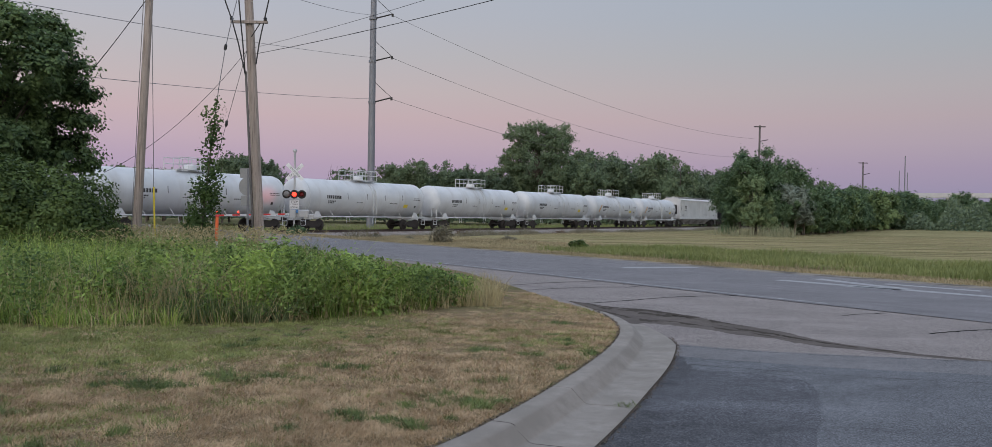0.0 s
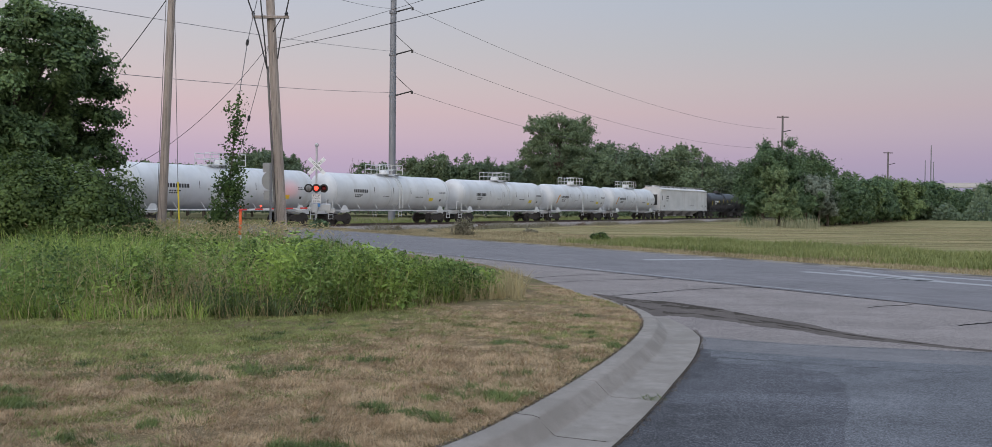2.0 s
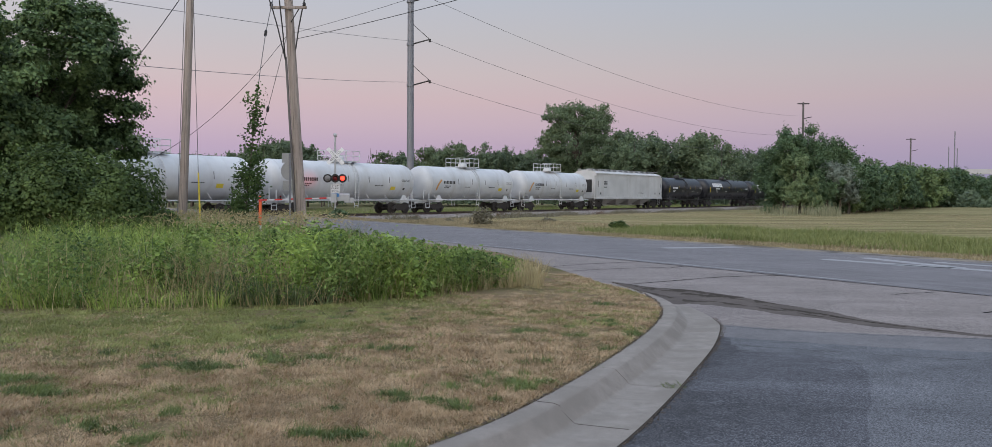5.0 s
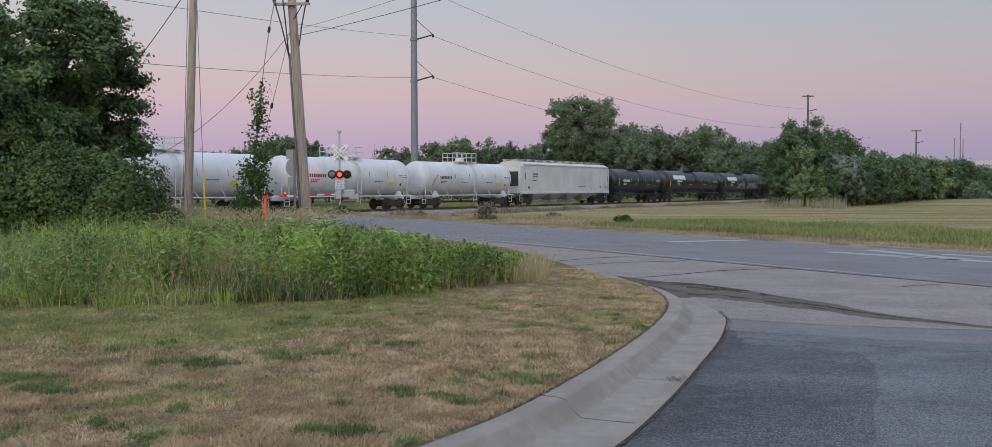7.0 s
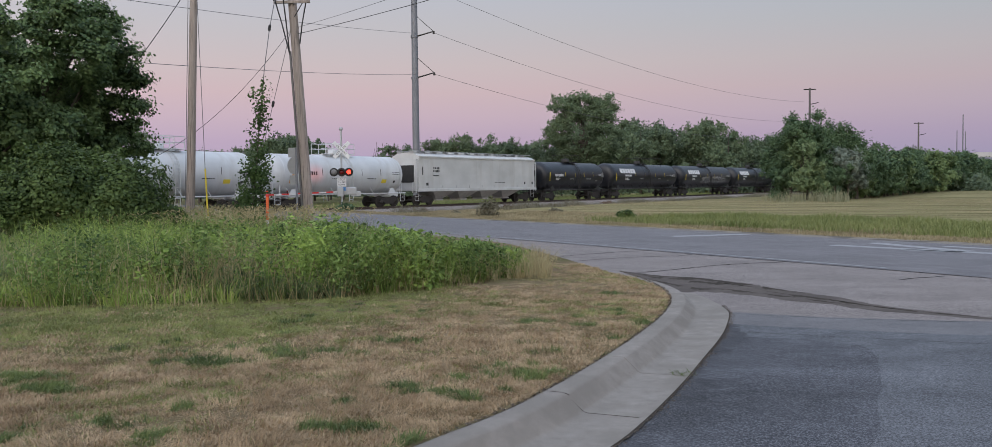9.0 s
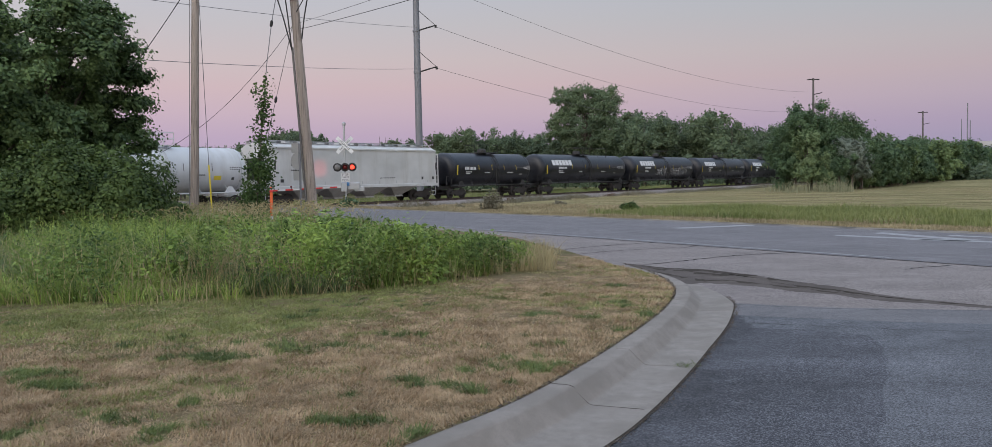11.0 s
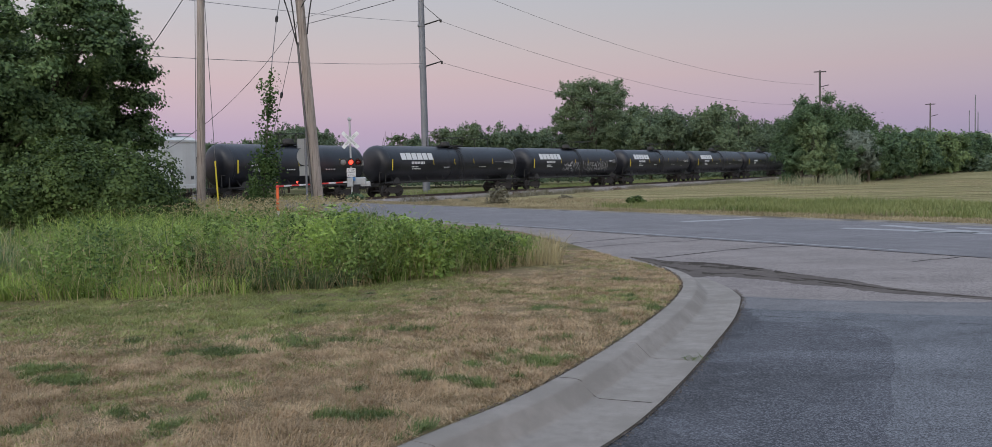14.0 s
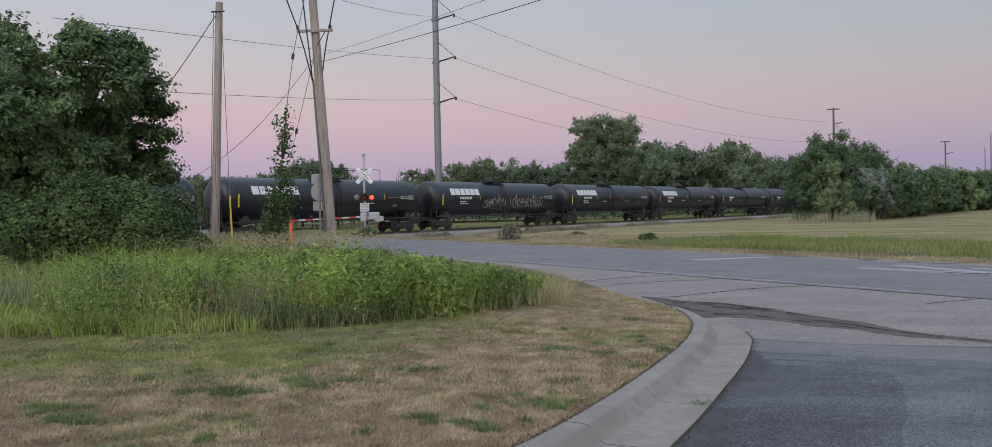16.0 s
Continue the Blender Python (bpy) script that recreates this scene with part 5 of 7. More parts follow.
def near_trees():
    m = tree_meshes(11, 9.9, 4.4, 0.26, 150000, 0.105, L_near, low=0.05, clumps=330, lobes=10, clump=0.078, squash=0.34, rise=-0.05)
    tree(m, -20.3, 33.6, "full dark green broadleaf tree beside the wooden pole", 20)
    tree(m, -23.0, 35.6, "full dark green broadleaf tree behind another", 200, 0.95)
    m2 = tree_meshes(12, 8.4, 3.6, 0.2, 70000, 0.105, L_near, low=0.06, clumps=170, lobes=6, clump=0.09, squash=0.4, rise=0.0)
    tree(m2, -20.9, 30.0, "dense dark green broadleaf tree among bushes", 140, 1.0)
    tree(m2, -25.8, 37, "dense dark green broadleaf tree among bushes", 250, 1.28)
    shrub(21, -14.75, 26.2, 3.1, 2.6, 3.1, 105000, 0.074, L_bush, "dense rounded green bush at the edge of the tall grass", lumps=30)
    shrub(22, -17.9, 24.8, 3.0, 2.4, 2.75, 72000, 0.074, L_bush, "dense rounded green bush at the edge of the tall grass", lumps=22)
    shrub(23, -12.9, 26.6, 1.5, 1.3, 1.3, 11000, 0.115, L_bush, "low bush of broad green leaves beside the wooden pole", lumps=12)


def middle_trees():
    a = tree_meshes(31, 9.2, 3.3, 0.16, 34000, 0.125, L_mid, low=0.04, clumps=190, lobes=8, clump=0.10, rise=0.8, loose=0.65)
    b = tree_meshes(32, 8.0, 2.9, 0.14, 26000, 0.13, L_mid, low=0.03, clumps=150, lobes=7, clump=0.11, rise=0.8, loose=0.65)
    c = tree_meshes(33, 5.5, 2.6, 0.12, 20000, 0.13, L_mid, low=0.02, clumps=120, lobes=6, clump=0.13, rise=0.7)
    e = tree_meshes(35, 6.0, 1.5, 0.09, 9000, 0.13, L_sapling, low=0.08, clumps=70, lobes=5, clump=0.11, rise=0.9)
    sl = tree_meshes(34, 4.8, 2.0, 0.10, 13000, 0.12, L_silver, low=0.03, clumps=80, lobes=5, clump=0.14, rise=0.5)
    label = "leafy green poplar at the edge of the hay field"
    g = "trees along the field"
    for m, x, y, turn, size in ((a, 25.7, 83.5, 0, 0.97), (b, 23.9, 84.5, 80, 0.84), (b, 28.2, 85, 160, 0.98), (c, 23.6, 81.6, 30, 0.8), (c, 25.2, 80.4, 200, 0.72),
                                (a, 30.2, 89, 120, 0.82), (b, 30.6, 84.5, 300, 0.68), (c, 27.3, 81.0, 90, 0.8), (c, 30.4, 83.4, 10, 0.66)):
        tree(m, x, y, label, turn, size, group=g)
    tree(e, 24.2, 79.6, "slender pale green sapling before the poplars", 0, 0.93, group=g)
    tree(e, 25.6, 79.4, "slender pale green sapling before the poplars", 120, 0.62, group=g)
    tree(sl, 29.0, 82.0, "silvery grey green shrub-like tree at the field's edge", 40, 1.0, group=g)
    rng = np.random.default_rng(41)
    base = smooth_line([(31.5, 87), (37, 97), (45, 111), (52.5, 122), (62, 139), (76, 160), (98, 196), (124, 238)], 1.0)
    i = 0.0
    k = 0
    low = tree_meshes(36, 5.5, 3.0, 0.12, 9000, 0.19, L_mid, low=0.02, clumps=90, lobes=6, clump=0.15, rise=0.7)
    light = tree_meshes(37, 5.5, 2.8, 0.12, 9000, 0.19, L_sapling2, low=0.02, clumps=90, lobes=6, clump=0.15, rise=0.7)
    while i < len(base) - 1:
        x, y = base[int(i)]
        h = float(np.interp(y, [85, 97, 111, 139, 160, 196, 240], [5.2, 5.6, 6.1, 7.7, 8.0, 7.6, 8.6]))
        m, tall = ((low, 5.5), (b, 8.0), (low, 5.5), (light, 5.5), (low, 5.5))[k % 5]
        tree(m, x + rng.uniform(0.5, 3.0), y + rng.uniform(1.5, 4.5), "bushy green tree of the hedgerow by the field", rng.uniform(0, 360), h * rng.uniform(0.72, 1.02) / tall, group=g)
        if k % 2 == 0:
            tree((light, low, low)[k % 3], x + rng.uniform(-0.5, 1.0), y + rng.uniform(-1, 1.0), "low bushy growth at the foot of the hedgerow", rng.uniform(0, 360), h * rng.uniform(0.38, 0.55) / 5.5, group=g)
        i += 2.0 + 0.016 * i
        k += 1
    for x, y, sz in ((125, 228, 1.25), (129, 231, 1.15), (134, 233, 0.95), (139, 236, 1.05), (145, 238, 0.95), (152, 244, 1.0), (160, 250, 1.05), (118, 229, 0.8), (168, 256, 1.0)):
        tree(b, x, y, "tall green tree at the far end of the field", rng.uniform(0, 360), sz, group=g)


def far_trees():
    ms = [tree_meshes(50 + k, 10, (4.2, 3.4, 4.6, 3.8)[k], 0.2, 13000, 0.20, (L_far, L_far_dark, L_far_light, L_far_dark)[k], low=0.03, clumps=130, lobes=7, clump=0.11, rise=0.95, loose=0.9) for k in range(4)]
    crown = [(0, 0, 0.62, 0.82, 0.26), (-0.42, 0, 0.80, 0.50, 0.15), (-0.05, 0.1, 0.84, 0.5, 0.13), (0.55, 0, 0.80, 0.42, 0.15), (-0.62, 0, 0.60, 0.40, 0.15), (0.45, -0.2, 0.55, 0.5, 0.2), (-0.3, 0.2, 0.40, 0.4, 0.14), (0.3, 0, 0.36, 0.5, 0.14)]
    big = tree_meshes(60, 19.8, 7.3, 0.5, 70000, 0.20, L_far, low=0.2, clumps=360, clump=0.078, rise=0.2, form=crown, loose=0.9)
    g = "far woods behind the railway"
    tree(big, 8.1, 166, "tall full cottonwood tree rising over the woods", 0, 1.0, group=g)
    tree(ms[0], 18.6, 161, "far green tree behind the railway", 0, 1.42, group=g)
    tree(ms[3], 21.8, 163, "far green tree behind the railway", 70, 1.36, group=g)
    rng = np.random.default_rng(61)
    # turn to the right in degrees, height in metres at 170 m: the outline of the woods
    line = [(-24, 8.0), (-19.5, 9), (-16.6, 10.8), (-15.6, 11.2), (-14.2, 6.0), (-13, 5.5), (-12, 6.5), (-10, 8.0), (-8.5, 9.5), (-7, 9.0), (-5.6, 10.6), (-4.2, 10.0), (-2.8, 10.6), (-1.2, 8.0), (0, 10.5),
            (2.5, 13.0), (5.0, 14.6), (7.5, 13.0), (10, 13.6), (13, 12.6), (16, 10.4), (19, 8.7), (22, 7.8), (26, 6.4)]
    d = -24.0
    while d < 26:
        h = float(np.interp(d, [p[0] for p in line], [p[1] for p in line]))
        for row in range(2):
            r = 172 + 14 * row + rng.uniform(-5, 5) if d > -13.5 else 128 + 14 * row + rng.uniform(-4, 4)
            q = radians(d + rng.uniform(-0.4, 0.4))
            hh = h * r / 170 * rng.uniform(0.84, 1.04)
            tree(ms[rng.integers(4)], r * math.sin(q), r * math.cos(q), "far green tree behind the railway", rng.uniform(0, 360), (1.2 if d < 0 else 1.02) * hh / 10.0, group=g)
        d += 0.95
    # undergrowth that closes the woods' foot
    n = 70000
    q = np.radians(rng.uniform(-26, 33, n))
    r = rng.uniform(158, 200, n)
    z = rng.uniform(0, 1, n) * (3.5 + 1.8 * np.sin(q * 90) + 1.2 * np.sin(q * 230 + 1))
    v, f = leaves(rng, np.stack([r * np.sin(q), r * np.cos(q), z], 1), 0.38)
    tagged(part("undergrowth", array_mesh("undergrowth", v, f, L_far_dark), L_far_dark), "dark undergrowth at the foot of the far woods", "undergrowth", kind="stuff")
    # bare dead twigs over the woods
    s = Shape()
    for k in range(7):
        x = -30.5 + k * 0.8
        s.path([(x, 150, 0), (x + rng.uniform(-.4, .4), 150, 5), (x + rng.uniform(-1, 1), 150, 8.5 + rng.uniform(0, 1.6))], 0.10, 4, 0.03)
    tagged(part("dead_tree", s, M_bark), "bare dead tree behind the railway", "tree")


WEEDS = [(-30, 10.2), (-12, 10.2), (-6.1, 10.4), (-4.5, 10.5), (-3.1, 11.0), (-1.7, 12.1), (-0.55, 13.6), (-0.35, 15.2), (-0.9, 18.5), (-2.6, 23.5), (-8.6, 32.8), (-16.5, 44), (-36, 66), (-60, 66), (-60, 10.2)]


def scatter(rng, poly, n, x, y):
    p = rng.uniform((x[0], y[0]), (x[1], y[1]), (n, 2))
    return p[inside(p, poly)]


def lift(p, z):
    return np.concatenate([p, np.full((len(p), 1), z)], 1)


def shorter(p):
    """How much lower the growth is near the road's edge."""
    d = (p[:, 0] + 0.35) * -0.905 + (p[:, 1] - 15.2) * -0.424
    d = np.maximum(d, 0)
    near = np.clip(0.42 + d / 5.5, 0.42, 1)
    far = np.clip(0.16 + 0.5 * np.clip((p[:, 1] - 24) / 4, 0, 1) + d / 6.5, 0.16, 1.15)
    t = np.clip((p[:, 1] - 15) / 4, 0, 1)
    return near * (1 - t) + far * t


def tall_grass():
    rng = np.random.default_rng(71)
    tus = np.concatenate([scatter(rng, WEEDS, 2300, (-14, 0.2), (10, 17)), scatter(rng, WEEDS, 2100, (-26, 0), (15, 42))])
    big = np.array([noise.noise(Vector((a * 0.33, b * 0.33, 2))) for a, b in tus])
    small = np.array([noise.noise(Vector((a * 1.1, b * 1.1, 6))) for a, b in tus])
    keep = (small > -0.35) | (rng.uniform(size=len(tus)) < 0.35)
    tus, big, small = tus[keep], big[keep], small[keep]
    th = (0.58 + 0.5 * big + 0.45 * small) * rng.uniform(0.75, 1.25, len(tus)) * np.interp(tus[:, 1], [10.2, 11.6, 16, 30], [0.48, 1.0, 1.0, 0.85]) * shorter(tus)
    hue = np.array([noise.noise(Vector((a * 0.42, b * 0.42, 31))) for a, b in tus]) + rng.normal(scale=0.13, size=len(tus))
    kind_of = np.where(hue > 0.02, 0, np.where(hue > -0.22, 1, 2))
    for name, kk, mat, lab in (("tall_grass", 0, L_grass, "tall lush yellow-green grass at the lawn's edge"), ("dark_grass", 1, L_grass2, "tall deep green grass at the lawn's edge"),
                               ("blue_grass", 2, L_grass3, "tall dull blue-green grass at the lawn's edge")):
        sel = np.flatnonzero(kind_of == kk)
        j = np.repeat(sel, np.where(tus[sel, 1] < 16, 56, 30))
        way = rng.uniform(0, 2 * math.pi, len(j))
        r = np.abs(rng.normal(scale=0.085, size=len(j))) + 0.01
        base = tus[j] + np.stack([np.cos(way), np.sin(way)], 1) * r[:, None]
        h = np.clip(th[j] * rng.uniform(0.6, 1.1, len(j)), 0.09, 1.1)
        v, f = blades(rng, lift(base, 0.08), h, 0.006 + 0.0005 * base[:, 1], 0.8, 1.25, way + rng.normal(scale=0.5, size=len(j)))
        tagged(part(name, array_mesh(name, v, f, mat), mat), lab, "grass", kind="stuff")
    # straw and seed heads
    p = np.concatenate([scatter(rng, WEEDS, 3600, (-14, 0.2), (10, 16)), scatter(rng, WEEDS, 2600, (-5, 0.2), (11, 15.5)), scatter(rng, WEEDS, 9000, (-16, -4), (24, 36))])
    edge = scatter(rng, [(-12, 10.0), (-6.1, 10.15), (-4.5, 10.3), (-3, 10.8), (-1.6, 11.9), (-0.25, 13.5), (0.0, 15.4), (-0.6, 15.4), (-0.8, 13.8), (-2, 12.5), (-3.3, 11.6), (-6, 11), (-12, 10.9)], 26000, (-12, 0.2), (9.8, 15.6))
    edge = edge[:4200]
    edge = edge[rng.uniform(size=len(edge)) < np.interp(edge[:, 0], [-12, -4, -1, 0], [0.3, 0.4, 0.6, 1])]
    tip = rng.uniform((-0.75, 13.4), (0.1, 15.9), (900, 2))
    p = p[(p[:, 1] < 16) | (rng.uniform(size=len(p)) < 0.35)]
    q = np.concatenate([p, edge, tip])
    v, f = blades(rng, lift(q, 0.08), np.concatenate([0.85 * shorter(p), rng.uniform(0.2, 0.5, len(edge)), np.full(len(tip), 0.45)]), 0.008, 0.7, 1.0)
    tagged(part("seed_grass", array_mesh("seed_grass", v, f, L_straw), L_straw), "dry straw-coloured seed grass among the green", "grass", kind="stuff")
    # drooping seed heads in front of the poles
    heads = p[(p[:, 1] > 23) & (shorter(p) > 0.6)]
    j = np.repeat(np.arange(len(heads)), 3)
    c = np.stack([heads[j, 0] + rng.normal(scale=0.12, size=len(j)), heads[j, 1] + rng.normal(scale=0.12, size=len(j)), 0.55 + rng.uniform(0, 0.42, len(j))], 1)
    v, f = leaves(rng, c, 0.022, 0.5, 6.0)
    tagged(part("seed_heads", array_mesh("seed_heads", v, f, L_straw), L_straw), "drooping pale seed heads of the tall grass", "grass", kind="stuff")
    # broad-leaved weeds, thickest towards the road
    stems = np.concatenate([scatter(rng, WEEDS, 420, (-9, 0), (10.3, 14)), scatter(rng, WEEDS, 560, (-4.4, 0), (11.2, 16)), scatter(rng, WEEDS, 300, (-16, 0), (14, 28))])
    keep = np.array([noise.noise(Vector((a * 0.8, b * 0.8, 7))) > np.interp(a, [-9, -5, -2], [0.22, 0.10, -0.12]) for a, b in stems])
    stems = stems[keep]
    k = np.repeat(np.arange(len(stems)), 110)
    hh = rng.uniform(0.45, 1.0, len(stems)) * shorter(stems)
    z = rng.uniform(0.1, 1, len(k)) ** 0.7
    c = np.stack([stems[k, 0] + rng.normal(scale=0.12, size=len(k)), stems[k, 1] + rng.normal(scale=0.12, size=len(k)), 0.08 + z * hh[k]], 1)
    dim = np.array([noise.noise(Vector((a * 0.7, b * 0.7, 12))) for a, b in stems]) > -0.08
    v, f = leaves(rng, c[~dim[k]], 0.025, 0.5, 3.0)
    tagged(part("weeds", array_mesh("weeds", v, f, L_weed), L_weed), "leafy green weeds among the tall grass", "weeds", kind="stuff")
    v2, f2 = leaves(rng, c[dim[k]], 0.028, 0.6, 2.4)
    tagged(part("dark_weeds", array_mesh("dark_weeds", v2, f2, L_weed2), L_weed2), "dense dark green leafy weeds among the tall grass", "weeds", kind="stuff")
    # rounded heaps of broad leaves towards the road's end of the patch
    heaps = np.concatenate([scatter(rng, WEEDS, 60, (-3.6, -0.6), (12.0, 15.2)), scatter(rng, WEEDS, 26, (-7, -3), (11.5, 17))])
    hr = rng.uniform(0.22, 0.5, len(heaps))
    top_z = rng.uniform(0.5, 0.95, len(heaps)) * shorter(heaps) * 1.15
    k = np.repeat(np.arange(len(heaps)), 420)
    o = rng.normal(size=(len(k), 3))
    o[:, 2] = np.abs(o[:, 2])
    o /= np.linalg.norm(o, axis=1)[:, None]
    bump = np.array([noise.noise(Vector(q * 3.5) + Vector((int(a) * 2.7, 0, 0))) for q, a in zip(o, k)])
    c = np.column_stack([heaps[k], np.full(len(k), 0.08)]) + o * np.stack([hr[k], hr[k], top_z[k]], 1) * (rng.uniform(0.6, 1.0, len(k)) ** 0.6 * (1 + 0.4 * bump))[:, None]
    pale = (np.arange(len(heaps)) % 2 == 0)[k]
    for name, m, mat, lab in (("dark_weeds", ~pale, L_weed2, "heaps of dark green broad-leaved weeds"), ("pale_weeds", pale, L_weed, "heaps of light green broad-leaved weeds")):
        v, f = leaves(rng, c[m], 0.042, 0.4, 1.9, face=o[m] + np.array([0, 0, 0.5]))
        tagged(part(name, array_mesh(name, v, f, mat), mat), lab, "weeds", kind="stuff")
    # tall single stalks that stand over the rest
    top = np.concatenate([scatter(rng, WEEDS, 110, (-5, -0.4), (11.2, 15)), scatter(rng, WEEDS, 30, (-14, -6), (11, 18))])
    k = np.repeat(np.arange(len(top)), 90)
    hh = (rng.uniform(0.6, 1.02, len(top)) * shorter(top))
    z = rng.uniform(0.2, 1, len(k))
    wd = 0.10 * (1.15 - z)
    c = np.stack([top[k, 0] + rng.normal(size=len(k)) * wd, top[k, 1] + rng.normal(size=len(k)) * wd, 0.08 + z * hh[k]], 1)
    v2, f2 = leaves(rng, c, 0.027, 0.6, 3.2)
    tagged(part("tall_weeds", array_mesh("tall_weeds", v2, f2, L_weed2), L_weed2), "tall dark green leafy weed stalks above the grass", "weeds", kind="stuff")


L_weed2 = leafy("dark_weed_leaves", (0.026, 0.060, 0.021), (0.31, 0.43, 0.125), big=1.1)
L_grass3 = leafy("blue_green_grass", (0.04, 0.07, 0.035), (0.26, 0.335, 0.155), big=0.8, clear=0.2)
L_grass2 = leafy("deep_green_grass", (0.034, 0.074, 0.020), (0.28, 0.39, 0.095), big=0.8, clear=0.2)


def lawn_blades():
    rng = np.random.default_rng(81)
    line = smooth_line(KERB, 0.1)
    poly = [tuple(p) for p in line - normals2(line) * 0.03] + [(0.75, 17.0), (-0.4, 19), (-0.5, 15), (-1.8, 12.2), (-3.2, 11.2), (-6, 10.6), (-13, 10.4), (-13, 1)]
    p = np.concatenate([scatter(rng, poly, 250000, (-8.5, 1.8), (4.2, 11)), scatter(rng, poly, 110000, (-12, 1.8), (8, 17)), scatter(rng, poly, 60000, (-3, 1.8), (10, 17)), scatter(rng, poly, 90000, (-4.6, 1.2), (4.2, 7))])
    g = np.array([(0.55 if a < -1.5 else 0.22) * noise.noise(Vector((a * 0.55, b * 0.55, 0))) + 0.4 * noise.noise(Vector((a * 2.4, b * 2.4, 3))) + 0.35 * noise.noise(Vector((a * 6.5, b * 6.5, 13))) for a, b in p])
    g += np.interp(p[:, 1], [5, 6.8, 8.2, 10.4], [-0.12, 0.04, 0.46, 1.0]) * np.interp(p[:, 0], [-4, -0.6], [1, 0.3]) - np.interp(p[:, 0], [-2.5, -0.5], [0.0, 0.16])
    t = np.zeros(len(p))
    spots = [(-2.94, 6.98, 0.34), (-2.46, 7.53, 0.27), (-2.25, 7.31, 0.24), (-2.05, 7.53, 0.2), (-0.21, 6.52, 0.22), (-0.09, 6.67, 0.22), (-0.5, 5.82, 0.22), (-1.11, 5.99, 0.26), (-0.82, 5.89, 0.2), (-2.74, 5.15, 0.2),
             (-4.14, 6.33, 0.34), (-3.59, 5.97, 0.3), (-3.92, 7.57, 0.2), (-1.26, 5.04, 0.2), (-2.29, 4.81, 0.2), (-0.2, 9.02, 0.24), (0.33, 8.85, 0.18), (-1.47, 8.01, 0.2), (1.01, 9.03, 0.2), (-0.67, 6.37, 0.14), (-0.7, 4.66, 0.2), (-3.22, 4.77, 0.24), (0.75, 9.9, 0.2), (0.9, 11.4, 0.25)]
    spots += [(rng.uniform(-6, 1.2), rng.uniform(4.6, 10.5), rng.uniform(0.05, 0.15)) for _ in range(70)]
    tufts = [(a + rng.normal(scale=r * 0.55), b + rng.normal(scale=r * 0.3), r * rng.uniform(0.3, 0.65)) for a, b, r in spots for _ in range(5)]
    for a, b, r in tufts:
        t += 0.8 * np.exp(-((p[:, 0] - a) ** 2 + (1.3 * (p[:, 1] - b)) ** 2) / (r * r) * 1.6)
    t *= 0.7 + 1.1 * np.array([noise.noise(Vector((a * 7, b * 7, 1))) for a, b in p])
    tuft = t + rng.normal(scale=0.14, size=len(p)) > 0.46
    green = ~tuft & (g + 0.5 * t + rng.normal(scale=0.2, size=len(p)) > 0.33)
    for name, sel, mat, label in (("dry_lawn_grass", ~green & ~tuft, L_blade_tan, "short dry tan grass of the lawn"), ("green_lawn_grass", green, L_blade_green, "short yellow-green grass of the lawn"), ("green_lawn_tufts", tuft, L_tuft, "dark green grass tufts of the lawn")):
        q = p[sel]
        tall = np.array([noise.noise(Vector((a * 3.1, b * 3.1, 5))) + 0.6 * noise.noise(Vector((a * 8, b * 8, 9))) for a, b in q])
        h = np.where(tuft[sel], 0.085, np.clip(0.052 + 0.034 * tall, 0.032, 0.1)) * np.interp(q[:, 1], [7.5, 10], [1, 0.75])
        matted = np.array([7.0 * noise.noise(Vector((a * 2.2, b * 2.2, 15))) for a, b in q]) + rng.normal(scale=0.9, size=len(q))
        v, f = blades(rng, lift(q, 0.108), h, 0.0032 + 0.00045 * q[:, 1], 1.5, 1.7, matted)
        fade = np.clip((v[:, 1] - 12.0) / 5.0, 0, 1)
        v[:, 2] -= 0.10 * fade
        tagged(part(name, array_mesh(name, v, f, mat), mat), label, "grass", kind="stuff")
    # a tuft growing in the gutter's joint
    c = np.array([1.12, 7.05]) + rng.normal(scale=0.05, size=(70, 2)) * (0.8, 1.1)
    v, f = blades(rng, lift(c, 0.0), rng.uniform(0.02, 0.06, 70), 0.006, 1.6, 2.0)
    tagged(part("weed_tuft", array_mesh("weed_tuft", v, f, L_tuft), L_tuft), "small green grass tuft in the gutter joint", "grass")
    # dark litter where lawn and kerb meet
    k = line[(line[:, 1] > 5) & (line[:, 1] < 14.5)]
    q = k[rng.integers(len(k), size=900)] + rng.normal(scale=0.016, size=(900, 2)) - 0.012
    v, f = leaves(rng, lift(q, 0.124), 0.014, 0.0, 1.5)
    tagged(part("kerb_litter", array_mesh("kerb_litter", v, f, M_dirt), M_dirt), "crumbs of dark soil along the kerb", "soil", kind="stuff")


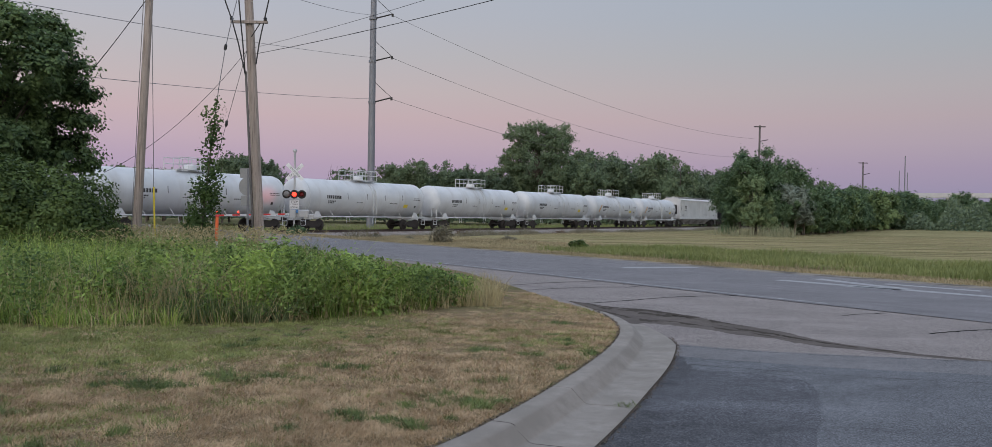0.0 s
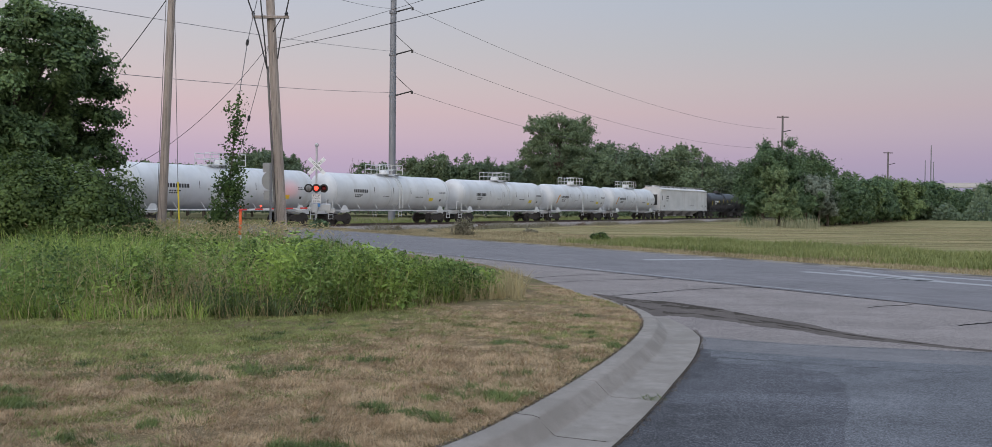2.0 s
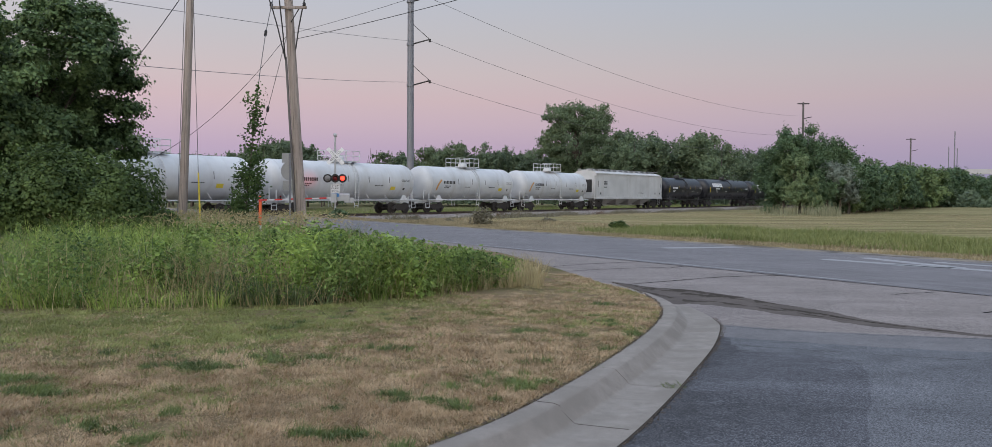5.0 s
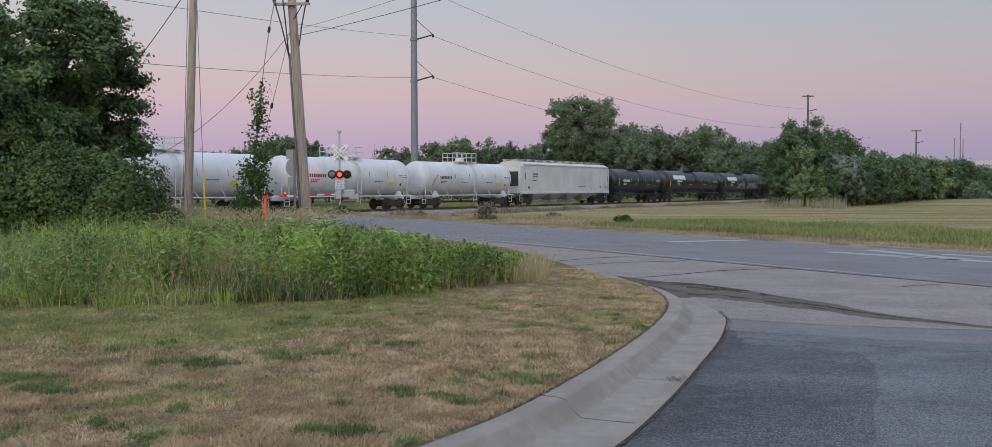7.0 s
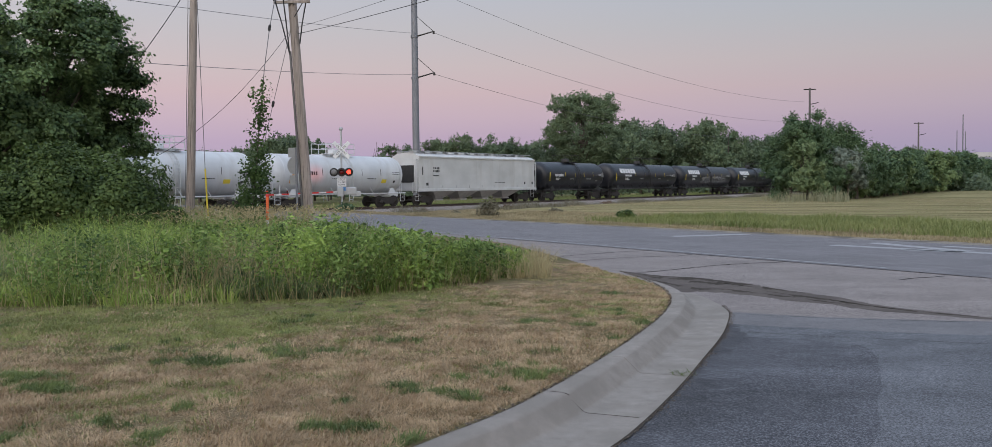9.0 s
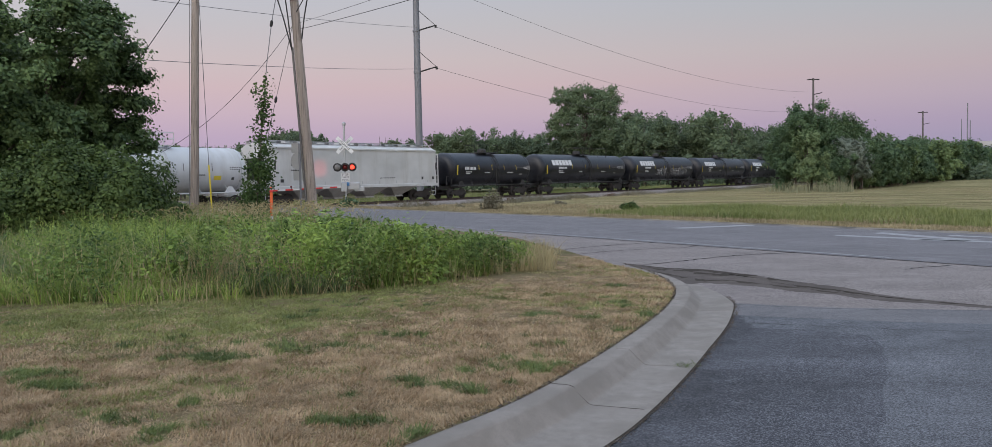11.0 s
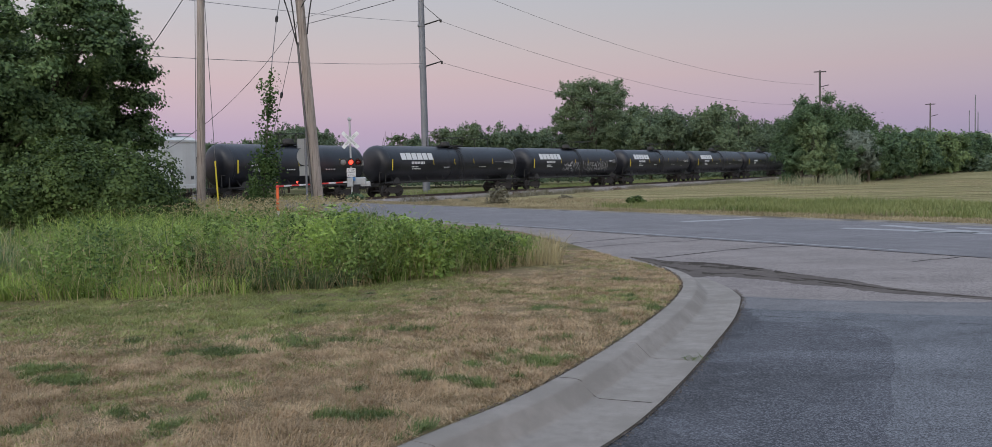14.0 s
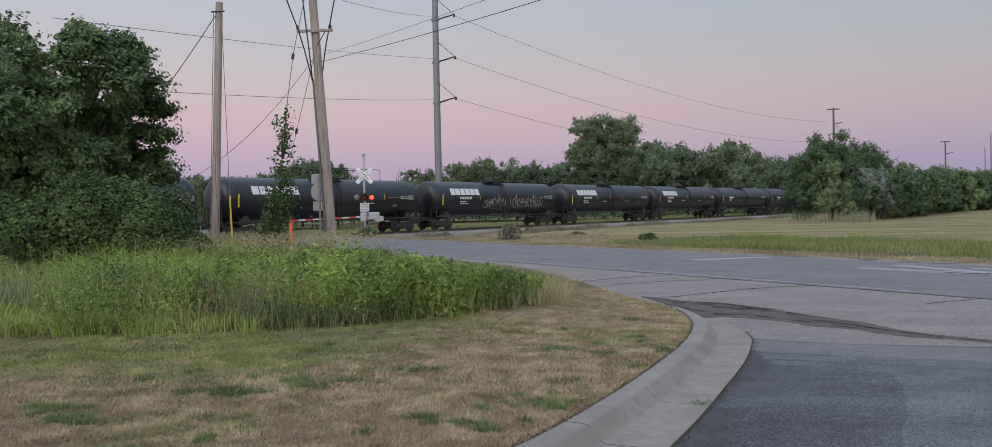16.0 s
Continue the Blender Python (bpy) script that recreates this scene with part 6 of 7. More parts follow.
def field_grass():
    rng = np.random.default_rng(91)
    u = np.array([0.592, -0.806])
    nrm = np.array([0.806, 0.592])

    def band(n, a0, a1, w0, w1):
        a = rng.uniform(a0, a1, n)
        w = rng.uniform(w0, w1, n)
        return np.array([2.0, 22.0]) + a[:, None] * u + w[:, None] * nrm

    # straw verge beside the road, then a strip of longer grass
    p = band(26000, -42, 16, 7.4, 9.6)
    v, f = blades(rng, lift(p, -0.04), np.full(len(p), 0.09), 0.03, 0.7, 0.8)
    tagged(part("verge_grass", array_mesh("verge_grass", v, f, L_verge), L_verge), "short straw-dry grass on the road verge", "grass", kind="stuff")
    p = band(34000, -13, 20, 9.3, 17.5)
    keep = p[:, 1] < 45
    p = p[keep]
    nz = np.array([noise.noise(Vector((q[0] * 0.4, q[1] * 0.4, 1))) for q in p])
    v, f = blades(rng, lift(p, -0.04), 0.30 + 0.18 * nz, 0.024, 0.6, 0.9)
    tagged(part("field_grass", array_mesh("field_grass", v, f, L_field), L_field), "longer green grass strip beside the hay field", "grass", kind="stuff")
    # dry rough grass on the slope towards the ballast
    p = band(46000, -46, 2, 9.3, 17.5)
    p = p[((p[:, 0] + 10.06) * 0.842 - (p[:, 1] - 75.86) * 0.539 > 4.6)]
    nz = np.array([noise.noise(Vector((q[0] * 0.22, q[1] * 0.5, 3))) for q in p])
    keep = nz + rng.normal(scale=0.2, size=len(p)) > -0.15
    v, f = blades(rng, np.array([[q[0], q[1], low_ground(*q) - 0.01] for q in p[keep]]), 0.12 + 0.10 * np.clip(nz[keep], 0, 1), 0.028, 0.8, 1.1)
    tagged(part("slope_grass", array_mesh("slope_grass", v, f, L_verge), L_verge), "dry tan grass on the slope below the railway", "grass", kind="stuff")
    # reeds in front of the poplars
    p = rng.uniform((19, 72), (29, 80.0), (5200, 2))
    dens = np.array([noise.noise(Vector((q[0] * 0.5, q[1] * 0.3, 5))) for q in p])
    p = p[dens > 0.02]
    p = p[rng.uniform(size=len(p)) < np.interp(p[:, 0], [19, 21.5, 23, 25.5, 27], [0.0, 0.3, 1, 0.7, 0.0])]
    v, f = blades(rng, lift(p, -0.1), rng.uniform(0.5, 1.25, len(p)), 0.03, 0.3, 0.6)
    tagged(part("reeds", array_mesh("reeds", v, f, L_reed), L_reed), "stand of pale dry reeds before the trees", "reeds", kind="stuff")
    # stubble swaths over the field
    p = rng.uniform((2, 40), (60, 84), (80000, 2))
    sw = np.sin((p @ np.array([0.24, 0.97])) * 1.3 + 0.6 * np.sin(p[:, 0] * 0.13))
    p = p[(sw + rng.normal(scale=0.4, size=len(p)) > 0.1) & ((p - np.array([2, 22])) @ nrm > 15) & ((p[:, 0] + 10.06) * 0.842 - (p[:, 1] - 75.86) * 0.539 > 7)]
    v, f = blades(rng, np.array([[q[0], q[1], low_ground(*q) - 0.01] for q in p]), np.full(len(p), 0.07), 0.03, 0.9, 1.3)
    tagged(part("stubble", array_mesh("stubble", v, f, L_verge), L_verge), "pale mown stubble in swaths on the field", "grass", kind="stuff")
    # rough growth between road and railway
    n = 32000
    s_, w_ = rng.uniform(-14, 95, n), rng.uniform(4.3, 10.0, n)
    p = np.array([along(a, b) for a, b in zip(s_, w_)])
    p = p[((p - np.array([2, 22])) @ nrm > 8.2)]
    hh = np.array([noise.noise(Vector((a * 0.25, b * 0.25, 9))) for a, b in p])
    thick = hh + rng.normal(scale=0.12, size=len(p)) > 0.02
    p, hh = p[thick], 0.24 + 0.55 * hh[thick]
    base = np.array([[q[0], q[1], low_ground(*q) - 0.02] for q in p])
    v, f = blades(rng, base, np.clip(hh * 1.5 + 0.05, 0.1, 1.0), 0.03, 0.6, 0.8)
    tagged(part("trackside_grass", array_mesh("trackside_grass", v, f, L_scrub), L_scrub), "rough brownish grass along the ballast", "grass", kind="stuff")
    # behind the track
    s_, w_ = rng.uniform(-40, 100, 14000), rng.uniform(-14, -3.8, 14000)
    p = np.array([along(a, b) for a, b in zip(s_, w_)])
    v, f = blades(rng, lift(p, -0.7), np.full(len(p), 0.95), 0.06, 0.5, 0.7)
    tagged(part("trackside_grass", array_mesh("trackside_grass", v, f, L_field), L_field), "long grass beyond the railway", "grass", kind="stuff")


def small_bushes():
    shrub(101, -2.9, 46.5, 0.75, 0.7, 1.35, 1300, 0.085, L_scrub, "grey brown scrubby bush between road and railway", lumps=14, z=-0.3)
    shrub(102, 4.0, 41.3, 0.5, 0.4, 0.5, 500, 0.09, L_bush, "small dark bush on the dry verge", lumps=8, z=-0.05)
    shrub(103, 0.8, 52.5, 0.5, 0.4, 0.7, 500, 0.08, L_scrub, "small brown scrub by the ballast", lumps=8, z=-0.3)
    shrub(104, -7.6, 53.5, 0.7, 0.5, 0.8, 800, 0.08, L_scrub, "small brown scrub by the ballast", lumps=9, z=-0.5)
    shrub(105, -13.3, 56.9, 0.9, 0.7, 0.9, 1000, 0.10, L_mid, "low green shrub at the foot of the signal", lumps=10, z=-0.2)
    for k, (a, b, w, h) in enumerate(((-2, 7.2, 0.45, 0.6), (3, 6.4, 0.6, 0.75), (9, 7.0, 0.5, 0.55), (16, 6.2, 0.8, 0.6), (21, 6.6, 0.9, 0.65), (26, 6.0, 0.6, 0.5), (38, 6.3, 0.7, 0.6), (-9, 6.6, 0.6, 0.8))):
        x, y = along(a, b)
        shrub(120 + k, x, y, w, w * 0.8, h, 420, 0.075, L_rust if k % 3 == 1 else L_scrub, "small reddish brown dock weeds by the ballast" if k % 3 == 1 else "small brown scrub by the ballast", group="scrub by the ballast", lumps=9, z=-0.6)
    shrub(106, -5.4, 52.0, 0.5, 0.4, 0.75, 500, 0.08, L_scrub, "small brown scrub by the ballast", lumps=8, z=-0.45)


near_trees()
middle_trees()
far_trees()
tall_grass()
lawn_blades()
field_grass()
small_bushes()

# ---------------------------------------------------------------- poles, wires, signals
flashers = []


def sag(a, b, drop, n=14):
    a, b = Vector(a), Vector(b)
    return [a.lerp(b, t) - Vector((0, 0, drop * 4 * t * (1 - t))) for t in (i / n for i in range(n + 1))]


def wire(pts, r, mat, label, name="power_line", category="power line"):
    return tagged(part(name, Shape().path(pts, r, 5), mat), label, category, group="overhead lines")


def wooden_pole(base, top, r0, r1):
    return Shape().path([Vector(base).lerp(Vector(top), t) for t in (0, 0.2, 0.4, 0.6, 0.8, 1)], r0, 14, r1)


P1_BASE, P1_TOP = (-14.12, 33.12, -0.2), (-13.72, 33.25, 10.25)
P2_BASE, P2_TOP = (-9.66, 34.68, -0.2), (-10.30, 34.5, 11.6)
TOWER = (-14.0, 94.0)


def poles():
    p = thing("utility_pole", "plain weathered wooden utility pole, grey brown", "utility pole")
    part("shaft", wooden_pole(P1_BASE, P1_TOP, 0.175, 0.14), M_wood, p, smooth=True)
    part("ground_wire", Shape().path([(-14.27, 33.0, 0), (-13.9, 33.1, 9.9)], 0.014, 4), M_wire, p)
    part("guy_bolt", Shape().path([(-14.0, 33.1, 9.85), (-13.45, 33.1, 9.85)], 0.03, 6), M_iron, p)
    wire(sag((-13.75, 33.15, 9.85), (-17.2, 34.5, 6.4), 0.08), 0.016, M_cable, "thick dark guy cable down from the wooden pole", "guy_cable", "cable")
    wire([(-13.09, 32.47, 0.1), (-13.16, 32.45, 2.42), (-13.52, 33.0, 8.77), (-13.58, 33.1, 9.8)], 0.013, M_wire, "thin steel guy wire beside the wooden pole", "guy_wire", "wire")
    q = thing("guy_marker", "bright yellow plastic guard on a guy wire", "guy marker")
    part("guard", Shape().path([(-13.09, 32.47, 0.0), (-13.16, 32.45, 2.42)], 0.038, 8, 0.032), M_yellow, q, smooth=True)

    p = thing("utility_pole", "leaning weathered wooden utility pole with cables and a crossarm", "utility pole")
    part("shaft", wooden_pole(P2_BASE, P2_TOP, 0.205, 0.165), M_wood, p, smooth=True)
    b, t = Vector(P2_BASE), Vector(P2_TOP)

    def on(f, dx=0.0, dy=-0.0):
        return b.lerp(t, f) + Vector((dx, dy, 0))

    zf = (9.2 + 0.2) / 11.8
    c = on(zf)
    arm = Shape().box((c.x + 0.05, c.y - 0.25, c.z), (1.5, 0.1, 0.11), bevel=0.015)
    part("crossarm", arm, M_wood, p)
    for dx in (-0.66, 0.70):
        part("insulator", Shape().lathe([(0, 0.04), (0.03, 0.075), (0.06, 0.05), (0.09, 0.08), (0.13, 0.05), (0.18, 0.03)], 10, pose(c.x + dx, c.y - 0.25, c.z + 0.05, 0, -90, 0)), M_cable, p, "dark glazed insulator")
    part("brace", Shape().path([(c.x + 0.5, c.y - 0.25, c.z - 0.03), tuple(on(zf - 0.05, 0.1, -0.2))], 0.02, 5), M_iron, p)
    # riser conduit and the cables that fan out over the arm
    part("riser", Shape().path([on(f, -0.235, -0.06) for f in np.linspace(0.02, 0.63, 6)], 0.05, 8), M_cable2, p, "dark riser conduit strapped to the pole", smooth=True)
    fan = on(0.62, -0.25, -0.1)
    for end, mid in (((-11.35, 34.0, 10.9), (-10.75, 34.1, 9.2)), ((-10.55, 34.0, 10.9), (-10.42, 34.1, 9.3)), ((-9.2, 34.2, 10.6), (-9.62, 34.3, 8.8))):
        start = fan if end[0] < -10 else on(0.655, 0.22, -0.15)
        part("riser_cable", Shape().path([start, Vector(start).lerp(Vector(mid), 0.55) + Vector((0, 0, 0.1)), mid, end], 0.03, 6), M_cable, p, "thick black riser cable")
    # guys: one with the vine on it, one behind
    wire([on(0.985, -0.1), (-10.59, 33.3, 8.71), (-10.65, 33.0, 7.92), (-10.7, 32.4, 6.24), (-11.25, 32.0, 0.1)], 0.016, M_wire, "thin steel guy wire overgrown below", "guy_wire", "wire")
    wire([on(0.72, -0.1), (-11.09, 34.6, 5.11), (-12.4, 34.6, 0.1)], 0.012, M_wire, "thin steel guy wire behind the leaning pole", "guy_wire", "wire")
    for q in ((-10.65, 33.0, 7.92), (-11.09, 34.6, 5.11)):
        tagged(part("guy_insulator", Shape().lathe([(-0.13, 0.03), (-0.08, 0.06), (0.08, 0.06), (0.13, 0.03)], 8, pose(*q, 0, -80, 0)), M_cable), "dark guy strain insulator on a wire", "insulator")
    wire(sag(tuple(on(0.72)), (-15.7, 33.8, 3.0), 0.62), 0.010, M_cable, "black telephone cable hanging from pole to tree", "telephone_cable", "cable")
    # spans to the next pole, rising over the camera's side
    a = on(0.70)
    wire(sag(tuple(a + Vector((0.15, 0, -0.1))), (3.42, 17.4, 6.98), 0.12, 24), 0.011, M_cable, "black cable spanning over the road")
    wire(sag(tuple(a + Vector((0.1, 0, 0.15))), (1.93, 19.8, 7.82), 0.12, 24), 0.007, M_cable, "thin black cable spanning over the road")


M_cable2 = material("grey_conduit", (0.10, 0.098, 0.10), (0.19, 0.18, 0.175), 0.6, 4, 40, 0.05)


def vine():
    rng = np.random.default_rng(111)
    p = thing("vine", "green climbing vine on a guy wire, bushy at its foot", "vine")
    zs = np.concatenate([rng.uniform(0.1, 2.7, 70), rng.uniform(2.7, 5.8, 34)])
    r = np.interp(zs, [0, 0.6, 1.6, 2.6, 3.4, 4.0, 4.6, 5.0, 5.4, 5.9], [0.40, 0.55, 0.55, 0.42, 0.34, 0.42, 0.14, 0.34, 0.45, 0.05])
    ang = rng.uniform(0, 2 * math.pi, len(zs))
    q = r * np.sqrt(rng.uniform(0, 1, len(zs)))
    cx = np.interp(zs, [0, 6.2], [-11.25, -10.7]) + q * np.cos(ang)
    cy = np.interp(zs, [0, 6], [32.05, 32.3]) + q * np.sin(ang)
    j = np.repeat(np.arange(len(zs)), np.where(zs < 2.7, 46, 24))
    c = np.stack([cx[j], cy[j], zs[j]], 1) + rng.normal(size=(len(j), 3)) * np.array([0.13, 0.13, 0.15])
    stem_z = rng.uniform(0.2, 5.9, 420)
    c = np.concatenate([c, np.stack([np.interp(stem_z, [0, 6.2], [-11.25, -10.7]), np.interp(stem_z, [0, 6], [32.05, 32.3]), stem_z], 1) + rng.normal(scale=0.06, size=(420, 3))])
    c[:, 2] = np.maximum(c[:, 2], 0.1)
    v, f = leaves(rng, c, 0.082, 0.5, 1.35)
    part("foliage", array_mesh("foliage", v, f, L_vine), L_vine, p)
    part("stem", Shape().path([(-11.25, 32.0, 0), (-11.06, 32.1, 2), (-10.88, 32.25, 4.2), (-10.73, 32.38, 5.9)], 0.035, 6, 0.012), M_bark, p)


def marker_post():
    p = thing("marker_post", "orange cable marker post with a white foot", "marker post")
    part("post", Shape().path([(-9.73, 29.43, 0.5), (-9.72, 29.44, 1.30), (-9.72, 29.44, 1.34)], 0.055, 10, 0.05), M_orange, p, smooth=True)
    part("foot", Shape().path([(-9.73, 29.43, 0.0), (-9.73, 29.43, 0.5)], 0.056, 10), M_chalk, p, smooth=True)
    part("cap", Shape().lathe([(0, 0.06), (0.05, 0.065), (0.08, 0.04), (0.09, 0.01)], 10, pose(-9.72, 29.44, 1.33, 0, -90, 0)), M_redpaint, p, "red cap")


def road_sign():
    p = thing("road_sign", "back of road signs on a steel post, grey", "road sign")
    x, y = -10.85, 36.9
    part("post", Shape().box((x, y, 1.65), (0.09, 0.06, 3.5), bevel=0.01), M_steel, p)
    turn = pose(x, y + 0.05, 0, 0, 0, -18)
    part("top_panel", Shape().box((-0.1, 0, 3.2), (0.62, 0.012, 0.42), turn), M_signback, p)
    part("disc", Shape().lathe([(-0.006, 0.40), (0.006, 0.40)], 28, turn @ pose(-0.08, 0.0, 2.62, 0, 0, 90)), M_signback, p)
    part("bottom_panel", Shape().box((-0.05, 0, 1.98), (0.62, 0.012, 0.42), turn), M_signback, p)


def tower():
    p = thing("steel_power_pole", "tall grey galvanised steel transmission pole with three arms", "power pole")
    s = Shape().path([(TOWER[0], TOWER[1], -0.3), (TOWER[0] + 0.05, TOWER[1], 32)], 0.42, 12, 0.30)
    part("shaft", s, M_steel, p, smooth=True)
    for z in (13.75, 18.3, 23.0):
        x0 = TOWER[0] + 0.45
        q = Shape().path([(x0 - 0.3, 93.9, z), (x0 + 1.72, 93.95, z + 0.55)], 0.085, 8, 0.07)
        arm = part("arm", q, M_iron, p, "dark braced insulator arm")
        part("stay", Shape().path([(x0 - 0.25, 93.9, z + 2.35), (x0 + 0.2, 93.9, z + 1.9), (x0 + 1.66, 93.95, z + 0.6)], 0.035, 5), M_iron, arm)
        part("clamp", Shape().box((x0 + 1.72, 93.95, z + 0.42), (0.24, 0.12, 0.34), bevel=0.04), M_iron, arm)
        part("collar", Shape().lathe([(-0.12, 0.42), (0.12, 0.42)], 12, pose(TOWER[0], 94, z, 0, 90, 0)), M_steel, arm)
    tip = TOWER[0] + 2.17
    for z, q, drop in ((14.15, (57, 191, 11.6), 4.2), (18.7, (57.5, 191, 15.2), 4.4), (23.4, (58, 191, 19.5), 4.4)):
        wire(sag((tip, 93.95, z), q, drop * 0.62, 26), 0.020, M_wire, "sagging bare transmission wire over the railway")
    for z, q in ((13.75, (-21.14, 36.0, 7.47)), (18.3, (-22.51, 36.0, 10.59)), (23.0, (-13.27, 50.0, 14.48))):
        wire(sag((tip - 2.1, 93.7, z + 0.35), q, 0.25, 24), 0.017, M_wire, "bare transmission wire over the railway")


def far_poles():
    for x, y, h, w, label in ((59.2, 191, 22.5, 0.34, "tall dark wooden transmission pole above the trees"), (103.3, 238.6, 17.9, 0.32, "tall dark wooden transmission pole above the trees"),
                              (130.4, 270.2, 22.2, 0.25, "tall steel pole far behind the field"), (129.0, 271, 17.5, 0.2, "steel pole far behind the field"), (131.6, 271, 17.0, 0.2, "steel pole far behind the field")):
        p = thing("utility_pole", label, "utility pole")
        part("shaft", Shape().path([(x, y, 0), (x, y, h)], w, 8, w * 0.6), M_farpole if h in (22.5, 17.9) else M_steel, p)
        if h in (22.5, 17.9):
            part("crossarm", Shape().box((x, y, h - 0.3), (2.6, 0.2, 0.22)), M_iron, p)
            part("side_arm", Shape().path([(x, y, h - 3.6), (x + 1.9, y, h - 3.2)], 0.09, 6), M_iron, p)
    b = thing("overpass", "pale concrete road bridge far behind the trees", "bridge", pose(190, 375, 0, 0, 0, -27))
    part("deck", Shape().box((0, 0, 12.4), (90, 8, 1.3), bevel=0.1), M_bridge, b)
    for x in (-26, -9, 9, 26):
        part("pier", Shape().box((x, 0, 5.6), (1.6, 5, 12.4), bevel=0.2), M_bridge, b)
    part("parapet", Shape().box((0, -3.8, 13.4), (90, 0.3, 0.8)), M_bridge, b)


def write(text, size, m, mat, parent, name="lettering"):
    cu = bpy.data.curves.new(name, "FONT")
    cu.body, cu.size, cu.align_x, cu.align_y, cu.extrude = text, size, "CENTER", "CENTER", 0.002
    tmp = bpy.data.objects.new(name, cu)
    me = bpy.data.meshes.new_from_object(tmp)
    bpy.data.objects.remove(tmp)
    me.materials.append(mat)
    return part(name, me, mat, parent, at=m)


def lens_mesh():
    """A round lens, one half lit and the other dark."""
    s = Shape()
    prof = [(x * 0.155, 0.155 * math.sqrt(max(0.0, 1 - x * x))) for x in np.linspace(-0.99, 0.99, 15)]
    n = 18
    k = len(s.v)
    for x, r in prof:
        s.v += [(r * math.cos(2 * math.pi * i / n), x, r * math.sin(2 * math.pi * i / n)) for i in range(n)]
    for j in range(len(prof) - 1):
        for i in range(n):
            s.f.append((j * n + i, (j + 1) * n + i, (j + 1) * n + (i + 1) % n, j * n + (i + 1) % n))
            s.s.append(0 if (prof[j][0] + prof[j + 1][0]) / 2 < -0.02 else 1)
    s.f += [tuple(range(n)), tuple(range((len(prof) - 1) * n, len(prof) * n))[::-1]]
    s.s += [0, 1]
    return s.mesh("lens", [M_lens_on, M_lens_off], True)


def signal():
    mx, my = -13.95, 58.35
    p = thing("crossing_signal", "railway crossing signal mast with red flashing lamps and a crossbuck", "crossing signal", pose(mx, my, 0, 0, 0, 12))
    part("mast", Shape().path([(0, 0, -0.2), (0, 0, 5.6)], 0.07, 12), M_signback, p, "silver steel mast", smooth=True)
    part("base", Shape().box((0, 0, 0.15), (0.5, 0.5, 0.5), bevel=0.05), M_signback, p)
    part("bell", Shape().lathe([(0, 0.02), (0.02, 0.11), (0.07, 0.14), (0.10, 0.14), (0.12, 0.05)], 16, pose(0, -0.05, 5.72, 0, 0, 90)), M_signback, p, "round grey bell", smooth=True)
    for a in (45, -45):
        m = pose(0.02, -0.10 - 0.025 * (a > 0), 4.26, 0, a, 0)
        blade = part("crossbuck_blade", Shape().box((0, 0, 0), (1.5, 0.02, 0.26)), M_crossbuck, p, "white board with black lettering", at=m)
        write("CROSSING" if a > 0 else "RAIL ROAD", 0.19, pose(0, -0.012, 0, 90, 0, 0), M_ink, blade)
    part("lamp_arm", Shape().path([(-0.62, -0.1, 2.72), (0.36, -0.1, 2.72)], 0.04, 8), M_iron, p)
    lens = lens_mesh()
    for x, face, first in ((-0.52, 1, False), (0.0, -1, False), (0.50, -1, True)):
        lamp = part("lamp", Shape().lathe([(0.0, 0.29), (0.012, 0.30), (0.02, 0.30)], 28, pose(x, -0.12, 2.72, 0, 0, 90)), M_iron, p, "round black lamp with a hood")
        hood = Shape()
        n, k = 18, 0
        vs, fs = [], []
        for i in range(n + 1):
            a = radians(-15 + 210 * i / n)
            vs += [(0.185 * math.cos(a), 0, 0.185 * math.sin(a)), (0.185 * math.cos(a), face * 0.30 * (0.35 + 0.65 * max(0, math.sin(a))), 0.185 * math.sin(a))]
        fs = [(2 * i, 2 * i + 2, 2 * i + 3, 2 * i + 1) for i in range(n)]
        hood.add([(q[0] + x, q[1] - 0.12, q[2] + 2.72) for q in vs], fs)
        part("hood", hood, M_iron, lamp)
        back = Shape().lathe([(0, 0.2), (0.14, 0.17), (0.2, 0.08), (0.2, 0.01)], 16, pose(x, -0.12, 2.72, 0, 0, 90 if face < 0 else -90))
        part("housing", back, M_iron if face < 0 else M_signgrey, lamp, smooth=True)
        if face < 0:
            ln = part("lens", lens, M_lens_on, lamp, "red signal lens", at=pose(x, -0.16, 2.72))
            flashers.append((ln, first))
    sign = part("sign", Shape().box((0, -0.09, 2.02), (0.62, 0.02, 0.6)), M_chalk, p, "white stop sign panel with black lettering")
    for k, w in enumerate(("STOP", "ON RED", "SIGNAL")):
        write(w, 0.19 if k == 0 else 0.14, pose(0, -0.104, 2.20 - 0.18 * k, 90, 0, 0), M_ink, sign)
    part("blue_plate", Shape().box((0.02, -0.09, 1.55), (0.5, 0.02, 0.24)), M_blue, p, "blue information plate")
    part("gate_motor", Shape().box((-0.1, 0.0, 1.35), (0.42, 0.5, 0.62), bevel=0.04), M_signback, p, "grey gate mechanism box")
    part("counterweight", Shape().box((0.55, 0.15, 1.42), (0.95, 0.3, 0.5), bevel=0.08).box((0.95, 0.15, 1.2), (0.7, 0.16, 0.34), bevel=0.04), M_signback, p)

    # rear lamps shine red on the passing train
    spot = bpy.data.lights.new("rear_lamp", "SPOT")
    spot.energy, spot.color, spot.spot_size, spot.spot_blend, spot.shadow_soft_size = 330, (1.0, 0.06, 0.05), radians(22), 1.0, 0.1
    lamp = new("rear_lamp", spot)
    tx, ty = along(-14.9, 1.4)
    lamp.matrix_world = look((mx - 0.55, my + 0.35, 2.72), (tx, ty, 2.75))

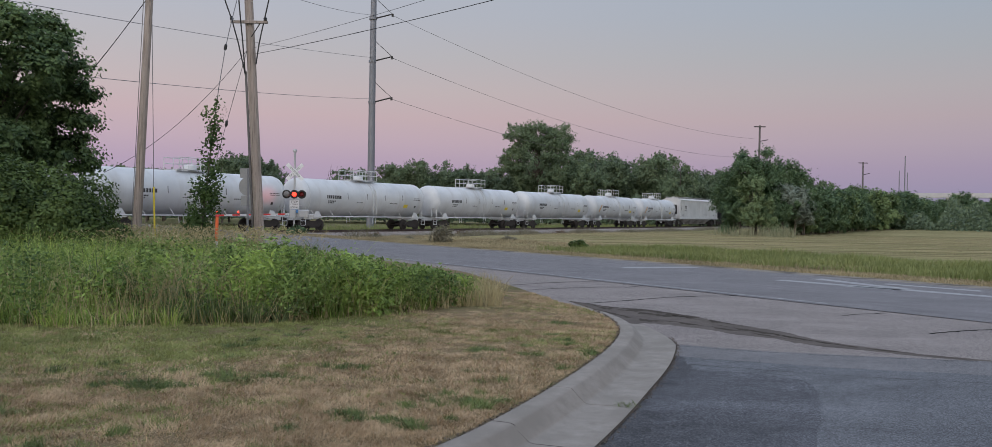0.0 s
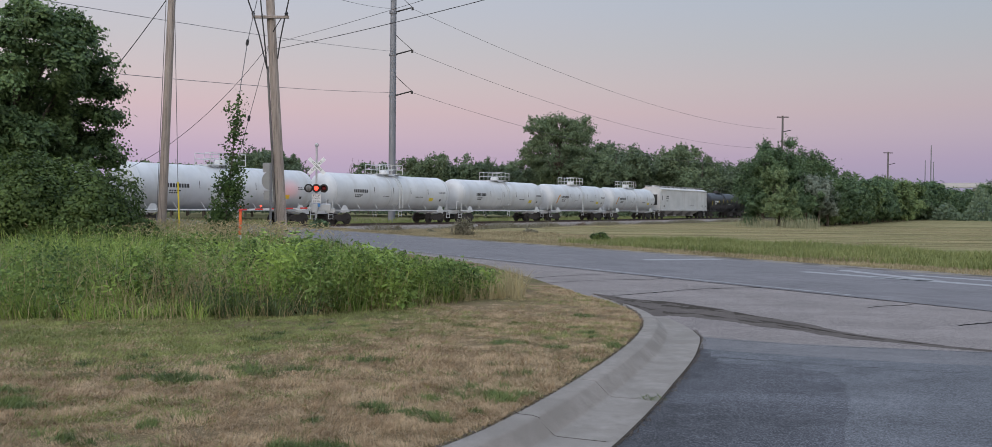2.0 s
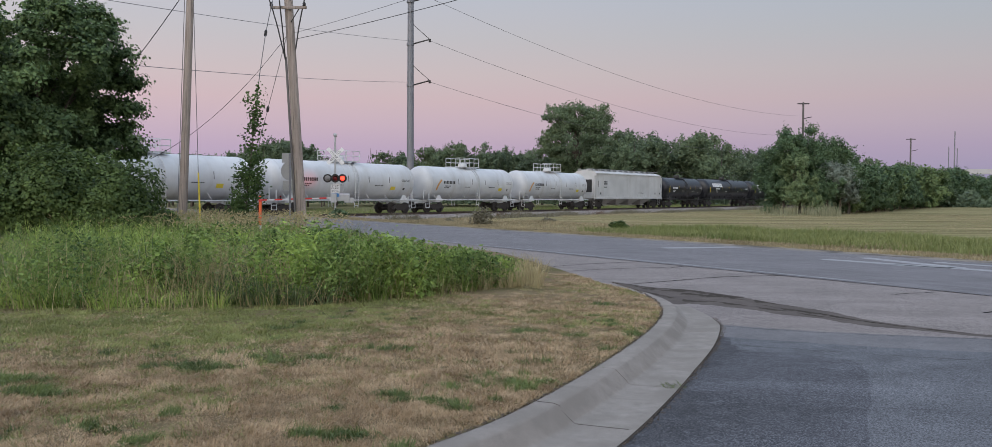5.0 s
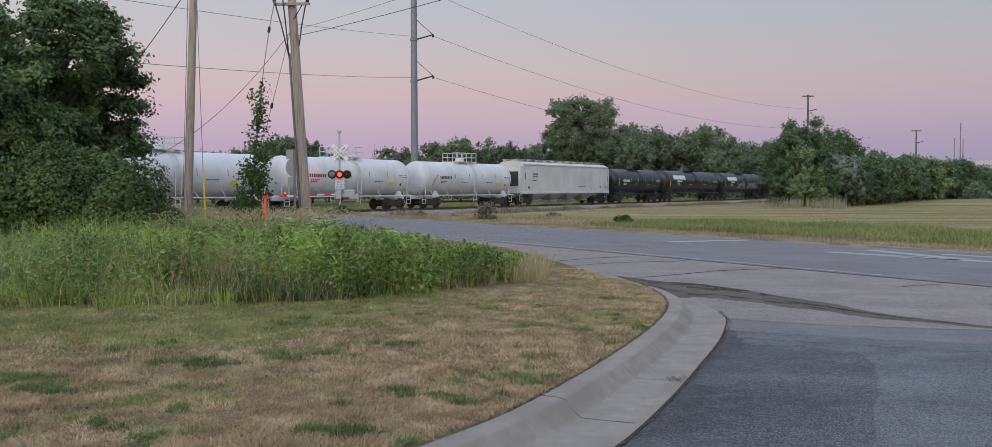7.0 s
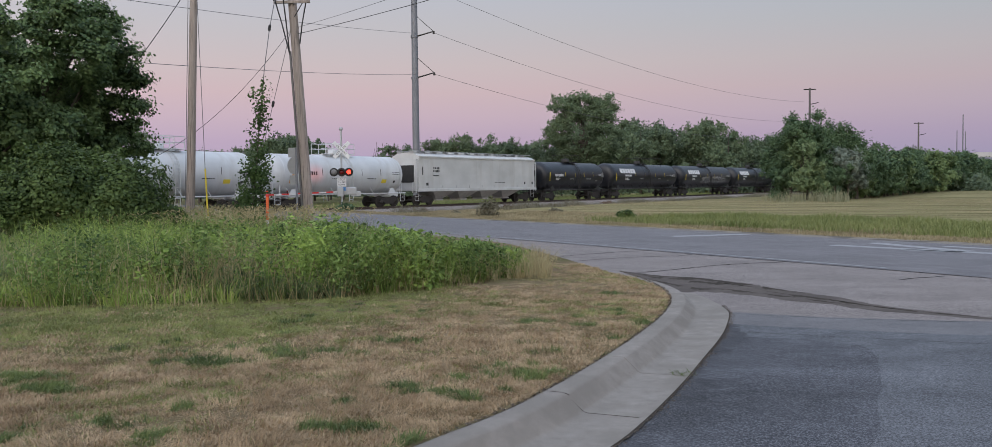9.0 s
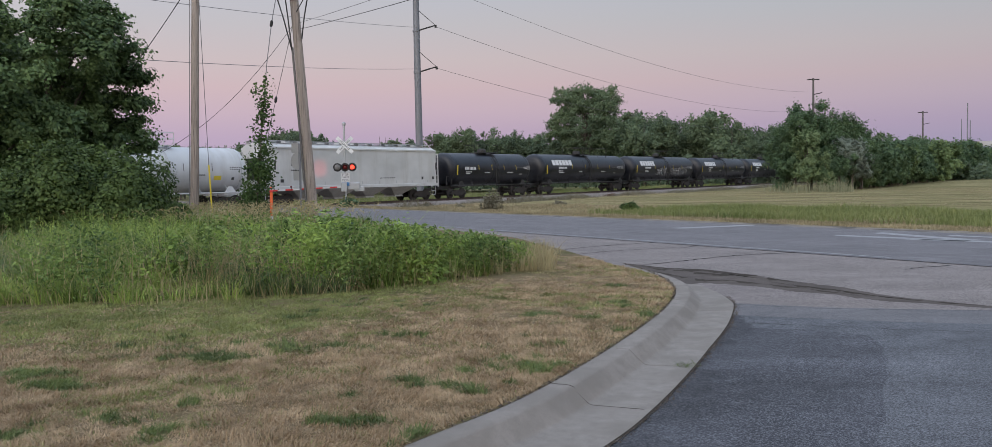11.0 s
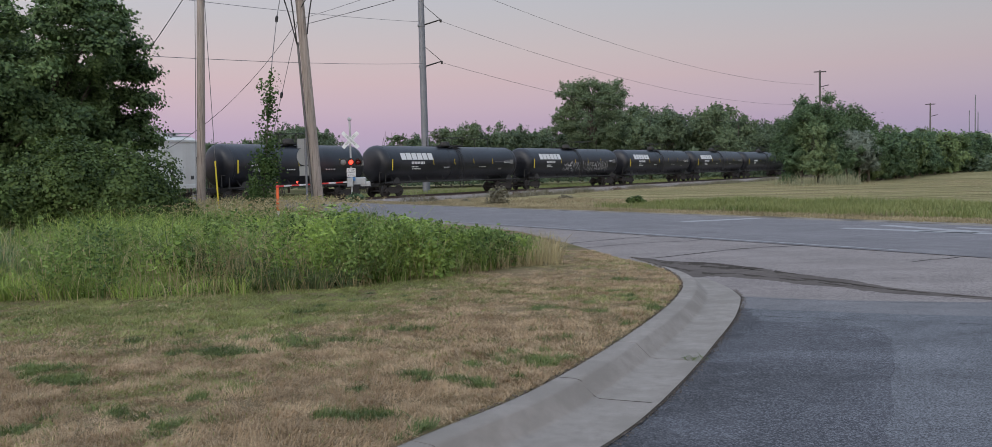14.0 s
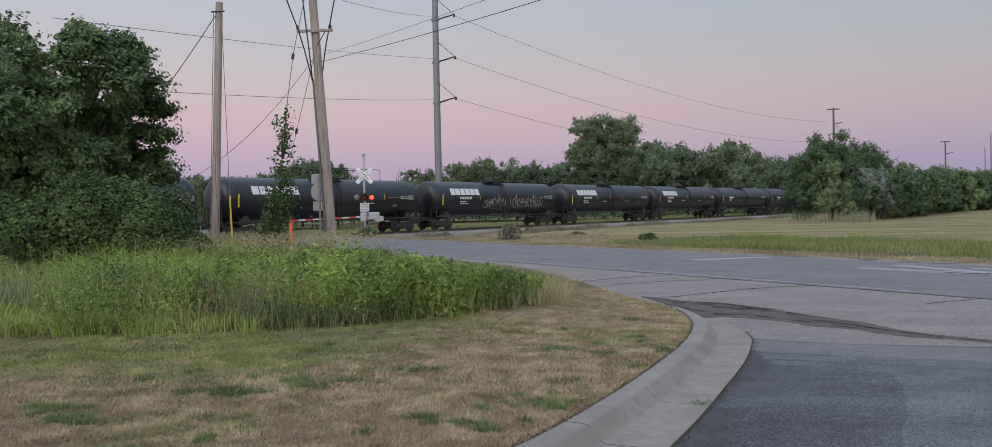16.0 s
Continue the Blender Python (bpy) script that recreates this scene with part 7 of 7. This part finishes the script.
    g = thing("crossing_gate", "lowered crossing gate arm in red and white stripes", "crossing gate")
    a, b = Vector((mx - 0.1, my - 0.1, 1.36)), Vector((-18.25, 55.05, 1.20))
    n = 10
    for i in range(n):
        q0, q1 = a.lerp(b, i / n), a.lerp(b, (i + 1) / n - 0.002)
        d = (q1 - q0)
        m = d.to_track_quat("X", "Z").to_matrix().to_4x4()
        part("stripe", Shape().box((q0 + d / 2), (d.length, 0.05, 0.10), m), M_redpaint if i % 2 else M_chalk, g)
    for f in (0.985, 0.72, 0.45):
        q = a.lerp(b, f)
        part("lamp_bracket", Shape().path([q, q + Vector((0, -0.02, 0.14))], 0.03, 6), M_iron, g)
    small = lens_mesh()
    for v in small.vertices:
        v.co *= 0.42
    for f, flash in ((0.985, False), (0.72, True), (0.45, True)):
        q = a.lerp(b, f) + Vector((0, -0.04, 0.2))
        ln = part("lamp", small, M_lens_on, g, "small red gate lamp", at=pose(*q, 0, 0, 15))
        if flash:
            flashers.append((ln, f < 0.5))


poles()
vine()
marker_post()
road_sign()
tower()
far_poles()
signal()


def run(t):
    """How far the train has rolled, towards the crossing, after t seconds."""
    return 8.283 * t - 0.0062 * t * t


def motions():
    step = 1 / 15
    times = [k * step for k in range(241)]
    for car, s in train:
        rows = []
        for k in range(0, 241, 12):
            t = k * step
            rows.append((t, TRACK @ pose(s - run(t), 0, 0)))
        walk(car, rows)
    for w, x in wheelsets:
        walk(w, [(t, pose(x, 0, WHEEL, 0, -math.degrees(run(t) / WHEEL), 0)) for t in times])
    for lens, dark_first in flashers:
        here = lens.matrix_basis.copy()
        rows = []
        lit = not dark_first
        turn = 0.0 if lit else 180.0
        rows.append((0.0, here @ pose(0, 0, 0, 0, 0, turn)))
        t = 0.1
        while t < 15.85:
            rows.append((t, here @ pose(0, 0, 0, 0, 0, turn)))
            for k in (1, 2, 3):
                rows.append((t + k / 30, here @ pose(0, 0, 0, 0, 0, turn + 60 * k)))
            turn += 180
            t += 0.597
        rows.append((16.0, here @ pose(0, 0, 0, 0, 0, turn)))
        walk(lens, rows)


motions()
